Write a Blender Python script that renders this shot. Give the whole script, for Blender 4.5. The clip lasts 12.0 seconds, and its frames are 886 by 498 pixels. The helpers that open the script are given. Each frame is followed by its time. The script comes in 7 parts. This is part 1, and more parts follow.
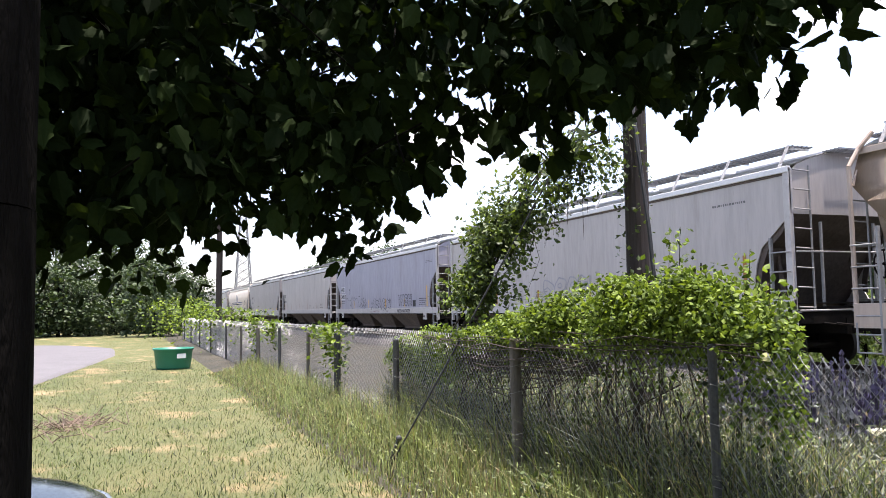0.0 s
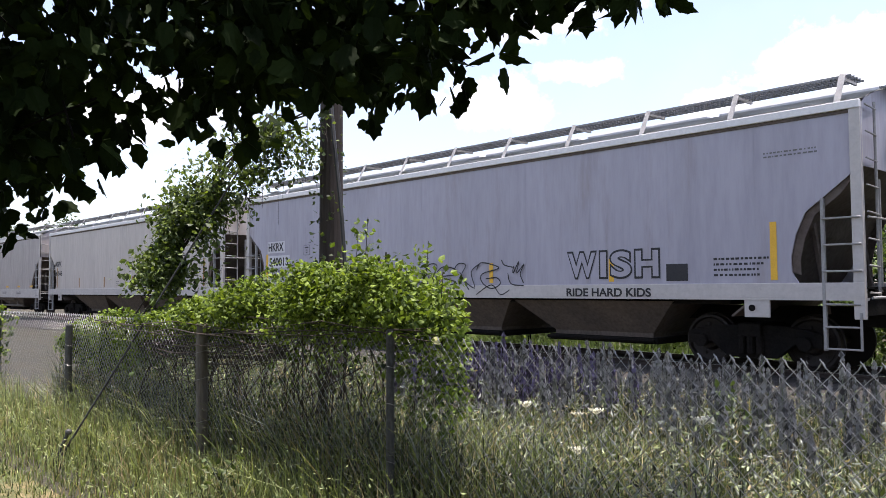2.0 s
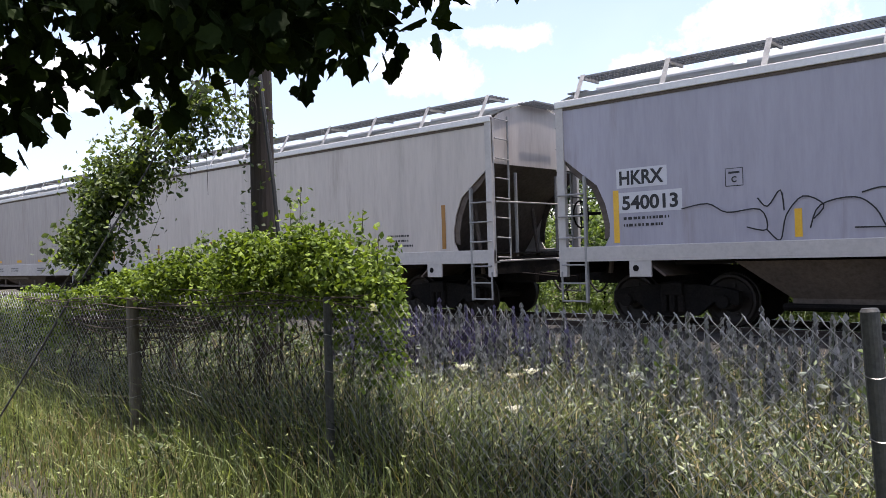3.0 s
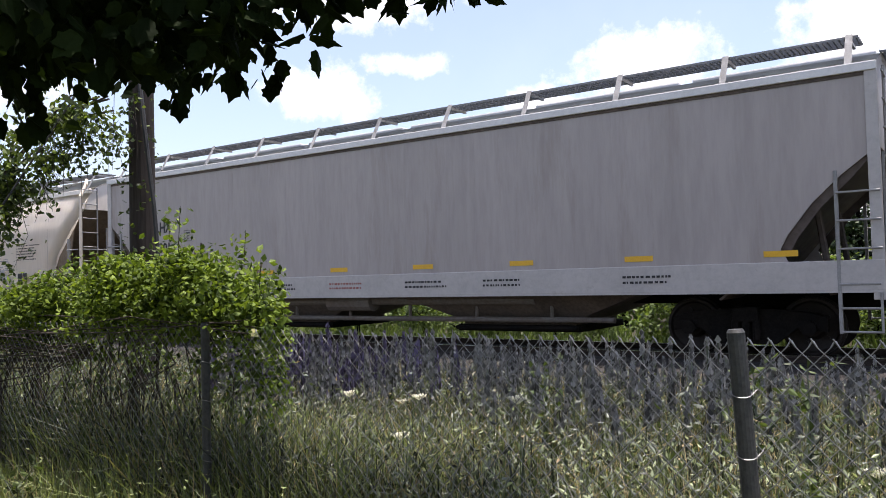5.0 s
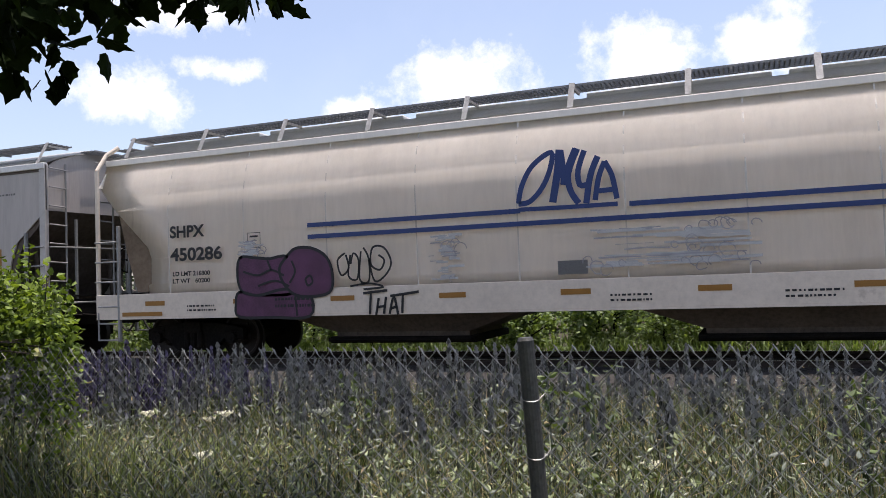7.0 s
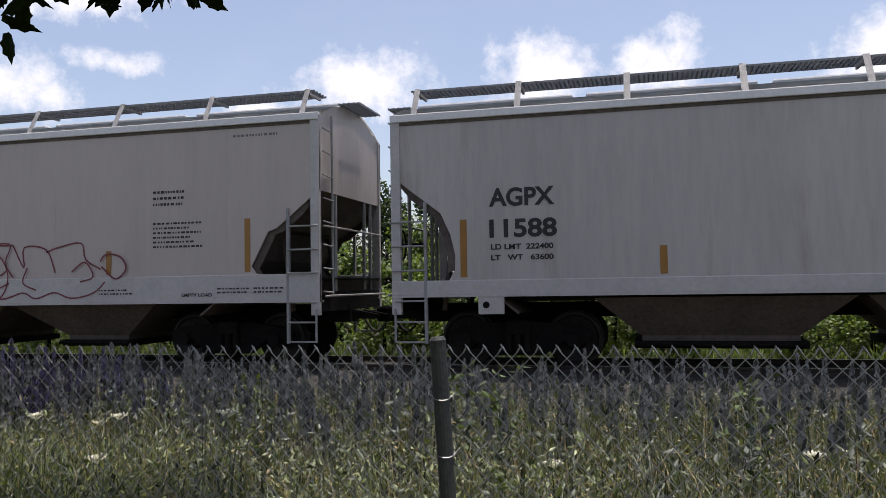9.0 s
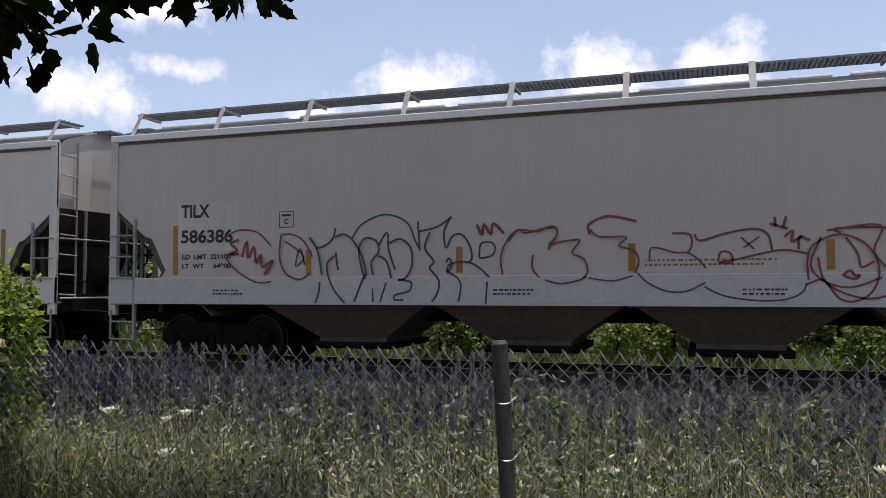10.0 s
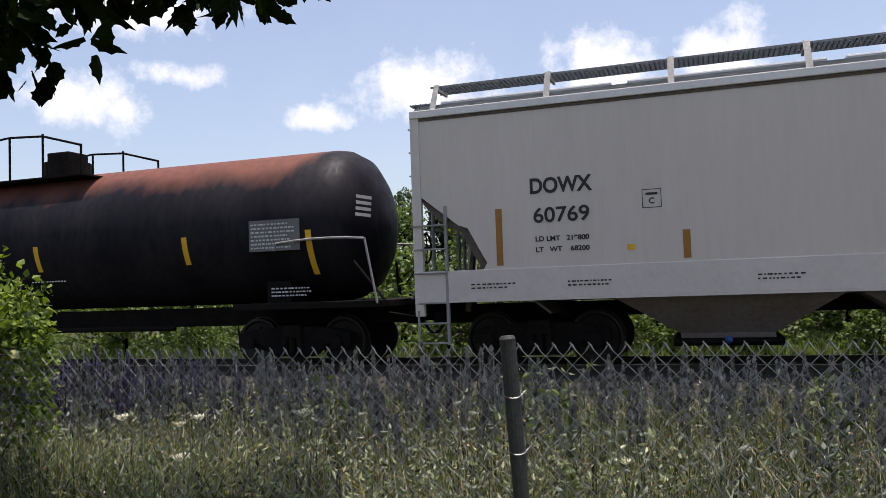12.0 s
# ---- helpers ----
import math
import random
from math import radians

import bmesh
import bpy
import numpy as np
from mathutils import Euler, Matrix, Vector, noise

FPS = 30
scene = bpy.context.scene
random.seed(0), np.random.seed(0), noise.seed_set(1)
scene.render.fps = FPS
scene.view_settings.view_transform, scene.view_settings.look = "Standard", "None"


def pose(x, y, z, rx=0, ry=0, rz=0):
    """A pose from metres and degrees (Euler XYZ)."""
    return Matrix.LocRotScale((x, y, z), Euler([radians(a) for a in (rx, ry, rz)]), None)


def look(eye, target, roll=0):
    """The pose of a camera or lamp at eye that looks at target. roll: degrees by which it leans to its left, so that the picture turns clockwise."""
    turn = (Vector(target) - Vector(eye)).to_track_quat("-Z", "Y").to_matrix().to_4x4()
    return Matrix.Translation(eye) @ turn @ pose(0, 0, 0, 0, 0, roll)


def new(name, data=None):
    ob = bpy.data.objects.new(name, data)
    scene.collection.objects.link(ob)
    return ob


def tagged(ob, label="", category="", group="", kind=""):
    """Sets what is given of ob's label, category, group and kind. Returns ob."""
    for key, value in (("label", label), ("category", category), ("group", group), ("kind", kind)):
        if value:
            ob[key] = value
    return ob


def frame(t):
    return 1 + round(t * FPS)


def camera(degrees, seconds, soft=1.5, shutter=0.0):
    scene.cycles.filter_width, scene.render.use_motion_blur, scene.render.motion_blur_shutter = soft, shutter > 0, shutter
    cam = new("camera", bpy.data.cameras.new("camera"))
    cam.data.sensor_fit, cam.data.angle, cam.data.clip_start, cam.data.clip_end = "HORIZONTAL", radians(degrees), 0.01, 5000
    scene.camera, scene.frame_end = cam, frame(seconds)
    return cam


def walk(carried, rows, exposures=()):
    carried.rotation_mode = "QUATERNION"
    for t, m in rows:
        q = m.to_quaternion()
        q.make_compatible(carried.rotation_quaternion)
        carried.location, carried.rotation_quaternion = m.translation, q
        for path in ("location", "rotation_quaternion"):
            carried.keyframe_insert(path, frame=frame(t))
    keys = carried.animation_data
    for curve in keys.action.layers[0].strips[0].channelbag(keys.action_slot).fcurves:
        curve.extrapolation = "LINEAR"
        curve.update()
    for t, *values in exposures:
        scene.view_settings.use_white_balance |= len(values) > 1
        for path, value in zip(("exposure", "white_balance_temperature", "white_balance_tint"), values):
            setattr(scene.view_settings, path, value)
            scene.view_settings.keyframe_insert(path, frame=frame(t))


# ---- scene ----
# camera: seconds, x, y, z, yaw, pitch, lean
cam = camera(58.47, 12.0, soft=0.6)
PATH = [
    (0, 0.152, -0.013, 1.505, 68.26, 4.26, 1.04),
    (0.5, 0.161, -0.017, 1.496, 67.59, 4.13, 1.43),
    (1, 0.205, -0.051, 1.512, 60.71, 3.80, 1.04),
    (1.5, 0.228, -0.009, 1.528, 51.52, 3.00, 0.38),
    (2, 0.242, 0.004, 1.526, 46.80, 2.73, 0.38),
    (2.5, 0.249, 0.014, 1.516, 45.78, 2.43, 0.90),
    (3, 0.252, -0.022, 1.520, 42.03, 0.27, 1.73),
    (3.5, 0.267, -0.006, 1.513, 37.75, 0.52, 2.07),
    (3.7, 0.269, -0.001, 1.523, 35.98, 0.81, 1.92),
    (5.3, 0.260, 0.065, 1.504, 33.93, 1.90, 1.49),
    (5.5, 0.246, 0.055, 1.517, 33.45, 1.56, 1.48),
    (6, 0.249, 0.049, 1.513, 33.82, 2.03, 1.36),
    (6.5, 0.266, 0.060, 1.505, 28.97, 2.24, 1.27),
    (7, 0.335, 0.062, 1.511, 21.47, 2.29, 2.04),
    (7.5, 0.311, 0.082, 1.495, 15.84, 2.04, 2.11),
    (7.7, 0.343, 0.083, 1.494, 15.21, 2.03, 2.31),
    (9.3, 0.284, 0.005, 1.486, 14.38, 2.90, 0.60),
    (9.5, 0.282, -0.001, 1.487, 15.22, 3.08, 0.10),
    (10, 0.274, -0.019, 1.486, 18.29, 2.91, 0.11),
    (10.5, 0.274, -0.026, 1.485, 18.70, 2.81, 0.44),
    (11, 0.273, -0.035, 1.487, 19.48, 3.37, 1.40),
    (11.5, 0.267, -0.029, 1.488, 20.68, 3.35, 1.92),
    (12, 0.283, -0.045, 1.485, 18.69, 2.75, 2.02),
]
# seconds, stops
EXPOSURES = [(0, 1.46), (0.5, 1.74), (0.9, 1.84), (1.6, 1.54), (2.1, 1.08), (3.0, 1.0), (3.7, 0.98), (5.4, 0.80), (6.5, 0.73), (7.4, 0.44), (9.3, 0.24), (10.9, 0.38), (12.0, 0.34)]
EXPOSURES = [(t, stops, 6480 + 14 * t, 20 - 0.35 * t) for t, stops in EXPOSURES]
walk(cam, [(t, pose(x, y, z, 90 + p, 0, yaw) @ pose(0, 0, 0, 0, 0, -lean)) for t, x, y, z, yaw, p, lean in PATH], EXPOSURES)

# ---- world and sun ----
SUN_FROM = Vector((0.08, 0.05, 0.99)).normalized()      # sun high beyond the track
sun_el = math.asin(SUN_FROM.z)
sun_az = math.atan2(SUN_FROM.x, SUN_FROM.y)
world = bpy.data.worlds.new("sky")
scene.world = world
world.use_nodes = True
wt = world.node_tree
for n in list(wt.nodes):
    wt.nodes.remove(n)


def wnode(kind, **kw):
    n = wt.nodes.new(kind)
    for k, v in kw.items():
        n.inputs[k].default_value = v
    return n


def wmath(op, a, b=None):
    n = wt.nodes.new("ShaderNodeMath")
    n.operation = op
    for i, s in enumerate((a, b)):
        if s is None:
            continue
        if isinstance(s, (int, float)):
            n.inputs[i].default_value = s
        else:
            wt.links.new(s, n.inputs[i])
    return n.outputs[0]


sky = wt.nodes.new("ShaderNodeTexSky")
sky.sky_type, sky.sun_disc = "NISHITA", False
sky.sun_elevation, sky.sun_rotation = sun_el, sun_az
sky.dust_density, sky.air_density, sky.ozone_density = 2.0, 1.0, 1.0
coord = wt.nodes.new("ShaderNodeTexCoord")
sep = wt.nodes.new("ShaderNodeSeparateXYZ")
wt.links.new(coord.outputs["Generated"], sep.inputs[0])
big = wnode("ShaderNodeTexNoise", Scale=18.0, Detail=10.0, Roughness=0.66)
wt.links.new(coord.outputs["Generated"], big.inputs["Vector"])
nz = wmath("MULTIPLY", wmath("SUBTRACT", big.outputs[0], 0.5), 2.7)
# cumulus heaps: azimuth from the track's normal, height of base, half width, thickness (degrees)
CLOUDS = [(43, 11.6, 4.6, 3.4), (37, 14.2, 2.8, 1.8), (40, 18.2, 6.5, 3.0), (19.5, 12.6, 5.4, 4.2), (7, 12.8, 4.6, 5.2), (-1.2, 13.4, 3.4, 4.4), (27.5, 11.6, 2.6, 1.6),
          (-16, 11, 6, 5), (-34, 12, 7, 5), (68, 10, 8, 5), (58, 15, 6, 3), (-60, 14, 9, 6), (100, 13, 9, 6), (140, 12, 9, 6), (-110, 12, 9, 6), (180, 13, 10, 7)]
cover = None
for az, el, half, thick in CLOUDS:
    a, e = radians(az), radians(el)
    d = (-math.sin(a), math.cos(a))
    along = wmath("ADD", wmath("MULTIPLY", sep.outputs[0], d[1]), wmath("MULTIPLY", sep.outputs[1], -d[0]))
    ahead = wmath("ADD", wmath("MULTIPLY", sep.outputs[0], d[0]), wmath("MULTIPLY", sep.outputs[1], d[1]))
    u = wmath("DIVIDE", along, math.sin(radians(half)))
    v = wmath("DIVIDE", wmath("SUBTRACT", sep.outputs[2], math.sin(e + radians(thick) * 0.4)), math.sin(radians(thick) * 0.62))
    r = wmath("SQRT", wmath("ADD", wmath("MULTIPLY", u, u), wmath("MULTIPLY", v, v)))
    m = wmath("ADD", wmath("SUBTRACT", 1.0, r), nz)
    m = wmath("MULTIPLY", m, wmath("GREATER_THAN", ahead, 0.0))
    cover = m if cover is None else wmath("MAXIMUM", cover, m)
ramp = wt.nodes.new("ShaderNodeMapRange")
ramp.interpolation_type = "SMOOTHSTEP"
ramp.inputs["From Min"].default_value, ramp.inputs["From Max"].default_value = -0.25, 1.0
wt.links.new(cover, ramp.inputs["Value"])
haze = wnode("ShaderNodeTexNoise", Scale=3.0, Detail=5.0, Roughness=0.6)
wt.links.new(coord.outputs["Generated"], haze.inputs["Vector"])
veil = wmath("MULTIPLY", haze.outputs[0], 0.2)
amount = wmath("MAXIMUM", ramp.outputs[0], veil)
mix = wt.nodes.new("ShaderNodeMix")
mix.data_type = "RGBA"
wt.links.new(amount, mix.inputs["Factor"])
wt.links.new(sky.outputs[0], mix.inputs["A"])
mix.inputs["B"].default_value = (6.7, 6.8, 7.0, 1)
back = wt.nodes.new("ShaderNodeBackground")
back.inputs["Strength"].default_value = 0.138
wt.links.new(mix.outputs["Result"], back.inputs[0])
wo = wt.nodes.new("ShaderNodeOutputWorld")
wt.links.new(back.outputs[0], wo.inputs[0])
lamp = bpy.data.lights.new("sun", "SUN")
lamp.energy, lamp.angle, lamp.color = 5.0, radians(0.53), (1.0, 0.95, 0.87)
sun = new("sun", lamp)
sun.matrix_world = look(SUN_FROM * 100, (0, 0, 0))

# ---- materials ----


def material(name, base, rough=0.7, metal=0.0, vary=0.15, scale=3.0, fine=60.0, bump=0.15, tint=None, stretch=(1, 1, 1), island=0.0, per_object=0.0, translucent=0.0, stain=None, stain_scale=0.6, stain_at=0.55, spec=0.5, bump_depth=0.01):
    m = bpy.data.materials.new(name)
    m.use_nodes = True
    nt = m.node_tree
    bsdf = nt.nodes["Principled BSDF"]
    out = nt.nodes["Material Output"]
    link = nt.links.new

    def node(kind, **kw):
        n = nt.nodes.new(kind)
        for k, v in kw.items():
            n.inputs[k].default_value = v
        return n
    tc = nt.nodes.new("ShaderNodeTexCoord")
    mp = node("ShaderNodeMapping", Scale=stretch)
    link(tc.outputs["Object"], mp.inputs["Vector"])
    n1 = node("ShaderNodeTexNoise", Scale=scale, Detail=6.0, Roughness=0.6)
    n2 = node("ShaderNodeTexNoise", Scale=fine, Detail=4.0, Roughness=0.65)
    link(mp.outputs[0], n1.inputs["Vector"])
    link(mp.outputs[0], n2.inputs["Vector"])

    def mixrgb(fac, a, b, mode="MIX"):
        x = nt.nodes.new("ShaderNodeMix")
        x.data_type, x.blend_type = "RGBA", mode
        for s, k in ((fac, "Factor"), (a, "A"), (b, "B")):
            if isinstance(s, (int, float)):
                x.inputs[k].default_value = s
            elif isinstance(s, tuple):
                x.inputs[k].default_value = (*s[:3], 1)
            else:
                link(s, x.inputs[k])
        return x.outputs["Result"]

    def mrange(s, a, b, c=0.0, d=1.0):
        x = nt.nodes.new("ShaderNodeMapRange")
        for k, v in (("From Min", a), ("From Max", b), ("To Min", c), ("To Max", d)):
            x.inputs[k].default_value = v
        link(s, x.inputs["Value"])
        return x.outputs[0]
    other = tint or tuple(c * 0.55 for c in base)
    col = mixrgb(mrange(n1.outputs[0], 0.35, 0.68), base, mixrgb(1.0 if tint else vary * 2.2, base, other))
    dark = tuple(c * (1 - vary) for c in (1, 1, 1))
    col = mixrgb(mrange(n2.outputs[0], 0.4, 0.7), col, mixrgb(1.0, col, dark, "MULTIPLY"))
    if stain:
        n3 = node("ShaderNodeTexNoise", Scale=stain_scale, Detail=7.0, Roughness=0.68)
        link(mp.outputs[0], n3.inputs["Vector"])
        col = mixrgb(mrange(n3.outputs[0], stain_at, stain_at + 0.16), col, stain)
    if island or per_object:
        if island:
            src = nt.nodes.new("ShaderNodeNewGeometry").outputs["Random Per Island"]
        else:
            src = nt.nodes.new("ShaderNodeObjectInfo").outputs["Random"]
        amt = island or per_object
        hs = node("ShaderNodeHueSaturation")
        link(mrange(src, 0, 1, 1 - amt, 1 + amt), hs.inputs["Value"])
        link(mrange(src, 0, 1, 0.5 + amt * 0.018, 0.5 - amt * 0.018), hs.inputs["Hue"])
        link(col, hs.inputs["Color"])
        col = hs.outputs[0]
    link(col, bsdf.inputs["Base Color"])
    link(mrange(n2.outputs[0], 0.3, 0.7, max(rough - 0.1, 0.03), min(rough + 0.12, 1)), bsdf.inputs["Roughness"])
    bsdf.inputs["Metallic"].default_value = metal
    bsdf.inputs["Specular IOR Level"].default_value = spec
    if bump:
        bp = node("ShaderNodeBump", Strength=bump, Distance=bump_depth)
        link(n2.outputs[0], bp.inputs["Height"])
        link(bp.outputs[0], bsdf.inputs["Normal"])
    if translucent:
        tr = nt.nodes.new("ShaderNodeBsdfTranslucent")
        link(mixrgb(1.0, col, (1.25, 1.25, 0.55), "MULTIPLY"), tr.inputs["Color"])
        ms = nt.nodes.new("ShaderNodeMixShader")
        ms.inputs[0].default_value = translucent
        link(bsdf.outputs[0], ms.inputs[1])
        link(tr.outputs[0], ms.inputs[2])
        link(ms.outputs[0], out.inputs["Surface"])
    return m


def paint(name, c, rough=0.5, dirt=(0.16, 0.12, 0.09), at=0.60, vary=0.10):
    """Weathered car paint with upright streaks of grime."""
    return material(name, c, rough, vary=vary, scale=1.3, fine=11.0, bump=0.14, stretch=(1.0, 1.0, 0.14), tint=tuple(a * (1 - vary * 1.4) for a in c), stain=tuple(a * 0.5 + b * 0.5 for a, b in zip(dirt, c)), stain_scale=1.5, stain_at=at - 0.04, bump_depth=0.006)


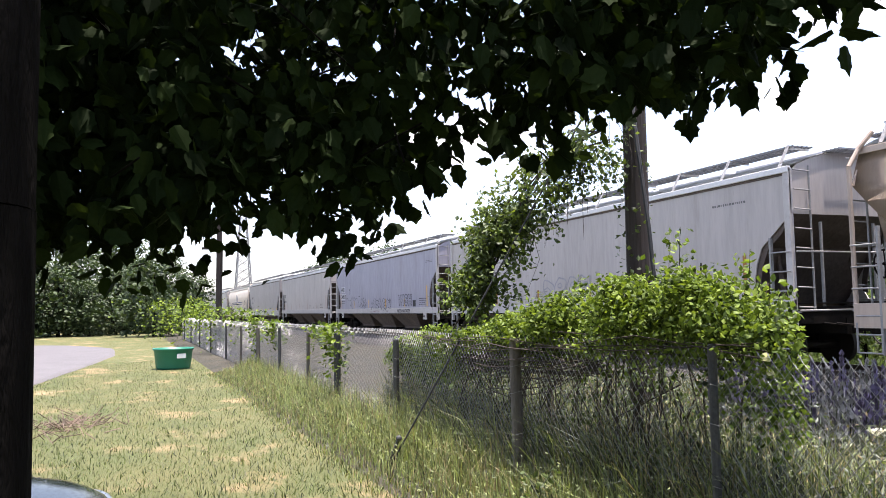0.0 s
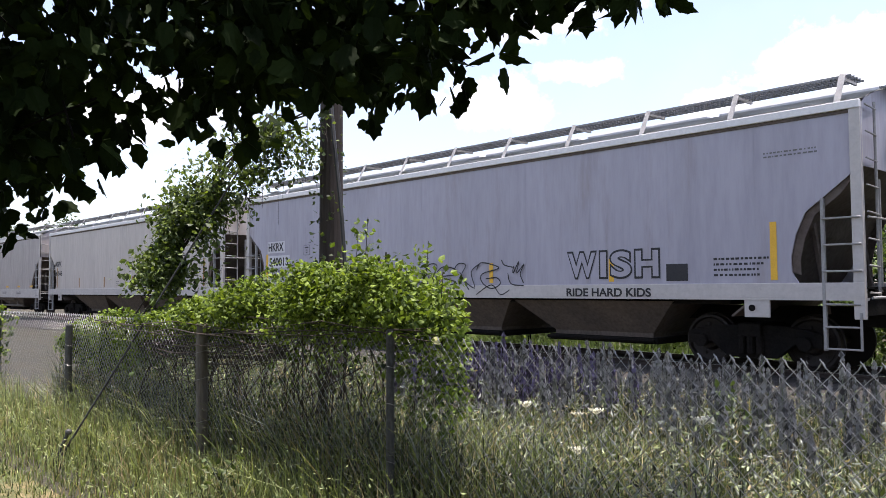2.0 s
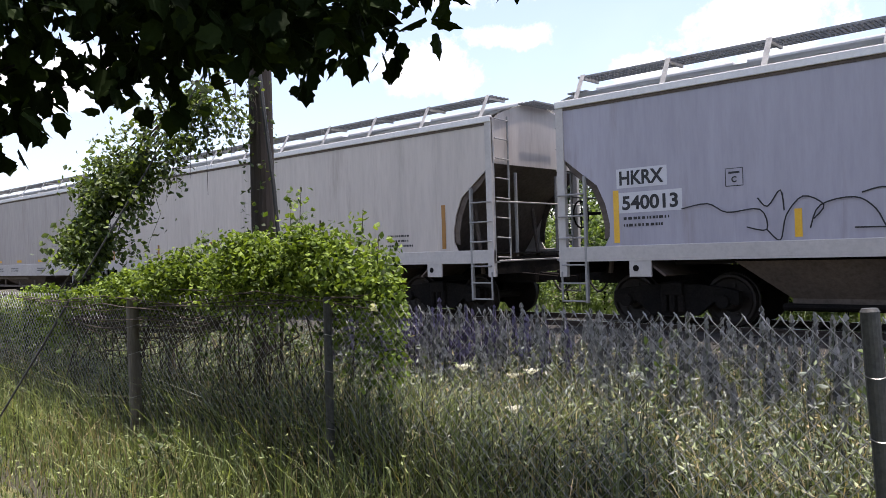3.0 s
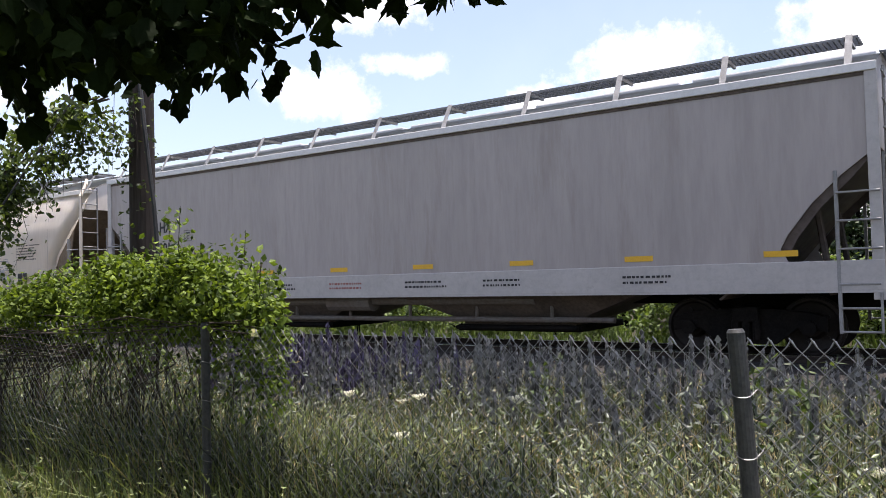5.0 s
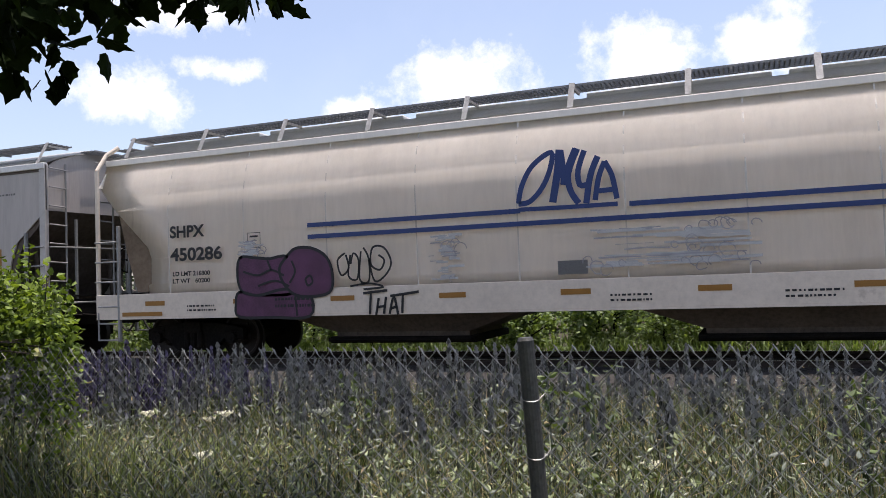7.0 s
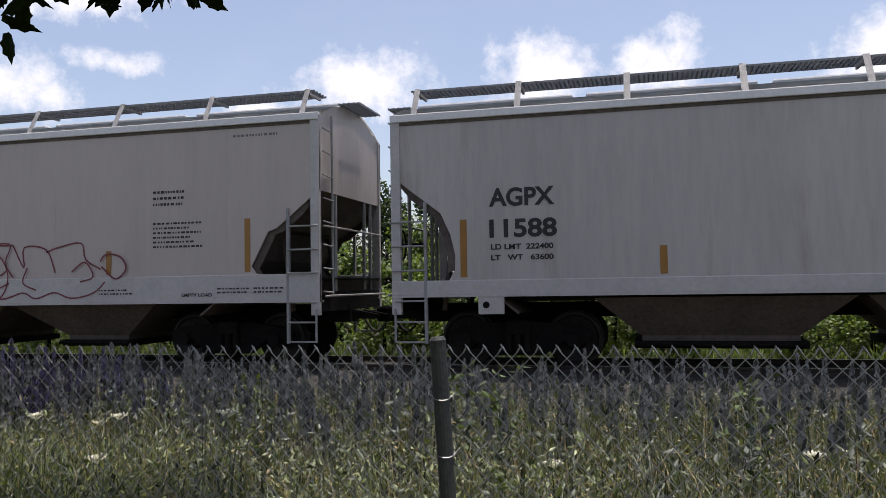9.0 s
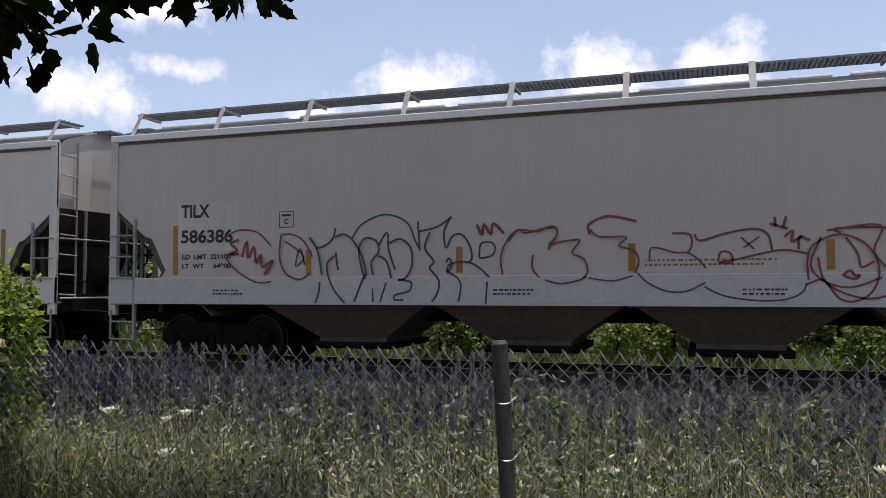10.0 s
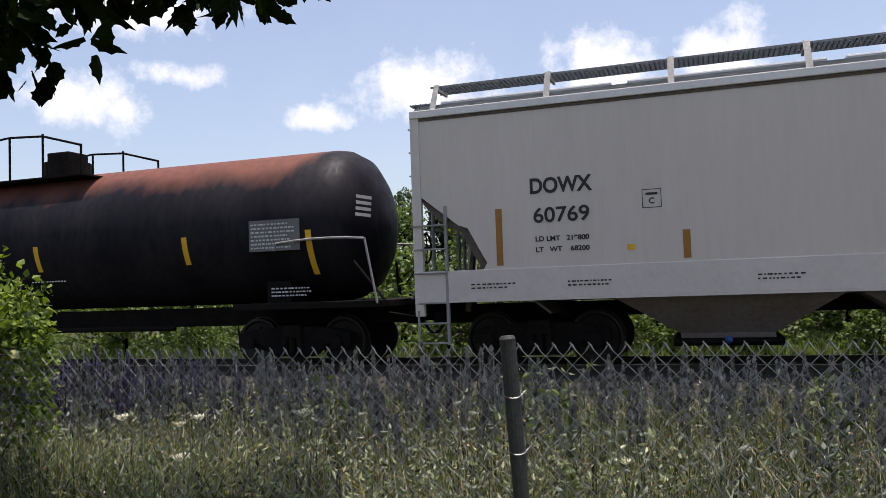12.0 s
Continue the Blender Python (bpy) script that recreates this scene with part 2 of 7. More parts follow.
M = {
    "grey_a": paint("weathered light grey paint", (0.53, 0.475, 0.43)),
    "grey_b": paint("weathered blue grey paint", (0.37, 0.355, 0.405)),
    "grey_c": paint("weathered grey paint", (0.46, 0.418, 0.388)),
    "grey_d": paint("dull warm grey paint", (0.41, 0.365, 0.34)),
    "grey_e": paint("clean light grey paint", (0.47, 0.405, 0.36), at=0.72, vary=0.05),
    "grey_f": paint("clean pale grey paint", (0.60, 0.54, 0.48), at=0.74, vary=0.05),
    "cream": paint("cream white paint", (0.94, 0.87, 0.775), rough=0.4, at=0.68, vary=0.065),
    "seam_cream": material("grimy weld seam", (0.60, 0.55, 0.49), 0.6, vary=0.3, scale=1.0, fine=9, stretch=(1, 1, 0.3), tint=(0.78, 0.73, 0.66)),
    "spray_light": material("light grey spray haze", (0.55, 0.54, 0.53), 0.7, vary=0.2, bump=0.0),
    "tan": paint("tan paint", (0.48, 0.38, 0.30)),
    "sill": material("light sill paint", (0.48, 0.45, 0.425), 0.5, vary=0.12, scale=1.2, fine=12, stain=(0.22, 0.18, 0.15), stain_scale=1.6, stain_at=0.66),
    "sill_pale": material("pale sill paint", (0.62, 0.565, 0.515), 0.5, vary=0.08, scale=1.2, fine=12, stain=(0.3, 0.25, 0.2), stain_scale=1.6, stain_at=0.68),
    "sill_cream": material("cream sill paint", (0.74, 0.64, 0.53), 0.5, vary=0.12, scale=1.2, fine=12, stain=(0.3, 0.22, 0.15), stain_scale=1.6, stain_at=0.64),
    # sunlight on the car tops is put into this lighter colour
    "roof": material("roof paint lightened for sunlight", (0.76, 0.75, 0.73), 0.5, vary=0.12, scale=1.5, fine=14),
    "slope": material("dark brown slope sheet", (0.115, 0.09, 0.073), 0.75, vary=0.25, scale=1.4, fine=12, tint=(0.07, 0.05, 0.04)),
    # tan taken down to carry the shade on the sheets' undersides
    "slope_tan": material("tan slope sheet darkened for shade", (0.22, 0.16, 0.105), 0.75, vary=0.25, scale=1.4, fine=12, tint=(0.14, 0.095, 0.06)),
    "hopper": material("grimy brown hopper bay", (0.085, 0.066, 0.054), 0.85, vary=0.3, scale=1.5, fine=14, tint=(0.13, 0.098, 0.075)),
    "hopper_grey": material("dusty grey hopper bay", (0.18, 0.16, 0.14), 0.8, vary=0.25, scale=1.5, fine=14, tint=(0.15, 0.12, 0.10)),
    "under": material("black underframe steel", (0.008, 0.0075, 0.007), 0.85, spec=0.1, vary=0.35, scale=3, fine=25, tint=(0.016, 0.013, 0.011)),
    "grate": material("galvanised walkway steel", (0.24, 0.24, 0.24), 0.55, metal=0.1, vary=0.15),
    "bracket": material("pale grey bracket paint", (0.48, 0.48, 0.48), 0.55, vary=0.2, scale=4, fine=30),
    "ladder": material("grey ladder steel", (0.30, 0.295, 0.285), 0.55, vary=0.2, scale=4, fine=30),
    "decal_black": material("black stencil paint", (0.018, 0.018, 0.02), 0.6, vary=0.2, bump=0.0),
    "decal_grey": material("faded stencil paint", (0.16, 0.155, 0.15), 0.7, vary=0.2, bump=0.0),
    "decal_red": material("faded red stencil paint", (0.36, 0.12, 0.10), 0.7, vary=0.2, bump=0.0),
    "decal_white": material("white stencil paint", (0.62, 0.62, 0.6), 0.6, vary=0.15, bump=0.0),
    "patch": material("fresh grey patch", (0.56, 0.55, 0.57), 0.55, vary=0.06, bump=0.0),
    "reflector": material("orange reflective tape", (0.33, 0.15, 0.025), 0.4, vary=0.15, scale=5, bump=0.0),
    "reflector_y": material("yellow reflective tape", (0.78, 0.44, 0.03), 0.4, vary=0.12, scale=5, bump=0.0),
    "spray_black": material("black spray paint", (0.014, 0.014, 0.016), 0.6, vary=0.2, bump=0.0),
    "spray_teal": material("dark teal spray paint", (0.04, 0.075, 0.085), 0.6, vary=0.2, bump=0.0),
    "spray_red": material("dark red spray paint", (0.22, 0.05, 0.06), 0.6, vary=0.25, bump=0.0),
    "spray_purple": material("purple spray paint", (0.13, 0.035, 0.10), 0.55, vary=0.45, scale=2.2, bump=0.0),
    "spray_smoke": material("faded grey spray paint", (0.36, 0.35, 0.37), 0.7, vary=0.2, bump=0.0),
    "blue": material("blue livery paint", (0.018, 0.045, 0.17), 0.5, vary=0.12, bump=0.0),
    "wheel": material("brown wheel steel", (0.025, 0.018, 0.015), 0.6, metal=0.4, vary=0.3, scale=6),
    "tread": material("polished steel", (0.55, 0.54, 0.52), 0.25, metal=1.0, vary=0.1),
    "rail": material("rusty rail steel", (0.055, 0.037, 0.028), 0.7, metal=0.2, vary=0.3, scale=5),
    "tie": material("creosoted wood", (0.05, 0.04, 0.033), 0.9, vary=0.3, scale=4, fine=40, per_object=0.2),
    "ballast": material("crushed stone", (0.035, 0.032, 0.03), 0.95, vary=0.4, scale=6, fine=45, bump=0.8, bump_depth=0.05, tint=(0.06, 0.052, 0.046), island=0.35),
    "soil": material("weedy soil", (0.022, 0.022, 0.012), 0.95, vary=0.35, scale=1.2, fine=30, bump=0.6, tint=(0.06, 0.05, 0.028), bump_depth=0.04),
    "lawn": material("mown lawn", (0.074, 0.09, 0.023), 0.95, vary=0.3, scale=0.6, fine=50, bump=0.7, tint=(0.12, 0.115, 0.038), stain=(0.30, 0.21, 0.11), stain_scale=0.5, stain_at=0.54, bump_depth=0.03, stretch=(1, 1.5, 1)),
    "lane": material("pale gravel lane", (0.118, 0.112, 0.113), 0.95, vary=0.15, scale=0.8, fine=35, bump=0.4),
    "wire": material("galvanised fence wire", (0.32, 0.32, 0.31), 0.42, metal=1.0, vary=0.3, scale=20),
    "post": material("dull grey fence post", (0.042, 0.045, 0.046), 0.6, metal=0.2, vary=0.3, scale=6, fine=50, tint=(0.062, 0.06, 0.056)),
    "post_wood": material("grey weathered post", (0.13, 0.115, 0.095), 0.85, vary=0.3, scale=5, fine=40, stretch=(1, 1, 0.2)),
    "pole": material("weathered pole wood", (0.045, 0.033, 0.027), 0.9, vary=0.35, scale=3, fine=30, stretch=(1, 1, 0.08), tint=(0.035, 0.027, 0.023), bump=0.5),
    # bark colour lowered to near black to hold the crown's shade
    "bark": material("shade-darkened maple bark", (0.007, 0.006, 0.005), 0.95, spec=0.05, vary=0.4, scale=4, fine=24, stretch=(1, 1, 0.2), bump=0.9, bump_depth=0.04),
    "cable": material("black cable", (0.02, 0.02, 0.02), 0.6, vary=0.1),
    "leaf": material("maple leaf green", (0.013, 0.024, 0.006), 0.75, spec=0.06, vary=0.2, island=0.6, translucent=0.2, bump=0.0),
    "vine": material("bright vine leaf green", (0.13, 0.195, 0.032), 0.55, spec=0.2, vary=0.25, island=0.8, translucent=0.34, bump=0.0),
    # darker copy of vine with shade in its colour; climber and weeds share it
    "vine_dark": material("darker vine leaf green", (0.085, 0.125, 0.036), 0.6, vary=0.25, island=0.7, translucent=0.3, bump=0.0),
    "stem": material("dry vine stem", (0.055, 0.042, 0.03), 0.9, vary=0.3),
    "grass": material("green weed grass", (0.085, 0.115, 0.04), 0.5, vary=0.2, island=0.9, translucent=0.3, bump=0.0),
    # brighter than grass: sunlight put into the colour along the fence and vine
    "verge": material("verge grass brightened for sunlight", (0.22, 0.27, 0.115), 0.5, vary=0.2, island=0.9, translucent=0.4, bump=0.0),
    # pale leaf green, raised further to offset the vine's shade
    "pale_verge": material("pale undergrowth leaf", (0.27, 0.315, 0.19), 0.5, vary=0.2, island=0.85, translucent=0.35, bump=0.0),
    "straw": material("dry straw grass", (0.31, 0.255, 0.14), 0.7, vary=0.2, island=0.7, translucent=0.3, bump=0.0),
    "sage": material("grey green weed leaf", (0.115, 0.135, 0.108), 0.5, vary=0.2, island=0.95, translucent=0.25, bump=0.0),
    "spike": material("mauve flower spike", (0.22, 0.22, 0.23), 0.75, vary=0.25, island=0.8, translucent=0.15, bump=0.0),
    "violet": material("violet flower spike", (0.13, 0.11, 0.21), 0.75, vary=0.25, island=0.7, translucent=0.2, bump=0.0),
    "dead": material("dark dead stalk", (0.035, 0.032, 0.02), 0.8, vary=0.3, island=0.6, bump=0.0),
    "petal": material("white umbel petal", (0.75, 0.74, 0.68), 0.7, vary=0.1, translucent=0.3, bump=0.0),
    "bush": material("roadside bush leaf", (0.125, 0.185, 0.055), 0.55, vary=0.2, island=0.5, translucent=0.45, bump=0.0),
    "wood_far": material("far tree leaf", (0.045, 0.075, 0.025), 0.6, vary=0.2, island=0.45, translucent=0.25, bump=0.0),
    "bin": material("green plastic", (0.01, 0.16, 0.10), 0.45, vary=0.12),
    "white": material("white plastic", (0.7, 0.72, 0.7), 0.5, vary=0.08),
    "car_paint": material("black car lacquer", (0.008, 0.009, 0.014), 0.1, vary=0.05, bump=0.0, spec=0.25),
    "glass_dark": material("dark car glass", (0.01, 0.012, 0.014), 0.05, vary=0.02, bump=0.0),
    "rubber": material("tyre rubber", (0.02, 0.02, 0.02), 0.85, vary=0.2),
    "alloy": material("alloy rim", (0.5, 0.5, 0.5), 0.3, metal=0.9, vary=0.1),
    "brush": material("dead brush twigs", (0.17, 0.125, 0.09), 0.9, vary=0.3, island=0.4),
    "blue_valve": material("blue outlet cap", (0.03, 0.09, 0.32), 0.5, vary=0.1),
}


def tank_paint():
    """Sooty black tank lacquer, rusted through along the crown in ragged drips."""
    m = material("sooty black tank paint", (0.007, 0.007, 0.011), 0.55, spec=0.1, vary=0.3, scale=0.9, fine=8, stretch=(1, 1, 0.4), tint=(0.022, 0.02, 0.024))
    nt = m.node_tree
    bsdf = nt.nodes["Principled BSDF"]
    black = bsdf.inputs["Base Color"].links[0].from_socket

    def math_node(op, a, b):
        n = nt.nodes.new("ShaderNodeMath")
        n.operation = op
        for i, v in enumerate((a, b)):
            if isinstance(v, (int, float)):
                n.inputs[i].default_value = v
            else:
                nt.links.new(v, n.inputs[i])
        return n.outputs[0]
    tc = nt.nodes.new("ShaderNodeTexCoord")
    sp = nt.nodes.new("ShaderNodeSeparateXYZ")
    nt.links.new(tc.outputs["Object"], sp.inputs[0])
    noises = []
    for scale, stretch in ((1.1, (1, 0.6, 0.6)), (5.0, (1, 1, 0.25))):
        mp = nt.nodes.new("ShaderNodeMapping")
        mp.inputs["Scale"].default_value = stretch
        nt.links.new(tc.outputs["Object"], mp.inputs["Vector"])
        n = nt.nodes.new("ShaderNodeTexNoise")
        n.inputs["Scale"].default_value, n.inputs["Detail"].default_value = scale, 6.0
        nt.links.new(mp.outputs[0], n.inputs["Vector"])
        noises.append(n.outputs[0])
    wob = math_node("ADD", math_node("MULTIPLY", noises[0], 0.9), math_node("MULTIPLY", noises[1], 0.35))
    high = math_node("ADD", sp.outputs[2], wob)
    ends = math_node("MULTIPLY", math_node("MAXIMUM", math_node("SUBTRACT", math_node("ABSOLUTE", sp.outputs[0], 0.0), 6.2), 0.0), 0.75)
    rg = nt.nodes.new("ShaderNodeMapRange")
    rg.inputs["From Min"].default_value, rg.inputs["From Max"].default_value = 4.0, 4.42
    nt.links.new(math_node("SUBTRACT", high, ends), rg.inputs["Value"])
    rust = nt.nodes.new("ShaderNodeMix")
    rust.data_type = "RGBA"
    nt.links.new(noises[1], rust.inputs["Factor"])
    rust.inputs["A"].default_value, rust.inputs["B"].default_value = (0.21, 0.075, 0.05, 1), (0.08, 0.04, 0.033, 1)
    mx = nt.nodes.new("ShaderNodeMix")
    mx.data_type = "RGBA"
    nt.links.new(rg.outputs[0], mx.inputs["Factor"])
    nt.links.new(black, mx.inputs["A"])
    nt.links.new(rust.outputs["Result"], mx.inputs["B"])
    nt.links.new(mx.outputs["Result"], bsdf.inputs["Base Color"])
    return m


M["tank"] = tank_paint()

# ---- mesh helpers ----


def mesh_from(name, verts, faces, mat, smooth=False):
    me = bpy.data.meshes.new(name)
    me.from_pydata([tuple(v) for v in verts], [], [tuple(f) for f in faces])
    me.materials.append(mat)
    if smooth:
        me.polygons.foreach_set("use_smooth", [True] * len(me.polygons))
    me.update()
    return me


def part(name, bm, mat, parent=None, label="", smooth=False):
    me = bpy.data.meshes.new(name)
    bm.to_mesh(me)
    bm.free()
    me.materials.append(mat)
    if smooth:
        me.polygons.foreach_set("use_smooth", [True] * len(me.polygons))
    return put(name, me, parent, label)


def put(name, me, parent=None, label="", m=None):
    ob = new(name, me)
    if parent:
        ob.parent = parent
    if m is not None:
        ob.matrix_basis = m
    if label:
        tagged(ob, label)
    return ob


def empty(name, m, label, category, group="", kind=""):
    e = new(name)
    e.empty_display_size = 0.2
    e.matrix_basis = m
    return tagged(e, label, category, group, kind)


def box(bm, x0, x1, y0, y1, z0, z1, bevel=0.0):
    r = bmesh.ops.create_cube(bm, size=1.0, matrix=Matrix.Translation(((x0 + x1) / 2, (y0 + y1) / 2, (z0 + z1) / 2)) @ Matrix.Diagonal((x1 - x0, y1 - y0, z1 - z0, 1)))
    if bevel:
        es = list({e for v in r["verts"] for e in v.link_edges})
        bmesh.ops.bevel(bm, geom=es, offset=bevel, segments=2, affect="EDGES", profile=0.6)
    return bm


def rod(bm, a, b, r, r2=None, seg=8):
    a, b = Vector(a), Vector(b)
    d = b - a
    m = Matrix.Translation((a + b) / 2) @ d.to_track_quat("Z", "Y").to_matrix().to_4x4()
    bmesh.ops.create_cone(bm, cap_ends=True, segments=seg, radius1=r, radius2=r if r2 is None else r2, depth=d.length, matrix=m)
    return bm


def tube_path(bm, pts, r, seg=6, taper=1.0):
    n = len(pts)
    for i in range(n - 1):
        ra, rb = r * (1 - (1 - taper) * i / (n - 1)), r * (1 - (1 - taper) * (i + 1) / (n - 1))
        rod(bm, pts[i], pts[i + 1], ra, rb, seg)
    return bm


def prism(bm, outline, y0, y1):
    """An outline in x and z, drawn through from y0 to y1."""
    a = [bm.verts.new((x, y0, z)) for x, z in outline]
    b = [bm.verts.new((x, y1, z)) for x, z in outline]
    n = len(outline)
    bm.faces.new(a)
    bm.faces.new(b[::-1])
    for i in range(n):
        j = (i + 1) % n
        bm.faces.new((a[j], a[i], b[i], b[j]))
    bmesh.ops.recalc_face_normals(bm, faces=bm.faces)
    return bm


def ribbon(bm, pts, width, y):
    """A flat stroke of spray paint or stencil along points in x and z, facing the lawn."""
    n = len(pts)
    L, R = [], []
    for i in range(n):
        p, q = pts[max(i - 1, 0)], pts[min(i + 1, n - 1)]
        dx, dz = q[0] - p[0], q[1] - p[1]
        k = math.hypot(dx, dz) or 1
        nx, nz_ = -dz / k * width / 2, dx / k * width / 2
        L.append(bm.verts.new((pts[i][0] + nx, y, pts[i][1] + nz_)))
        R.append(bm.verts.new((pts[i][0] - nx, y, pts[i][1] - nz_)))
    for i in range(n - 1):
        bm.faces.new((R[i], R[i + 1], L[i + 1], L[i]))
    return bm


def plate(bm, x0, x1, z0, z1, y):
    v = [bm.verts.new(p) for p in ((x0, y, z0), (x1, y, z0), (x1, y, z1), (x0, y, z1))]
    bm.faces.new(v)
    return bm


def lettering(parent, text, x, z, height, y, mat, width=None, name="lettering", bold=0.03):
    """Words with the built-in font, lower left corner at x, z, facing the lawn."""
    cu = bpy.data.curves.new(name, "FONT")
    cu.body, cu.size, cu.offset = text, 1.0, bold
    tmp = bpy.data.objects.new(name, cu)
    scene.collection.objects.link(tmp)
    bpy.context.view_layer.update()
    me = bpy.data.meshes.new_from_object(tmp.evaluated_get(bpy.context.evaluated_depsgraph_get()))
    bpy.data.objects.remove(tmp)
    co = np.empty(len(me.vertices) * 3)
    me.vertices.foreach_get("co", co)
    co = co.reshape(-1, 3)
    lo, hi = co.min(0), co.max(0)
    k = height / (hi[1] - lo[1])
    kx = k if width is None else width / (hi[0] - lo[0])
    outc = np.stack([x + (co[:, 0] - lo[0]) * kx, np.full(len(co), y), z + (co[:, 1] - lo[1]) * k], 1)
    me.vertices.foreach_set("co", outc.ravel())
    me.materials.clear()
    me.materials.append(mat)
    me.update()
    return put(name, me, parent)


def bars(bm, x, z, w, h, rows, y, rng):
    """Lines of small unreadable print as broken bars."""
    step = h / rows
    for r in range(rows):
        zz = z + h - (r + 0.75) * step
        xx = x
        end = x + w * rng.uniform(0.75, 1.0)
        while xx < end - 0.02:
            k = rng.uniform(0.02, 0.075)
            plate(bm, xx, min(xx + k, end), zz, zz + step * 0.4, y)
            xx += k + rng.uniform(0.015, 0.035)
    return bm

# ---- ground, lane and track ----
RAIL_TOP, TRACK_Y, SIDE = 0.10, 14.1, 1.6
SPEED = 13.96


def ground_z(x, y):
    dip = min(max((y - 6) / 4, 0), 1) * 0.3 - min(max((y - 18) / 8, 0), 1) * 0.3
    return -dip + 0.03 * noise.noise(Vector((x * 0.35, y * 0.35, 0.3))) * min(1, max(0, (y - 2.5) * 2) + 0.4)


def axis(near, far, step):
    """Grid lines close together near the middle and wider out to the horizon."""
    v = list(np.arange(-near, near + 1e-6, step))
    k = near
    while k < far:
        k *= 1.35
        v += [k, -k]
    return sorted(v)


def make_ground():
    xs, ys = [x - 8 for x in axis(34, 2200, 1.0)], [y + 6 for y in axis(20, 2200, 0.8)]
    verts = [(x, y, ground_z(x, y)) for y in ys for x in xs]
    n = len(xs)
    faces = [(j * n + i, j * n + i + 1, (j + 1) * n + i + 1, (j + 1) * n + i) for j in range(len(ys) - 1) for i in range(n - 1)]
    me = mesh_from("ground", verts, faces, M["lawn"], True)
    me.materials.append(M["soil"])
    for p in me.polygons:
        if p.center.y > 2.4:
            p.material_index = 1
    tagged(put("ground", me), "mown dry lawn and weedy soil", "ground", kind="structure")


def make_lane():
    mid = [(-6, -7.5), (-12, -5.6), (-18, -4.6), (-25, -3.6), (-31, -2.9), (-36, -3.0), (-40, -4.5), (-43, -8), (-44, -14), (-44, -30)]
    pts = []
    for i in range(len(mid) - 1):
        for k in range(5):
            f = k / 5
            pts.append(tuple(mid[i][j] * (1 - f) + mid[i + 1][j] * f for j in (0, 1)))
    bm = bmesh.new()
    rows = []
    for i, p in enumerate(pts):
        a, b = Vector(pts[max(i - 1, 0)]), Vector(pts[min(i + 1, len(pts) - 1)])
        d = (b - a).normalized()
        nrm = Vector((-d.y, d.x))
        wob = 0.12 * noise.noise(Vector((i * 0.4, 0, 0)))
        rows.append([bm.verts.new((p[0] + nrm.x * (s * 2.5 + wob), p[1] + nrm.y * (s * 2.5 + wob), 0.055 if abs(s) < 0.99 else 0.0)) for s in (-1.0, -0.95, 0, 0.95, 1.0)])
    for r, q in zip(rows, rows[1:]):
        for k in range(4):
            bm.faces.new((r[k], r[k + 1], q[k + 1], q[k]))
    bmesh.ops.recalc_face_normals(bm, faces=bm.faces)
    tagged(part("road", bm, M["lane"]), "pale worn gravel lane curving through the lawn", "road", kind="structure")


def make_track():
    # ballast bed with loose stones
    bm = bmesh.new()
    prof = [(-2.6, -0.36), (-1.75, -0.09), (1.75, -0.09), (2.6, -0.36)]
    xs = [-400, -150] + list(np.arange(-60, 31, 1.0)) + [120, 400]
    rows = [[bm.verts.new((x, TRACK_Y + y, RAIL_TOP - 0.02 + z + 0.02 * noise.noise(Vector((x, y, 0))))) for y, z in prof] for x in xs]
    for r, q in zip(rows, rows[1:]):
        for k in range(3):
            bm.faces.new((r[k], q[k], q[k + 1], r[k + 1]))
    bmesh.ops.recalc_face_normals(bm, faces=bm.faces)
    track = tagged(part("railway_bed", bm, M["ballast"]), "dark crushed stone railway bed", "railway", kind="structure")
    rng = random.Random(4)
    verts, faces = [], []
    for i in range(5200):
        x, y = rng.uniform(-30, 8), rng.uniform(-2.6, 2.6)
        z = RAIL_TOP - 0.11 if abs(y) < 1.75 else RAIL_TOP - 0.11 - (abs(y) - 1.75) * 0.32
        s = rng.uniform(0.022, 0.05)
        b = len(verts)
        q = Euler((rng.uniform(0, 6), rng.uniform(0, 6), rng.uniform(0, 6))).to_matrix()
        for p in ((1, 0, 0), (-1, 0, 0), (0, 1, 0), (0, -1, 0), (0, 0, 1), (0, 0, -1)):
            verts.append(Vector((x, TRACK_Y + y, z)) + q @ (Vector(p) * s * rng.uniform(0.7, 1.2)))
        faces += [(b + i_, b + j_, b + k_) for i_, j_, k_ in ((0, 2, 4), (2, 1, 4), (1, 3, 4), (3, 0, 4), (2, 0, 5), (1, 2, 5), (3, 1, 5), (0, 3, 5))]
    tagged(put("ballast_stone", mesh_from("ballast_stone", verts, faces, M["ballast"]), track), kind="stuff")
    for s in (-0.755, 0.755):
        prof = [(-0.07, -0.17), (0.07, -0.17), (0.07, -0.155), (0.012, -0.13), (0.012, -0.045), (0.037, -0.035), (0.037, 0), (-0.037, 0), (-0.037, -0.035), (-0.012, -0.045), (-0.012, -0.13), (-0.07, -0.155)]
        bm = bmesh.new()
        a = [bm.verts.new((-380, TRACK_Y + s + y, RAIL_TOP + z)) for y, z in prof]
        b = [bm.verts.new((380, TRACK_Y + s + y, RAIL_TOP + z)) for y, z in prof]
        for i in range(len(prof)):
            j = (i + 1) % len(prof)
            bm.faces.new((a[i], a[j], b[j], b[i]))
        bmesh.ops.recalc_face_normals(bm, faces=bm.faces)
        rail = part("rail", bm, M["rail"], track)
        bm = bmesh.new()
        box(bm, -380, 380, TRACK_Y + s - 0.03, TRACK_Y + s + 0.03, RAIL_TOP - 0.004, RAIL_TOP + 0.003)
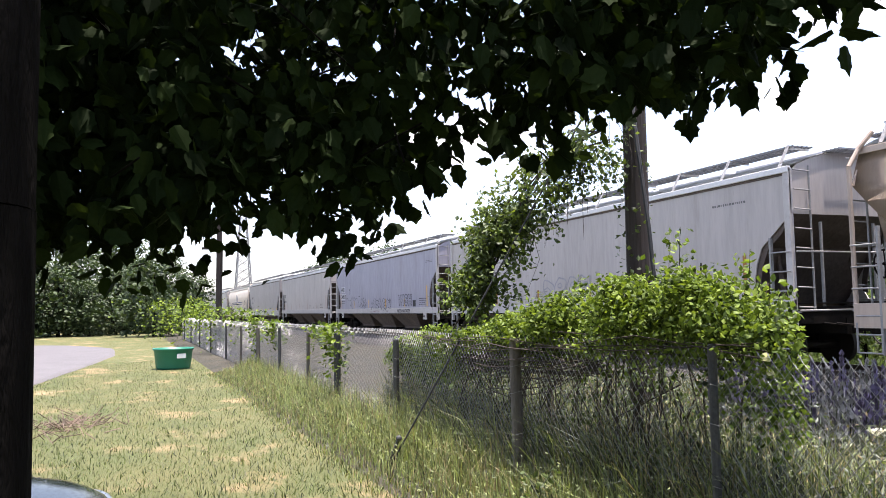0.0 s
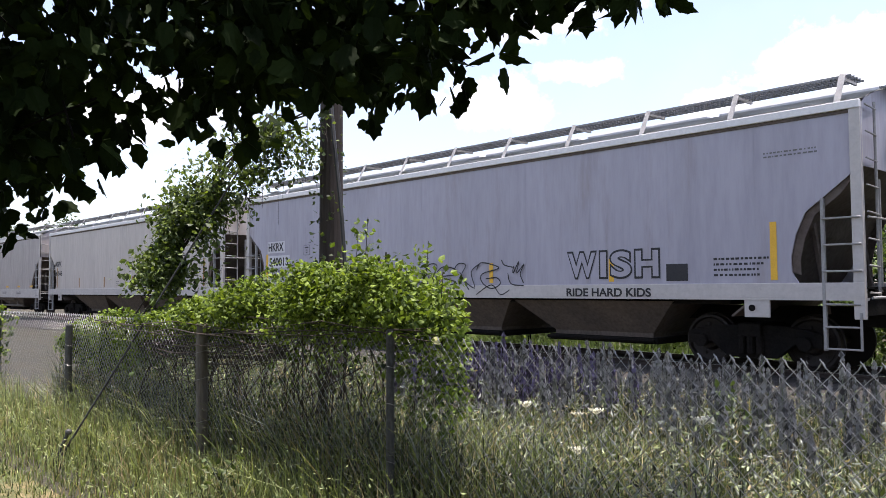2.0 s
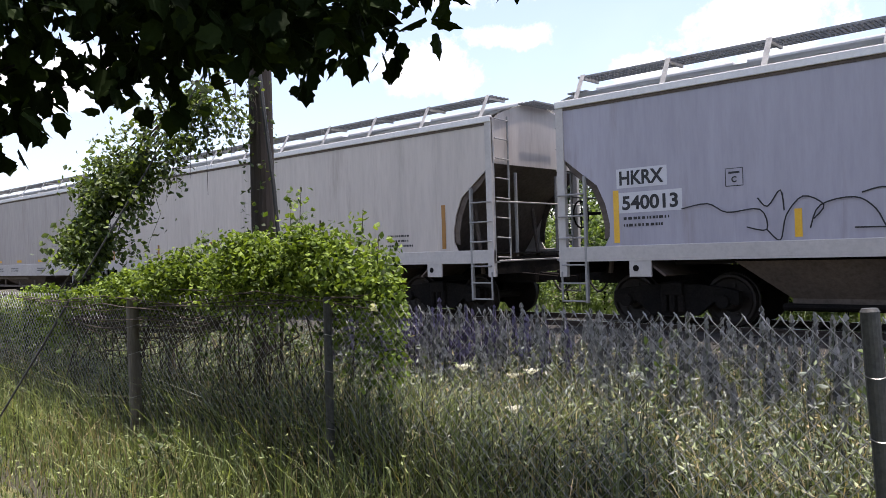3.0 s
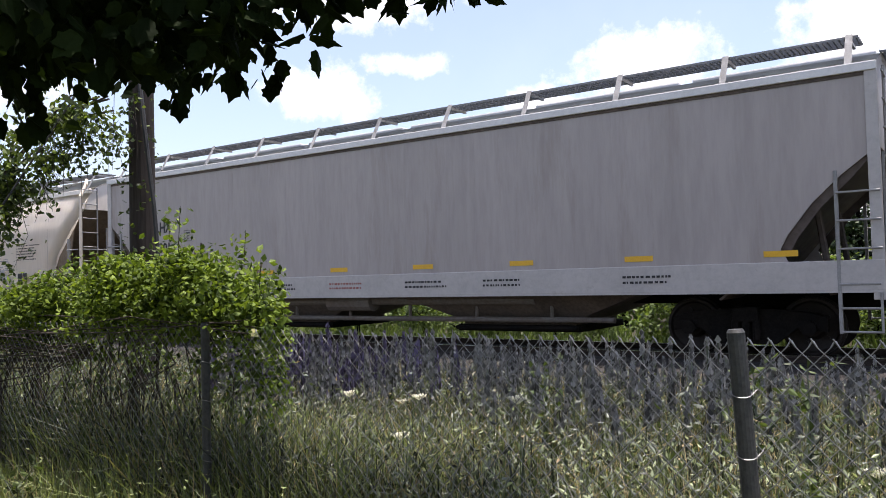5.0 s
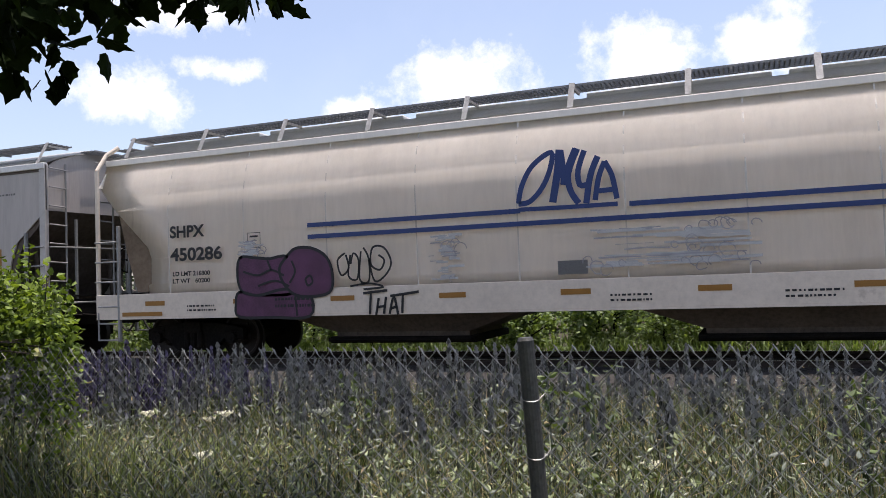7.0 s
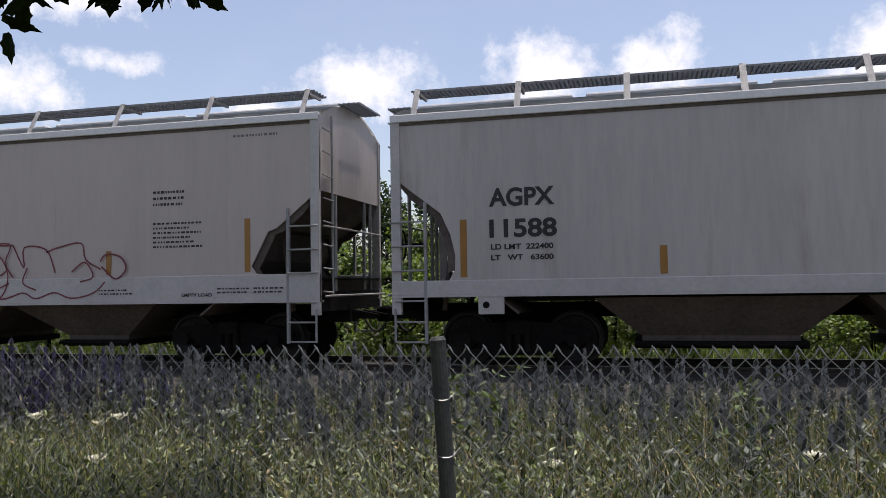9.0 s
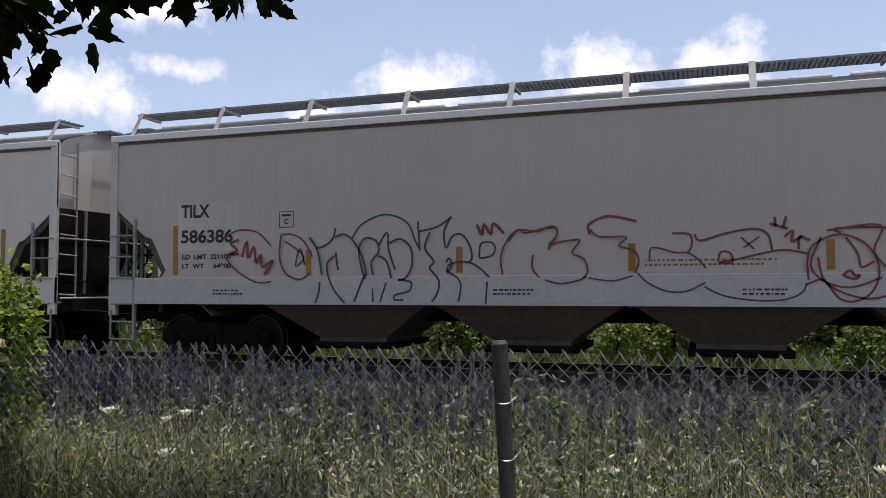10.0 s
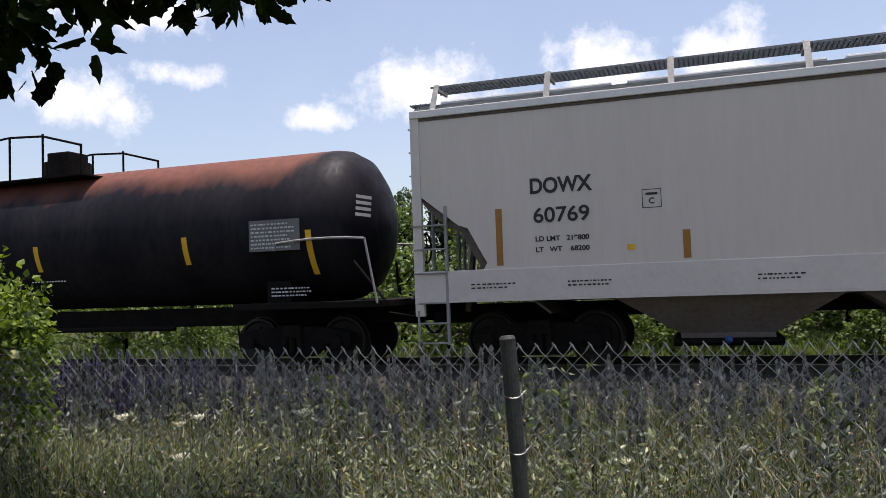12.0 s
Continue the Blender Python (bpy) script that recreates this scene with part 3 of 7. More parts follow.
        part("rail_head", bm, M["tread"], rail, "shiny worn rail head")
    bm = bmesh.new()
    box(bm, -0.115, 0.115, -1.3, 1.3, -0.18, 0, 0.015)
    me = bpy.data.meshes.new("tie")
    bm.to_mesh(me)
    bm.free()
    me.materials.append(M["tie"])
    for i in range(150):
        put("tie", me, track, m=pose(-70 + i * 0.54, TRACK_Y + rng.uniform(-0.03, 0.03), RAIL_TOP - 0.165, 0, 0, rng.uniform(-1, 1)))


# ---- railway cars (origin over the rail heads at mid length; front towards +x) ----
CUTS = {
    "round": [(0.0, 3.2), (0.46, 2.84), (0.84, 2.55), (1.0, 2.2), (1.08, 1.85), (1.07, 1.62)],
    "step": [(0.0, 3.04), (0.45, 2.68), (0.8, 2.40), (0.96, 2.35), (1.22, 1.86), (1.28, 1.76), (1.2, 1.63)],
    "slant": [(0.0, 3.06), (0.5, 2.68), (0.9, 2.3), (1.25, 1.85), (1.35, 1.65)],
    "steep": [(0.0, 3.55), (0.5, 3.04), (1.28, 2.27), (1.36, 2.05), (1.34, 1.55)],
}
rowsets = []
wheel_sets = []


def wheelset_mesh():
    bm = bmesh.new()
    rod(bm, (0, -1.05, 0), (0, 1.05, 0), 0.085, seg=10)
    for s in (-1, 1):
        y = s * 0.755
        prof = [(y - s * 0.10, 0.48), (y - s * 0.065, 0.48), (y - s * 0.06, 0.455), (y + s * 0.055, 0.445), (y + s * 0.06, 0.40), (y + s * 0.02, 0.37), (y - s * 0.01, 0.2), (y + s * 0.07, 0.15), (y + s * 0.075, 0.09)]
        rings = []
        for yy, r in prof:
            rings.append([bm.verts.new((r * math.cos(k * math.tau / 24), yy, r * math.sin(k * math.tau / 24))) for k in range(24)])
        for a, b in zip(rings, rings[1:]):
            for k in range(24):
                bm.faces.new((a[k], a[(k + 1) % 24], b[(k + 1) % 24], b[k]))
        bm.faces.new(rings[0])
        for k in range(5):                        # raised casting marks on the plate
            a = k * math.tau / 5
            rod(bm, (0.27 * math.cos(a), y, 0.27 * math.sin(a)), (0.27 * math.cos(a), y + s * 0.035, 0.27 * math.sin(a)), 0.035, seg=6)
    bmesh.ops.recalc_face_normals(bm, faces=bm.faces)
    me = bpy.data.meshes.new("wheelset")
    bm.to_mesh(me)
    bm.free()
    me.materials.append(M["wheel"])
    return me


def sideframe_mesh():
    """A cast three-piece truck: two side frames with spring windows, and the bolster between them."""
    bm = bmesh.new()
    for s in (-1, 1):
        y0, y1 = s * 0.93, s * 1.09
        lo, hi = min(y0, y1), max(y0, y1)
        outline = [(-1.16, 0.40), (-1.16, 0.62), (-0.95, 0.68), (-0.45, 0.74), (0.45, 0.74), (0.95, 0.68), (1.16, 0.62), (1.16, 0.40), (0.72, 0.44), (0.42, 0.20), (-0.42, 0.20), (-0.72, 0.44)]
        prism(bm, outline, lo, hi)
        for x in (-0.9, 0.9):                     # bearing adapters with end caps
            rod(bm, (x, s * 1.05, 0.457), (x, s * 1.17, 0.457), 0.115, seg=12)
            box(bm, x - 0.15, x + 0.15, lo - 0.01, hi + 0.01, 0.56, 0.66, 0.015)
        for x in (-0.16, 0, 0.16):                # spring nest
            rod(bm, (x, s * 1.12, 0.27), (x, s * 1.12, 0.56), 0.065, seg=8)
    box(bm, -0.2, 0.2, -1.18, 1.18, 0.55, 0.78, 0.03)
    me = bpy.data.meshes.new("truck")
    bm.to_mesh(me)
    bm.free()
    me.materials.append(M["under"])
    return me


WHEEL = wheelset_mesh()
TRUCK = sideframe_mesh()


def add_truck(car, x):
    t = put("truck", TRUCK, car, m=pose(x, 0, 0))
    for dx in (-0.9, 0.9):
        w = put("wheelset", WHEEL, t, m=pose(dx, 0, 0.457))
        wheel_sets.append((w, dx))


def coupler(car, x, s):
    bm = bmesh.new()
    box(bm, min(x, x + s * 0.55), max(x, x + s * 0.55), -0.09, 0.09, 0.77, 0.94, 0.02)
    box(bm, min(x + s * 0.5, x + s * 0.74), max(x + s * 0.5, x + s * 0.74), -0.17, 0.15, 0.72, 1.0, 0.04)
    rod(bm, (x + s * 0.55, -0.2, 0.85), (x + s * 0.55, -1.45, 0.98), 0.018)          # uncoupling lever
    part("coupler", bm, M["under"], car)
    bm = bmesh.new()
    pts = [(x + s * (0.05 + 0.62 * f), 0.32, 0.85 - 0.42 * math.sin(math.pi * min(f * 1.1, 1)) * 0.8) for f in np.linspace(0, 1, 9)]
    tube_path(bm, pts, 0.022, 6)
    part("air_hose", bm, M["rubber"], car)


def hopper_mesh_grate(length, y0, y1, z):
    """An open steel walkway: bearing bars along it and many cross bars."""
    bm = bmesh.new()
    for y in np.linspace(y0, y1, 5):
        box(bm, -length / 2, length / 2, y - 0.006, y + 0.006, z - 0.035, z)
    me = bpy.data.meshes.new("walkway")
    bm.to_mesh(me)
    bm.free()
    n = int(length / 0.075)
    V = [tuple(v.co) for v in me.vertices]
    F = [tuple(p.vertices) for p in me.polygons]
    for i in range(n):
        x = -length / 2 + (i + 0.5) * length / n
        b = len(V)
        for dx, dz in ((-0.010, -0.028), (0.010, -0.028), (0.010, -0.004), (-0.010, -0.004)):
            V += [(x + dx, y0, z + dz), (x + dx, y1, z + dz)]
        F += [(b, b + 1, b + 3, b + 2), (b + 2, b + 3, b + 5, b + 4), (b + 4, b + 5, b + 7, b + 6), (b + 6, b + 7, b + 1, b), (b, b + 2, b + 4, b + 6), (b + 1, b + 7, b + 5, b + 3)]
    bpy.data.meshes.remove(me)
    return mesh_from("walkway", V, F, M["grate"])


def side_outline(L, cut, sill, eave):
    h = L / 2
    left = [(-h + d, z) for d, z in CUTS[cut]]
    right = [(h - d, z) for d, z in CUTS[cut]]
    return [(-h, eave)] + left + [(-h + CUTS[cut][-1][0] - 0.1, sill)] + [(h - CUTS[cut][-1][0] + 0.1, sill)] + right[::-1] + [(h, eave)]


def hopper_car(xl, xr, paint_key, cut="round", eave=4.05, sill=(1.18, 1.45), bays=3, label="", sill_key="sill", slope_key="slope", bay_key="hopper", curved=False, reflectors="tall", detail=True):
    L = xr - xl
    h = L / 2
    car = empty("covered_hopper_car", pose((xl + xr) / 2, TRACK_Y, RAIL_TOP), label, "railway car", "cars of the freight train")
    pm = M[paint_key]
    # walls
    out = side_outline(L, cut, sill[1], eave)
    for s in (-1, 1):
        bm = bmesh.new()
        if curved:
            # bulging side in a smooth arc, with the same cut ends
            steps = 10
            cols = []
            def bulge(z):
                f = (z - sill[1]) / (eave - sill[1])
                return SIDE - 0.02 - 0.30 * max(0, f - 0.55) ** 2 / 0.2025 - 0.05 * (1 - f)
            def inset(z):
                pts = CUTS[cut]
                if z >= pts[0][1]:
                    return 0.0
                for (d0, z0), (d1, z1) in zip(pts, pts[1:]):
                    if z1 <= z <= z0:
                        return d0 + (d1 - d0) * (z0 - z) / max(z0 - z1, 1e-6)
                return pts[-1][0] - 0.06
            zs = sorted(set(list(np.linspace(sill[1], eave, 16)) + [z for d, z in CUTS[cut]]))
            rows_ = []
            for z in zs:
                i = inset(z)
                rows_.append([bm.verts.new((x, s * bulge(z), z)) for x in np.linspace(-h + i, h - i, 25)])
            for a, b in zip(rows_, rows_[1:]):
                for k in range(24):
                    bm.faces.new((a[k], a[k + 1], b[k + 1], b[k]) if s < 0 else (b[k], b[k + 1], a[k + 1], a[k]))
            r = bmesh.ops.solidify(bm, geom=bm.faces, thickness=0.03)
            part("side_panel", bm, pm, car, smooth=True)
        else:
            y = s * SIDE
            prism(bm, out, min(y, y - s * 0.03), max(y, y - s * 0.03))
            part("side_panel", bm, pm, car)
        # upright seams of the panels
        if s < 0 and detail:
            rng = random.Random(int(L * 100))
            for k in range(1, 11):
                x = -h + L * k / 11 + rng.uniform(-0.05, 0.05)
                if abs(x) < h - 1.5:
                    bm = bmesh.new()
                    if curved:
                        for z0, z1 in zip(np.linspace(sill[1], eave, 9), np.linspace(sill[1], eave, 9)[1:]):
                            f0, f1 = [(SIDE - 0.02 - 0.30 * max(0, (z - sill[1]) / (eave - sill[1]) - 0.55) ** 2 / 0.2025 - 0.05 * (1 - (z - sill[1]) / (eave - sill[1]))) for z in (z0, z1)]
                            v = [bm.verts.new(p) for p in ((x - 0.012, -f0 - 0.003, z0), (x + 0.012, -f0 - 0.003, z0), (x + 0.012, -f1 - 0.003, z1), (x - 0.012, -f1 - 0.003, z1))]
                            bm.faces.new(v)
                    else:
                        box(bm, x - 0.025, x + 0.025, -SIDE - 0.003, -SIDE + 0.01, sill[1] + 0.02, eave - 0.02)
                    part("panel_seam", bm, M["seam_cream"] if paint_key == "cream" else pm, car)
        # top chord and side sill
        bm = bmesh.new()
        yo = SIDE - (0.33 if curved else 0.0)
        box(bm, -h, h, min(s * (yo - 0.05), s * (yo + 0.045)), max(s * (yo - 0.05), s * (yo + 0.045)), eave, eave + 0.13, 0.015)
        # flat cars' chords take the roof colour lightened for sun
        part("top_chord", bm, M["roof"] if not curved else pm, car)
        # shadow of the top chord, put on as a thin dark strip
        if not curved:
            bm = bmesh.new()
            box(bm, -h + 0.1, h - 0.1, min(s * (SIDE - 0.01), s * (SIDE + 0.012)), max(s * (SIDE - 0.01), s * (SIDE + 0.012)), eave - 0.055, eave - 0.002)
            part("eave_strip", bm, M["hopper"], car, "dark strip painting the chord's shadow under the eave")
        bm = bmesh.new()
        y = s * (SIDE + 0.03)
        d = CUTS[cut][-1][0]
        box(bm, -h, h, min(y, y - s * 0.09), max(y, y - s * 0.09), sill[0] + 0.03, sill[1], 0.012)
        box(bm, -h, h, min(y, y - s * 0.2), max(y, y - s * 0.2), sill[0], sill[0] + 0.035)
        part("side_sill", bm, M[sill_key], car)
    # roof, arched across
    bm = bmesh.new()
    yo = SIDE - (0.33 if curved else 0.0)
    prof = [(y, eave + 0.11 + 0.42 * (1 - abs(y / yo) ** 1.7)) for y in np.linspace(-yo, yo, 13)]
    a = [bm.verts.new((-h, y, z)) for y, z in prof]
    b = [bm.verts.new((h, y, z)) for y, z in prof]
    for k in range(12):
        bm.faces.new((a[k], b[k], b[k + 1], a[k + 1]))
    bmesh.ops.solidify(bm, geom=bm.faces, thickness=0.02)
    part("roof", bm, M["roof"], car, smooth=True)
    # trough hatches down the middle
    for k in range(6):
        x = -h + L * (k + 0.5) / 6
        bm = bmesh.new()
        box(bm, x - L / 13, x + L / 13, -0.32, 0.32, eave + 0.48, eave + 0.58, 0.03)
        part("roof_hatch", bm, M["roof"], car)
    # end walls, slope sheets, platforms
    zt = CUTS[cut][0][1]
    for e in (-1, 1):
        X = e * h
        bm = bmesh.new()
        endo = [(-yo + 0.02, eave)] + [(y * 0.985, z - 0.02) for y, z in prof[1:-1]] + [(yo - 0.02, eave), (SIDE - 0.05, zt), (-SIDE + 0.05, zt)]
        va = [bm.verts.new((X - e * 0.03, y, z)) for y, z in endo]
        vb = [bm.verts.new((X - e * 0.06, y, z)) for y, z in endo]
        bm.faces.new(va)
        bm.faces.new(vb[::-1])
        for k in range(len(va)):
            j = (k + 1) % len(va)
            bm.faces.new((va[k], va[j], vb[j], vb[k]))
        bmesh.ops.recalc_face_normals(bm, faces=bm.faces)
        part("end_wall", bm, pm, car)
        bm = bmesh.new()
        line = [(0.05, zt)] + CUTS[cut][1:-2] + [(CUTS[cut][-2][0] + 0.55, 1.25), (CUTS[cut][-2][0] + 1.0, 0.9)]
        up = [(X - e * d, z) for d, z in line]
        dn = [(X - e * (d + 0.03), z + 0.02) for d, z in line]
        wide = SIDE - (0.15 if curved else 0.04)
        prism(bm, up + dn[::-1], -wide, wide)
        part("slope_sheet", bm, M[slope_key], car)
        if not curved:                            # added dark strip along each side's cut, for the sheet's inner face
            for s in (-1, 1):
                bm = bmesh.new()
                outer = [(X - e * max(d, 0.03), z) for d, z in CUTS[cut]]
                inner = [(X - e * max(d - 0.13, 0.03), z - 0.05) for d, z in CUTS[cut]]
                for k in range(len(outer) - 1):
                    prism(bm, [outer[k], outer[k + 1], inner[k + 1], inner[k]], s * (SIDE - 0.055) - 0.012, s * (SIDE - 0.055) + 0.012)
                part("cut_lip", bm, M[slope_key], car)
        bm = bmesh.new()                          # shear plate, centre sill and end sill
        box(bm, min(X, X - e * 2.3), max(X, X - e * 2.3), -SIDE + 0.1, SIDE - 0.1, sill[1] - 0.1, sill[1] - 0.07)
        box(bm, min(X, X - e * 3.2), max(X, X - e * 3.2), -0.22, 0.22, 0.72, 1.05)
        box(bm, min(X - e * 0.02, X - e * 0.16), max(X - e * 0.02, X - e * 0.16), -SIDE + 0.08, SIDE - 0.08, 0.95, 1.3)
        part("end_sill", bm, M["under"], car)
        for s in (-1, 1):
            bm = bmesh.new()
            y = s * (SIDE - 0.026)
            if curved:
                pts = [(X - e * 0.02, y, 0.95), (X - e * 0.02, y, 3.9), (X - e * 0.08, s * (yo + 0.1), 4.25), (X - e * 0.28, s * (yo - 0.05), eave + 0.4)]
                tube_path(bm, pts, 0.045, 8)
            else:
                box(bm, min(X, X - e * 0.16), max(X, X - e * 0.16), min(y - 0.05, y + 0.05), max(y - 0.05, y + 0.05), 0.9, eave + 0.1, 0.01)
            part("corner_post", bm, M[sill_key], car)
            # side ladder
            bm = bmesh.new()
            xx = X - e * 0.58
            box(bm, xx - 0.025, xx + 0.025, s * SIDE - 0.036, s * SIDE + 0.036, 0.42, 2.74, 0.008)
            ladder = part("side_ladder", bm, M["ladder"], car)
            bm = bmesh.new()
            rod(bm, (X - e * 0.06, s * (SIDE + 0.03), 0.44), (X - e * 0.06, s * (SIDE + 0.03), 1.0), 0.02, seg=6)
            part("step_stile", bm, M["ladder"], ladder)
            for z, x_in, dy in ((0.45, 0.06, 0.03), (0.78, 0.06, 0.03), (1.12, 0.06, 0.03), (1.62, 0.02, 0.06), (2.02, 0.02, 0.06), (2.42, 0.02, 0.06)):
                bm = bmesh.new()
                rod(bm, (X - e * x_in, s * (SIDE + dy), z), (xx, s * (SIDE + dy), z), 0.016, seg=6)
                part("rung", bm, M["ladder"], ladder)
            if s < 0:
                bm = bmesh.new()                  # end ladder up to the walkway
                y1 = s * (SIDE - 0.5)
                rod(bm, (X + e * 0.03, y1, 1.2), (X + e * 0.03, y1, eave + 0.15), 0.022, seg=6)
                for z in np.arange(1.3, eave + 0.1, 0.4):
                    rod(bm, (X + e * 0.05, s * (SIDE - 0.05), z), (X + e * 0.05, y1, z - 0.02), 0.014, seg=6)
                part("end_ladder", bm, M["ladder"], car)
            if curved:
                bm = bmesh.new()
                prism(bm, [(X - e * d, z) for d, z in ((0.5, 3.0), (1.28, 2.26), (1.36, 2.05), (1.34, 1.4), (0.95, 1.4), (0.72, 2.1))], min(s * 1.46, s * 1.49), max(s * 1.46, s * 1.49))
                part("end_gusset", bm, M[slope_key], car)
            bm = bmesh.new()
            rod(bm, (X - e * 0.75, s * 1.05, 0.95), (X - e * 0.95, s * 1.05, 2.45), 0.05, seg=6)
            part("end_strut", bm, M["slope"], car)
        bm = bmesh.new()                          # cross-over rail and brake rigging
        rod(bm, (X + e * 0.05, -SIDE + 0.05, 2.42), (X + e * 0.05, SIDE - 0.05, 2.42), 0.018, seg=6)
        rod(bm, (X + e * 0.08, -SIDE + 0.05, 1.22), (X + e * 0.08, SIDE - 0.05, 1.22), 0.02, seg=6)
        for y in (-0.75, 0.75, 1.1):
            rod(bm, (X - e * 0.06, y, 1.2), (X - e * 0.06, y, 3.05), 0.035, seg=6)
        part("end_railing", bm, M["ladder"], car)
        if e < 0 and detail:
            bm = bmesh.new()
            n = 16
            ring = [(X - 0.14, -0.6 + 0.27 * math.cos(k * math.tau / n), 2.1 + 0.27 * math.sin(k * math.tau / n)) for k in range(n + 1)]
            tube_path(bm, ring, 0.018, 6)
            for k in range(4):
                rod(bm, (X - 0.12, -0.6, 2.1), ring[k * 4], 0.012, seg=5)
            rod(bm, (X - 0.16, -0.6, 2.1), (X + 0.3, -0.6, 2.1), 0.03, seg=6)
            part("brake_wheel", bm, M["under"], car)
            bm = bmesh.new()
            rod(bm, (X + 0.75, 0.0, 1.55), (X + 1.35, 0.0, 1.55), 0.17, seg=12)
            rod(bm, (X + 0.6, 0.7, 1.5), (X + 1.5, 0.7, 1.5), 0.2, seg=12)
            part("brake_cylinder", bm, M["under"], car)
        coupler(car, X, e)
        # cross-over platform at roof height
        me = hopper_mesh_grate(1.2, -0.2, 0.2, 0)
        put("crossover_platform", me, car, m=pose(X + e * 0.16, 0, eave + 0.5, 0, 0, 90))
    # walkways on brackets
    wz = eave + 0.63
    wl = L - 0.5
    for s in (-1, 1):
        yin, yout = s * (yo - 0.95), s * (yo - 0.42)
        put("walkway", hopper_mesh_grate(wl, min(yin, yout), max(yin, yout), wz), car)
        nb = 11
        for k in range(nb):
            x = -wl / 2 + 0.12 + (wl - 0.24) * k / (nb - 1)
            bm = bmesh.new()
            ya, yb = s * (yo - 0.40), s * (yo - 0.10)
            w = 0.05
            pa = [(x - w, ya, wz + 0.02), (x + w, ya, wz + 0.02), (x + w, yb, eave + 0.12), (x - w, yb, eave + 0.12)]
            vv = [bm.verts.new(p) for p in pa]
            bm.faces.new(vv)
            bmesh.ops.solidify(bm, geom=bm.faces, thickness=0.02)
            box(bm, x - 0.02, x + 0.02, min(yin, yout), max(yin, yout), wz - 0.08, wz - 0.036)
            part("walkway_bracket", bm, M["bracket"], car)
    # discharge bays between the trucks
    span = L - 6.4
    for k in range(bays):
        x = -span / 2 + span * (k + 0.5) / bays
        w = span / bays
        bm = bmesh.new()
        lo = 0.42
        tw, bw = w * 0.485, w * (0.30 if cut == "round" else 0.2)
        V = []
        for hx, hy, z in ((tw, SIDE - 0.15, 1.14), (bw, 0.95, lo + 0.1), (bw, 0.95, lo)):
            V.append([bm.verts.new((x + sx * hx, sy * hy, z)) for sx, sy in ((-1, -1), (1, -1), (1, 1), (-1, 1))])
        for a_, b_ in zip(V, V[1:]):
            for q in range(4):
                bm.faces.new((a_[q], a_[(q + 1) % 4], b_[(q + 1) % 4], b_[q]))
        bm.faces.new(V[0])
        bm.faces.new(V[-1][::-1])
        bmesh.ops.recalc_face_normals(bm, faces=bm.faces)
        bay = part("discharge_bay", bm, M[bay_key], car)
        bm = bmesh.new()
        box(bm, x - bw - 0.12, x + bw + 0.12, -1.0, 1.0, lo - 0.1, lo + 0.02, 0.01)
        rod(bm, (x - bw - 0.1, -1.08, lo - 0.03), (x + bw + 0.1, -1.08, lo - 0.03), 0.04, seg=8)
        part("outlet_gate", bm, M["under"], bay)
    bm = bmesh.new()                              # body bottom between bays and sill
    box(bm, -h + 2.2, h - 2.2, -SIDE + 0.2, SIDE - 0.2, 1.1, 1.2)
    box(bm, -h + 1, h - 1, -0.2, 0.2, 0.8, 1.05)
    part("centre_sill", bm, M["under"], car)
    for e in (-1, 1):
        add_truck(car, e * (h - 2.0))
    if cut == "round":
        for x in (-h + 1.45, h - 1.85):           # brake data boards under the sill
            bm = bmesh.new()
            box(bm, x, x + 0.42, -SIDE - 0.02, -SIDE + 0.02, 0.9, 1.24, 0.008)
            board = part("data_board", bm, M["sill"], car)
            bm = bmesh.new()
            rod(bm, (x + 0.13, -SIDE - 0.032, 1.05), (x + 0.13, -SIDE - 0.018, 1.05), 0.055, seg=14)
            part("valve_knob", bm, M["under"], board)
    # reflective tape on the lawn side
    if reflectors:
        n = 9 if curved else 6 if cut == "round" else 7
        d0 = 3.9 if cut == "slant" else 1.22 if cut == "round" else 1.5
        for k in range(n):
            x = -h + d0 + (L - d0 - 1.35) * k / (n - 1)
            bm = bmesh.new()
            y = -SIDE - 0.006
            if reflectors == "tall":
                top = 0.98 if k in (0, n - 1) else 0.48
                plate(bm, x - 0.055, x + 0.055, sill[1] + 0.05, sill[1] + top, y)
            else:
                plate(bm, x - 0.24, x + 0.24, sill[1] + 0.08 if not curved else 1.12, sill[1] + 0.17 if not curved else 1.21, y - (0.03 if curved else 0))
            part("reflector", bm, M["reflector_y"] if paint_key in ("grey_b", "grey_d") else M["reflector"], car)
    rowsets.append(car)
    return car


# ---- plants ----


def leaf_cloud(pts, size, rng, aspect=0.6, droop=0.0, fold=0.25, lobed=False):
    """Small bent leaves at the points: returns vertices and faces."""
    V, F = [], []
    if lobed:
        shape = [(0, 0), (0.24, 0.05), (0.30, 0.24), (0.42, 0.34), (0.33, 0.48), (0.34, 0.66), (0.17, 0.74), (0, 1.0)]
    else:
        shape = [(0, 0), (0.5, 0.42), (0.30, 0.72), (0, 1.0)]
    k = len(shape)
    for p in pts:
        s = size * rng.uniform(0.6, 1.25)
        a, b, c = rng.uniform(0, math.tau), rng.gauss(0, 0.75) + droop, rng.gauss(0, 0.5)
        q = Euler((b, c, a)).to_matrix()
        base = len(V)
        for x, y in shape:
            V.append(p + q @ Vector((x * aspect * s * 1.4, y * s, -fold * abs(x) * s - 0.15 * y * y * s)))
        for x, y in shape[1:-1]:
            V.append(p + q @ Vector((-x * aspect * s * 1.4, y * s, -fold * abs(x) * s - 0.15 * y * y * s)))
        right = [base + i for i in range(k)]
        left = [base] + [base + k + i for i in range(k - 2)] + [base + k - 1]
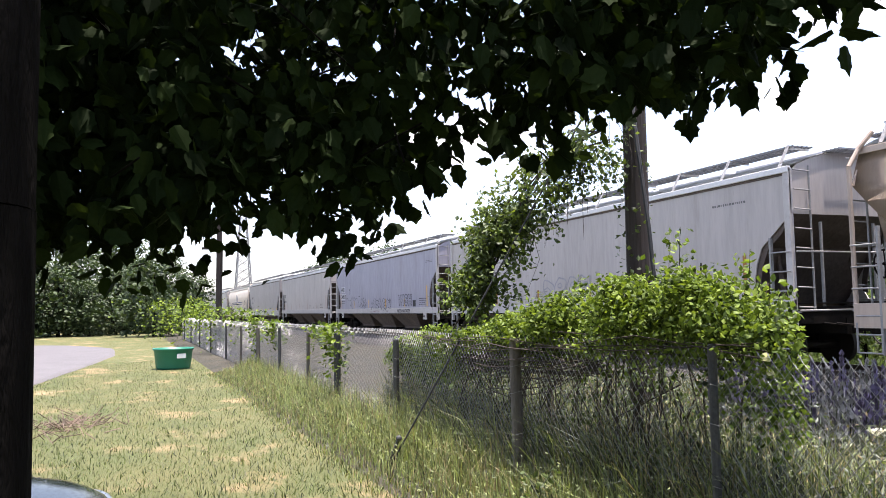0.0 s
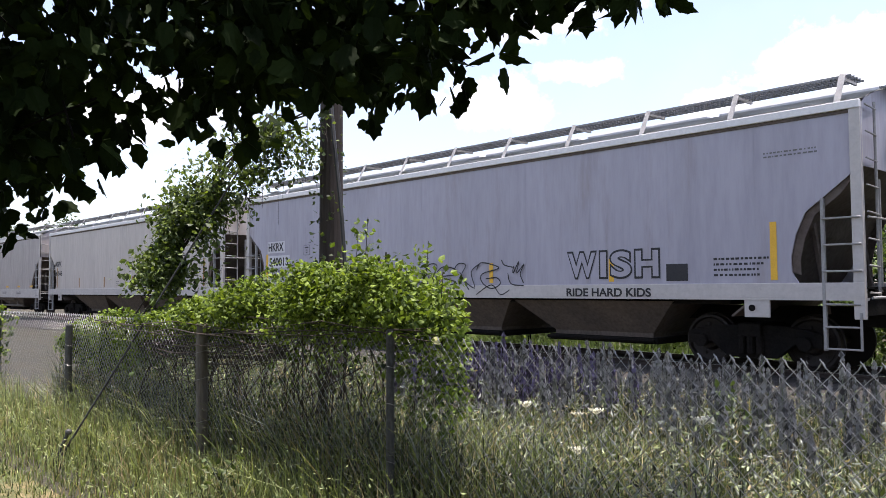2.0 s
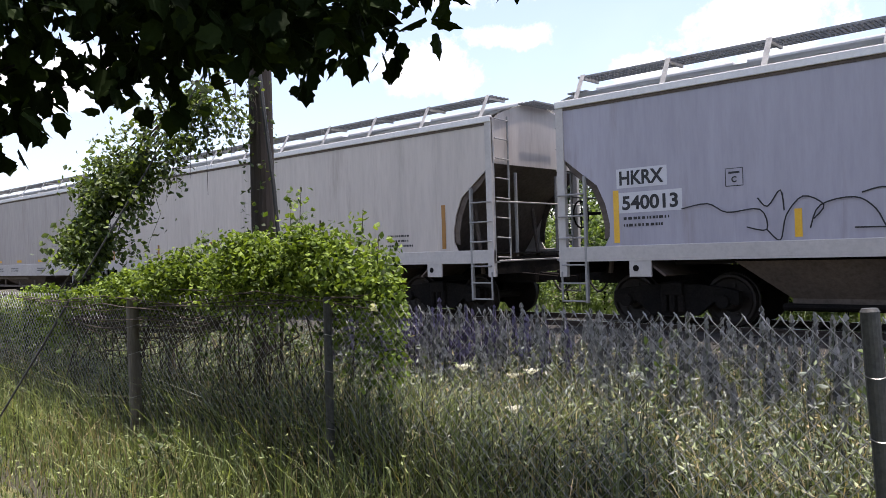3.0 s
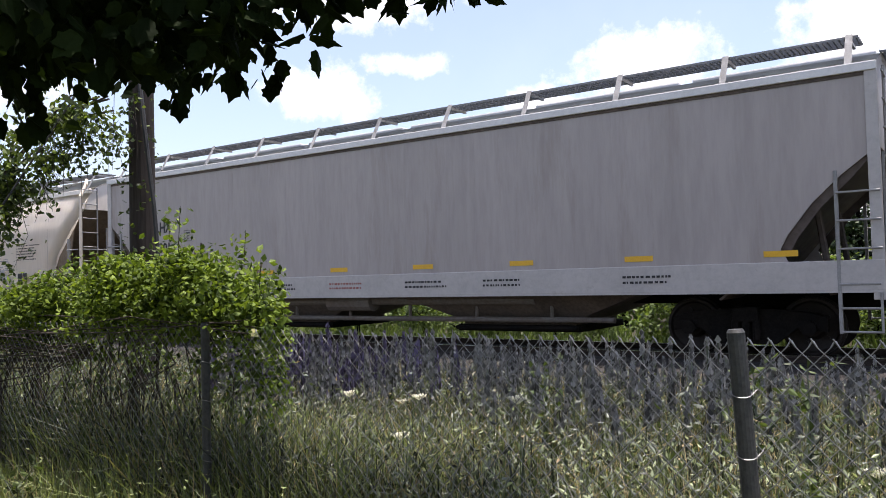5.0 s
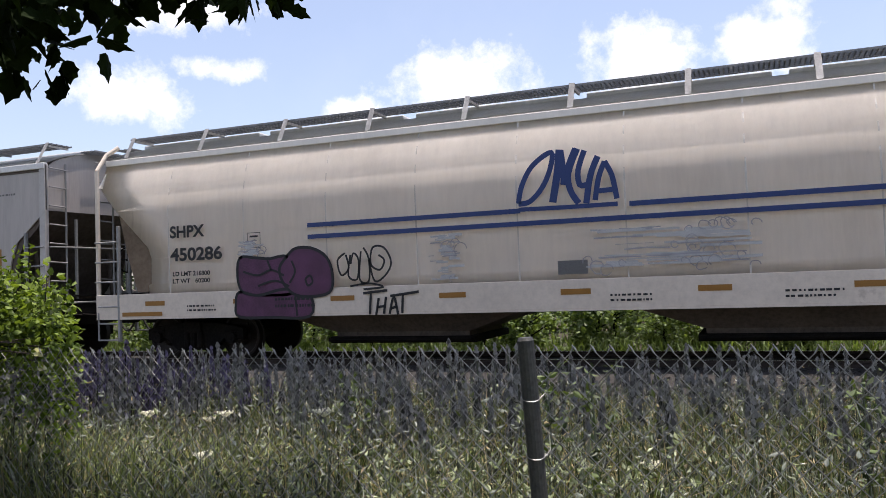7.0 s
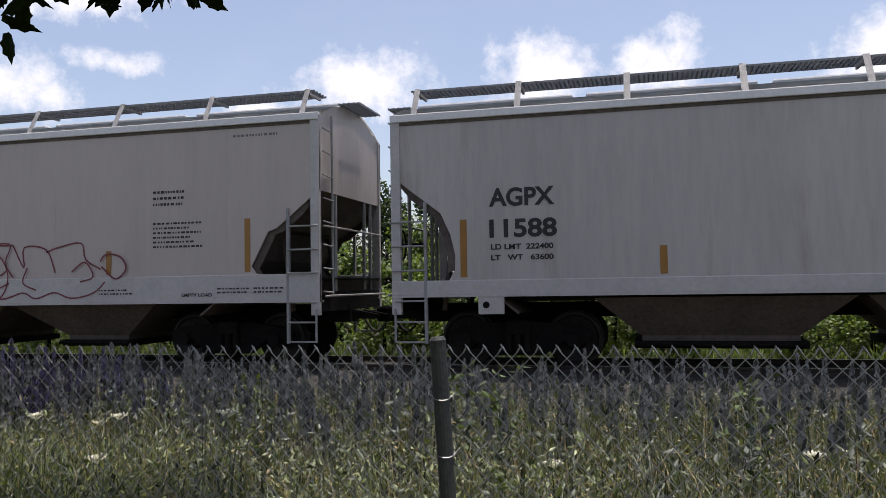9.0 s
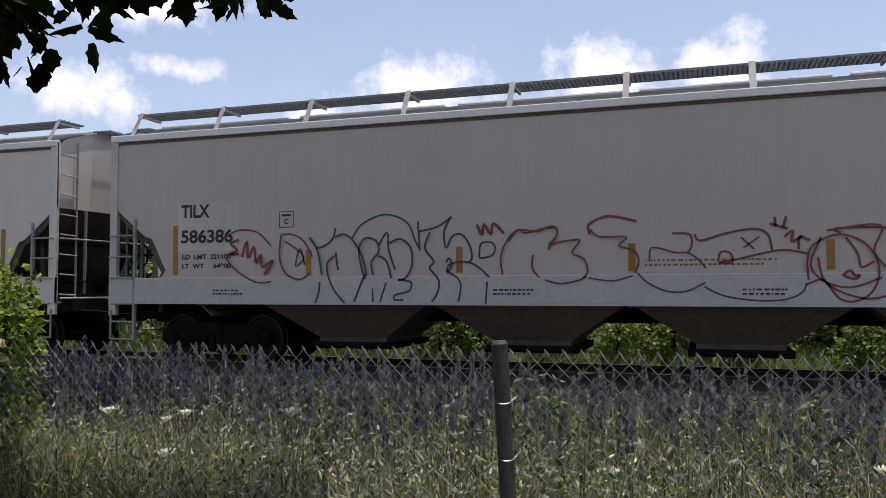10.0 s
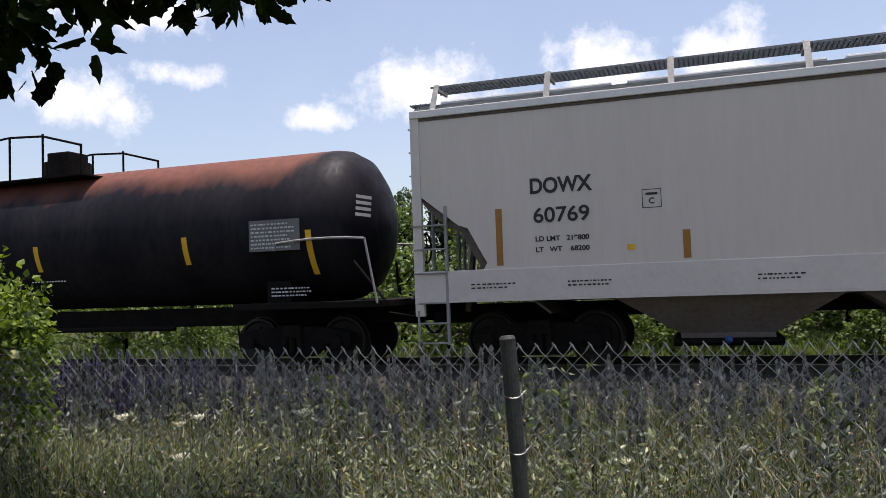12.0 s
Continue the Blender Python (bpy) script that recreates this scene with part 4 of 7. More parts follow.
        F.append(tuple(right))
        F.append(tuple(left[::-1]))
    return V, F


def blades(n, place, height, width, rng, lean=0.35, segs=2):
    V, F = [], []
    for _ in range(n):
        x, y = place(rng)
        z = ground_z(x, y)
        hgt = height(x, y, rng)
        if hgt < 0.03:
            continue
        a = rng.uniform(0, math.tau)
        dx, dy = math.cos(a), math.sin(a)
        bend = rng.gauss(0, lean) * hgt
        w = width * rng.uniform(0.6, 1.3)
        ca = rng.uniform(0, math.tau)
        wx, wy = math.cos(ca) * w, math.sin(ca) * w
        b = len(V)
        for k in range(segs):
            f = k / segs
            g = 1 - 0.45 * f
            px, py, pz = x + dx * bend * f * f, y + dy * bend * f * f, z + hgt * f
            V += [(px - wx * g, py - wy * g, pz), (px + wx * g, py + wy * g, pz)]
        V.append((x + dx * bend, y + dy * bend, z + hgt * (1 - 0.25 * min(abs(bend) / hgt, 1))))
        for k in range(segs - 1):
            F.append((b + 2 * k, b + 2 * k + 1, b + 2 * k + 3, b + 2 * k + 2))
        F.append((b + 2 * segs - 2, b + 2 * segs - 1, b + 2 * segs))
    return V, F


def make_weeds():
    rng = random.Random(11)

    def field(r):
        y = 3.05 + 6.5 * r.random() ** 1.4
        half = 1.6 + 1.05 * y
        return r.uniform(-half - 1.6 * y ** 0.5 - 2.0, 5.5), y

    def tall(x, y, r):
        clump = noise.noise(Vector((x * 0.5, y * 0.5, 4)))
        return max(0.08, (1.46 - y * float(np.interp(y, (3, 5, 7.5), (0.165, 0.155, 0.118))) - ground_z(x, y)) * min(1.08, 0.74 + 0.22 * clump + r.gauss(0, 0.13)))
    for name, n, key, w, lean, label in (("green_grass", 26000, "grass", 0.0052, 0.45, "tall green wild grass behind the fence"), ("dry_grass", 15000, "straw", 0.0036, 0.5, "dry straw-coloured grass among the weeds"), ("weed_leaves", 10000, "sage", 0.0075, 0.55, "grey-green weed leaves beside the track")):
        V, F = blades(n, field, tall, w, rng, lean=lean, segs=3)
        tagged(put(name, mesh_from(name, V, F, M[key])), label, "grass", kind="stuff")
    V, F = blades(5000, field, tall, 0.0045, rng, lean=0.3, segs=2)
    tagged(put("dead_stalk", mesh_from("dead_stalk", V, F, M["dead"])), "dark dead stalks among the weeds", "weeds", kind="stuff")
    # clutter of small leaves and seed heads through the upper part of the weeds
    # the last set is added light speckle standing for pale leaves
    for name, n, key, size, label in (("weed_leaflets", 22000, "sage", 0.047, "small grey-green leaves among the weeds"), ("green_leaflets", 19000, "grass", 0.047, "small green leaves among the weeds"), ("seed_heads", 14000, "straw", 0.027, "pale seed heads among the weeds"), ("pale_blossom", 3600, "petal", 0.02, "tiny pale leaf specks added among the weeds")):
        pts = []
        for _ in range(n):
            x, y = field(rng)
            t = tall(x, y, rng)
            pts.append(Vector((x, y, ground_z(x, y) + t * (1.08 - 0.85 * rng.random() ** 1.2))))
        V, F = leaf_cloud(pts, size, rng, 0.26, droop=0.5)
        tagged(put(name, mesh_from(name, V, F, M[key])), label, "weeds", kind="stuff")
    # flowering spikes: upright stems with whorls of small buds
    V, F, SV, SF = [], [], [], []
    purple = []
    for k_ in range(900):
        y = 4.6 + 5.2 * rng.random() ** 0.8
        x = rng.uniform(-3.0 - 0.62 * y, 3.4 + 0.3 * y)
        if k_ >= 810:                             # one deeper violet patch beside the thicket
            x, y = rng.gauss(-5.1, 0.45), rng.gauss(5.6, 0.45)
        elif noise.noise(Vector((x * 0.45, y * 0.45, 9))) < -0.28:
            continue
        first = len(F)
        z0 = ground_z(x, y)
        hgt = (1.47 - 0.108 * y - z0) * rng.uniform(0.6, 1.2)
        lean = (rng.gauss(0, 0.06), rng.gauss(0, 0.06))
        b = len(SV)
        for f in (0, 1):
            for k in range(3):
                a = k * math.tau / 3
                SV.append((x + lean[0] * f + 0.005 * math.cos(a), y + lean[1] * f + 0.005 * math.sin(a), z0 + hgt * f))
        SF += [(b + k, b + (k + 1) % 3, b + 3 + (k + 1) % 3, b + 3 + k) for k in range(3)]
        top = rng.uniform(0.3, 0.5)
        for k in range(15):
            f = 1 - top * k / 14
            for j in range(4):
                a = rng.uniform(0, math.tau)
                r = 0.008 + 0.035 * (1 - f) / top * rng.uniform(0.6, 1.2)
                c = Vector((x + lean[0] * f + r * math.cos(a), y + lean[1] * f + r * math.sin(a), z0 + hgt * f))
                s = rng.uniform(0.012, 0.022)
                b = len(V)
                V += [c + Vector((0, 0, s * 1.6)), c + Vector((s * math.cos(a + 1.57), s * math.sin(a + 1.57), 0)), c - Vector((0, 0, s)), c - Vector((s * math.cos(a + 1.57), s * math.sin(a + 1.57), 0))]
                F.append((b, b + 1, b + 2, b + 3))
        if k_ >= 810:
            purple += F[first:]
            del F[first:]
        for k in range(9):
            f = rng.uniform(0.15, 0.7)
            p = Vector((x + lean[0] * f, y + lean[1] * f, z0 + hgt * f))
            lv, lf = leaf_cloud([p], 0.075, rng, 0.3)
            b = len(SV)
            SV += lv
            SF += [tuple(i + b for i in t) for t in lf]
    tagged(put("flower_spikes", mesh_from("flower_spikes", V, F, M["spike"])), "mauve flower spikes standing in the weeds", "wildflowers", kind="stuff")
    used = sorted({i for f in purple for i in f})
    index = {i: n for n, i in enumerate(used)}
    violet = mesh_from("violet_spikes", [V[i] for i in used], [tuple(index[i] for i in f) for f in purple], M["violet"])
    tagged(put("violet_spikes", violet), "violet flower spikes beside the vine thicket", "wildflowers", kind="stuff")
    tagged(put("spike_stems", mesh_from("spike_stems", SV, SF, M["sage"])), "grey-green stems and leaves of the spikes", "wildflowers", kind="stuff")
    V, F = blades(9000, lambda r: (r.uniform(-34, 12), r.uniform(16.4, 20.5)), lambda x, y, r: r.uniform(0.2, 0.55), 0.016, rng, 0.5)
    tagged(put("verge_grass", mesh_from("verge_grass", V, F, M["bush"])), "bright green grass beyond the track", "grass", kind="stuff")
    # white umbels on single stalks
    for x, y, z in ((-1.75, 3.62, 0.87), (-4.1, 5.7, 0.4), (-3.4, 4.2, 0.72), (-3.1, 4.6, 0.66), (-0.2, 4.2, 0.55), (1.1, 4.4, 0.6), (0.5, 3.7, 0.5), (-2.5, 3.6, 0.62), (2.0, 5.2, 0.6)):
        u = empty("wild_carrot", pose(x, y, 0), "wild carrot with a flat white flower head", "wildflower", "white umbels in the weeds")
        bm = bmesh.new()
        tube_path(bm, [(0.05, 0, ground_z(x, y)), (0.02, 0.02, z * 0.5), (0, 0, z - 0.03)], 0.004, 5)
        part("stalk", bm, M["sage"], u)
        bm = bmesh.new()
        for k in range(26):
            a, r = k * 2.4, 0.011 * math.sqrt(k)
            cx, cy = r * math.cos(a), r * math.sin(a)
            rod(bm, (0, 0, z - 0.035), (cx, cy, z + 0.004 * math.cos(k)), 0.0012, seg=3)
            bmesh.ops.create_icosphere(bm, subdivisions=1, radius=0.007, matrix=Matrix.Translation((cx, cy, z + 0.004 * math.cos(k))))
        tagged(part("umbel", bm, M["petal"], u), kind="stuff")
    # tall thistly weeds that reach over the fence
    for x, y, hgt in ((0.75, 4.0, 1.0), (-0.35, 3.5, 1.08), (-0.75, 4.3, 0.98), (-2.1, 4.6, 0.92), (1.7, 4.4, 1.0), (-4.6, 2.55, 0.34), (2.6, 3.9, 0.95)):
        w = empty("tall_weed", pose(x, y, ground_z(x, y)), "leafy green weed with branching top", "weed", "tall weeds along the fence")
        bm = bmesh.new()
        tips = []
        tube_path(bm, [(0, 0, 0), (0.01, 0.01, hgt * 0.6), (0, 0, hgt)], 0.006, 5, 0.5)
        for k in range(9):
            f = 0.35 + 0.07 * k
            a = k * 2.4
            e = Vector((0.11 * math.cos(a), 0.11 * math.sin(a), hgt * f + 0.12))
            rod(bm, (0, 0, hgt * f), e, 0.003, seg=4)
            tips.append(e)
        part("stalk", bm, M["sage"], w)
        pts = [Vector((0, 0, hgt * rng.uniform(0.15, 1))) for _ in range(46)] + [t + Vector((rng.gauss(0, 0.02), rng.gauss(0, 0.02), rng.gauss(0, 0.02))) for t in tips for _ in range(5)]
        V, F = leaf_cloud(pts, 0.055, rng, 0.4, droop=0.2)
        put("foliage", mesh_from("foliage", V, F, M["vine_dark"]), w)


def make_lawn_grass():
    rng = random.Random(5)
    V, F = blades(28000, lambda r: (r.uniform(-20, 5.0), 1.75 + 1.17 * r.random() ** 0.6), lambda x, y, r: 0.05 + max(0, y - 1.85 - 0.25 * noise.noise(Vector((x * 0.8, 0, 2)))) ** 1.3 * 0.42 * r.uniform(0.3, 1.3), 0.0044, rng, 0.5)
    tagged(put("fence_side_grass", mesh_from("fence_side_grass", V, F, M["verge"])), "uncut green grass along the fence foot", "grass", kind="stuff")
    V, F = blades(5500, lambda r: (r.uniform(-20, 5.0), 1.7 + 1.2 * r.random() ** 0.65), lambda x, y, r: 0.06 + max(0, y - 1.75) ** 1.3 * 0.42 * r.uniform(0.3, 1.4), 0.003, rng, 0.5)
    tagged(put("fence_side_straw", mesh_from("fence_side_straw", V, F, M["straw"])), "dry straw stalks along the fence foot", "grass", kind="stuff")

    def lawn(r):
        d = 4.5 + 22 * r.random() ** 1.9
        return -d, r.uniform(-0.12 * d - 1.0, 2.0)
    V, F = blades(34000, lawn, lambda x, y, r: r.uniform(0.025, 0.07), 0.0045, rng, 0.8, 1)
    tagged(put("lawn_grass", mesh_from("lawn_grass", V, F, M["grass"])), "short mown green lawn grass", "grass", kind="stuff")
    V, F = blades(6000, lawn, lambda x, y, r: r.uniform(0.015, 0.04), 0.0028, rng, 0.8, 1)
    tagged(put("lawn_straw", mesh_from("lawn_straw", V, F, M["straw"])), "dry yellow blades in the mown lawn", "grass", kind="stuff")
    pts = []
    for _ in range(5000):
        x, y = rng.uniform(-14, 3), rng.uniform(2.1, 2.9)
        pts.append(Vector((x, y, rng.uniform(0.03, 0.06 + (y - 1.7) * 0.42))))
    V, F = leaf_cloud(pts, 0.035, rng, 0.26, droop=0.6)
    tagged(put("verge_leaflets", mesh_from("verge_leaflets", V, F, M["verge"])), "small green leaves in the uncut verge", "weeds", kind="stuff")
    # heap of dead twigs on the lawn
    bm = bmesh.new()
    for k in range(120):
        x, y = rng.gauss(-11.6, 0.55), rng.gauss(-0.75, 0.3)
        a = rng.uniform(0, math.tau)
        l = rng.uniform(0.1, 0.3)
        rod(bm, (x, y, 0.02), (x + l * math.cos(a), y + l * math.sin(a), 0.03 + rng.uniform(0, 0.14)), 0.006, seg=4)
    tagged(part("brush_heap", bm, M["brush"]), "low heap of dry brown twigs on the lawn", "brush heap", kind="stuff")


FENCE_Y, FENCE_TOP = 2.95, 1.25


def make_fence():
    fence = empty("chain_link_fence", pose(0, 0, 0), "galvanised chain-link fence on dark steel posts", "fence")
    # wires: two slanting families, woven a wire's width apart, with twisted barbs on top
    x0, x1, pitch, z0 = -48.0, 7.0, 0.068, -0.06
    hgt = FENCE_TOP - z0 - 0.02
    V, F = [], []
    rng = random.Random(3)

    def wire(a, b, r):
        a, b = Vector(a), Vector(b)
        d = (b - a).normalized()
        u = d.cross(Vector((0, 1, 0))).normalized()
        w = d.cross(u)
        base = len(V)
        for p in (a, b):
            for k in range(4):
                t = k * math.pi / 2
                V.append(p + u * r * math.cos(t) + w * r * math.sin(t))
        for k in range(4):
            F.append((base + k, base + (k + 1) % 4, base + 4 + (k + 1) % 4, base + 4 + k))

    def sag(x, z):
        return 0.025 * noise.noise(Vector((x * 0.5, z, 7))), 0.03 * noise.noise(Vector((x * 0.3, 2.0, 1)))
    n = int((x1 - x0) / pitch)
    for i in range(n):
        x = x0 + i * pitch
        run = hgt * 0.98
        for s, dy in ((1, 0.004), (-1, -0.004)):
            steps = 4 if x > -16 else 2
            pts = []
            for k in range(steps + 1):
                f = k / steps
                xx, zz = x + s * run * (f - 0.5), z0 + hgt * f
                oy, oz = sag(xx, zz)
                pts.append((xx, FENCE_Y + dy + oy, zz + oz * f))
            for a, b in zip(pts, pts[1:]):
                wire(a, b, 0.0018)
            if x > -20:
                t = pts[-1]
                wire(t, (t[0] + s * 0.012, t[1] + 0.004, t[2] + 0.022), 0.003)
                if s < 0:
                    wire(t, (t[0] - 0.02, t[1], t[2] + 0.03), 0.003)
    put("wire_mesh", mesh_from("wire_mesh", V, F, M["wire"], True), fence, "woven diamond wire mesh with barbed top")
    # posts: x, lean in degrees, radius, top, material, wire ties
    posts = [(2.55, 1.0, 0.024, 1.24, "post"), (-0.47, -3.0, 0.031, 1.28, "post"), (-3.31, 0.3, 0.024, 1.27, "post"), (-5.62, -1.0, 0.045, 1.24, "post_wood"), (-8.71, 0.5, 0.036, 1.14, "post"),
             (-11.45, 1.0, 0.05, 1.15, "post"), (-13.6, 2.0, 0.03, 1.12, "post_wood"), (-16.4, -1, 0.03, 1.15, "post"), (-19.2, 1, 0.045, 1.1, "post_wood"), (-22.4, 2, 0.03, 1.1, "post_wood"), (-26, 0, 0.03, 1.15, "post"), (-31, 1, 0.03, 1.15, "post"), (-36, -1, 0.03, 1.15, "post"), (-41, 0, 0.03, 1.15, "post"), (-46, 0, 0.03, 1.15, "post")]
    for x, lean, r, top, key in posts:
        bm = bmesh.new()
        rod(bm, (0, 0, -0.1), (0, 0, top), r, seg=16)
        bmesh.ops.create_cone(bm, cap_ends=True, segments=16, radius1=r * 1.03, radius2=r * 0.8, depth=0.012, matrix=Matrix.Translation((0, 0, top + 0.006)))
        p = part("post", bm, M[key], fence)
        p.matrix_basis = pose(x - math.sin(radians(lean)) * top, FENCE_Y - r - 0.008, 0, 0, lean, 0)
        if x > -10:
            for z in (top - 0.21, top - 0.42, top - 0.75):
                bm = bmesh.new()
                k = 14
                ring = [((r + 0.003) * math.cos(q * math.tau / k), (r + 0.003) * math.sin(q * math.tau / k), z + 0.012 * math.sin(q * math.tau / k + x)) for q in range(k + 1)]
                tube_path(bm, ring + [(r + 0.018, r + 0.004, z + 0.012)], 0.0018, 5)
                part("wire_tie", bm, M["wire"], p)


def make_utility_pole():
    pole = empty("utility_pole", pose(-6.23, 4.55, 0), "weathered brown wooden utility pole wrapped in vine", "utility pole")
    bm = bmesh.new()
    rod(bm, (0, 0, -0.3), (0.06, 0.0, 9.0), 0.122, 0.098, 18)
    part("shaft", bm, M["pole"], pole)
    bm = bmesh.new()
    tube_path(bm, [(0.15, -0.12, 6.0), (0.17, -0.14, 3.6), (0.27, -0.14, 2.9), (0.36, -0.12, 2.2), (0.44, -0.1, 1.2), (0.46, -0.05, 0)], 0.02, 6)
    part("ground_cable", bm, M["cable"], pole)
    bm = bmesh.new()
    rod(bm, (-0.9, -2.25, 0.0), (-0.05, -0.12, 3.95), 0.009, seg=6)
    part("guy_wire", bm, M["cable"], pole)
    bm = bmesh.new()
    rod(bm, (-0.95, -2.32, -0.15), (-0.86, -2.16, 0.28), 0.016, seg=8)
    bmesh.ops.create_icosphere(bm, subdivisions=2, radius=0.03, matrix=Matrix.Translation((-0.86, -2.16, 0.28)))
    part("guy_anchor", bm, M["post"], pole)


def stems(bm, rng, a, b, n, spread, r):
    for _ in range(n):
        p, q = Vector(a), Vector(b)
        pts = []
        off = Vector((rng.gauss(0, spread), rng.gauss(0, spread), rng.gauss(0, spread)))
        for k in range(6):
            f = k / 5
            pts.append(p.lerp(q, f) + off * math.sin(math.pi * f) + Vector((rng.gauss(0, spread), rng.gauss(0, spread), rng.gauss(0, spread))) * 0.3)
        tube_path(bm, pts, r, 4)


def make_vines():
    rng = random.Random(21)
    tops = [(-9.9, 0.9), (-9.0, 1.22), (-8.2, 1.34), (-7.2, 1.36), (-6.2, 1.48), (-5.2, 1.66), (-4.4, 1.76), (-3.7, 1.78), (-3.2, 1.68), (-3.0, 1.48), (-2.85, 1.15)]

    def top(x):
        return float(np.interp(x, [p[0] for p in tops], [p[1] for p in tops]))
    bright, dull = [], []

    def clear(x, y):
        """Beyond the thicket's end, where the weeds stand free."""
        return (x - 0.2) / y > -0.99

    def shoot(p, d, n, step, sag, out):
        """Leaves in turn along one arching shoot."""
        for k in range(n):
            d = (d + Vector((rng.gauss(0, 0.12), rng.gauss(0, 0.12), -sag))).normalized()
            p = p + d * step
            if clear(p.x, p.y) or (p.z < 1.22 and p.y < 2.985) or p.y < 2.8:
                break
            side = Vector((d.y, -d.x, 0)) * (0.022 if k % 2 else -0.022)
            out.append(p + side + Vector((rng.gauss(0, 0.01), rng.gauss(0, 0.01), rng.gauss(0, 0.01))))
    while len(bright) < 30000:
        x = rng.uniform(-9.9, -2.75)
        y = 3.0 + abs(rng.gauss(0, 0.10 if x < -6.6 else 0.17))
        if clear(x, y):
            continue
        t = top(x) + 0.10 * noise.noise(Vector((x * 2.2, y * 2.2, 0.5))) - 0.3 * abs(y - 3.15)
        low = float(np.interp(x, (-9.9, -8.9, -8.6, -7.7, -7.4, -5.6, -4.6, -3.9, -3.3, -2.75), (0.95, 0.8, 0.4, 0.5, 1.0, 1.12, 1.02, 0.85, 0.62, 0.65))) + 0.16 * noise.noise(Vector((x * 1.5, 0, 3)))
        z = t - 0.08 - abs(rng.gauss(0, 0.24))
        if z < low or noise.noise(Vector((x * 2.4, y * 2.4, z * 2.4))) < -0.2:
            continue
        a = rng.uniform(0, math.tau)
        shoot(Vector((x, y, z)), Vector((math.cos(a), math.sin(a) - 0.35, rng.uniform(0.1, 0.9))), rng.randint(4, 10), 0.034, 0.16, bright)
    # inner leaves, later given the colour darkened for shade
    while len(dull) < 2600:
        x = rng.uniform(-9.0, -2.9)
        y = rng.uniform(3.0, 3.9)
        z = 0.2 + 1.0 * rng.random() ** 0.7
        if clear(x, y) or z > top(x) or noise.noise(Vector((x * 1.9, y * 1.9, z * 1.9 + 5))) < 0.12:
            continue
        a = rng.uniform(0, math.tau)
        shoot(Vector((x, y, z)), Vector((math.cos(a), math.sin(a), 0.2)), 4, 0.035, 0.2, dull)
    V, F = blades(10000, lambda r: (r.uniform(-9.5, -2.2), 2.98 + 1.2 * r.random()), lambda x, y, r: r.uniform(0.2, 0.8), 0.0055, rng, lean=0.6, segs=3)
    tagged(put("undergrowth", mesh_from("undergrowth", V, F, M["verge"])), "green grass under the vine, brightened for sunlight", "grass", kind="stuff")
    low = []
    for _ in range(15000):
        x, y = rng.uniform(-9.0, 0.2), 2.97 + 1.3 * rng.random()
        low.append(Vector((x, y, ground_z(x, y) + rng.uniform(0.08, 0.62))))
    V, F = leaf_cloud(low, 0.042, rng, 0.25, droop=0.5)
    tagged(put("undergrowth_leaf", mesh_from("undergrowth_leaf", V, F, M["pale_verge"])), "pale green leaves of the low undergrowth", "weeds", kind="stuff")
    vine = empty("vine_thicket", pose(0, 0, 0), "thick bright green vine draped over the fence", "vine")
    V, F = leaf_cloud(bright, 0.041, rng, 0.5, droop=-0.45)
    tagged(put("leaf_mass", mesh_from("leaf_mass", V, F, M["vine"]), vine), kind="stuff")
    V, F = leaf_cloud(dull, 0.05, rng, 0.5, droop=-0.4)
    tagged(put("shaded_leaves", mesh_from("shaded_leaves", V, F, M["vine_dark"]), vine, "inner vine leaves with shade in their colour"), kind="stuff")
    bm = bmesh.new()
    for k in range(26):
        x = rng.uniform(-8.6, -3.7)
        stems(bm, rng, (x, 3.05 + rng.uniform(0, 0.4), 0.0), (min(x + rng.gauss(0, 0.3), -3.5), 3.2 + rng.uniform(0, 0.4), top(x) * rng.uniform(0.7, 1.0)), 2, 0.12, 0.006)
    stems(bm, rng, (-8.0, 2.93, 1.2), (-3.0, 2.95, 1.25), 4, 0.08, 0.004)
    stems(bm, rng, (-6.9, 3.0, 1.02), (-4.6, 3.05, 1.08), 34, 0.10, 0.004)
    for k in range(90):                           # bare runners that hang behind the wire
        x = rng.uniform(-7.2, -3.7)
        p = Vector((x, 3.0 + rng.uniform(0, 0.5), rng.uniform(0.85, 1.3)))
        l = rng.uniform(0.25, 0.9)
        tube_path(bm, [p, p + Vector((rng.gauss(0, 0.12), 0.02, -l * 0.45)), p + Vector((rng.gauss(0, 0.2), rng.gauss(0, 0.05) + 0.03, -l))], rng.uniform(0.003, 0.007), 4, 0.6)
    part("stem_tangle", bm, M["stem"], vine, "bare brown tangled vine stems")
    # sprigs that stand up above the mass
    for x, y, z in ((-4.05, 3.3, 2.0), (-4.3, 3.4, 1.86), (-3.55, 3.4, 1.82), (-5.6, 3.5, 1.76), (-3.2, 3.2, 1.64)):
        bm = bmesh.new()
        tube_path(bm, [(x, y, z - 0.45), (x + 0.02, y, z - 0.2), (x + 0.04, y, z)], 0.005, 4, 0.4)
        sp = part("sprig", bm, M["stem"], vine)
        V, F = leaf_cloud([Vector((x + rng.gauss(0.02, 0.05), y + rng.gauss(0, 0.05), z - rng.uniform(0, 0.35))) for _ in range(60)], 0.048, rng, 0.5, droop=-0.3)
        put("sprig_leaves", mesh_from("sprig_leaves", V, F, M["vine"]), sp)
    bm = bmesh.new()                              # one white bindweed trumpet at the thicket's edge
    bmesh.ops.create_cone(bm, cap_ends=False, segments=14, radius1=0.005, radius2=0.022, depth=0.05, matrix=pose(-2.98, 2.98, 1.22, 60, 15, 0))
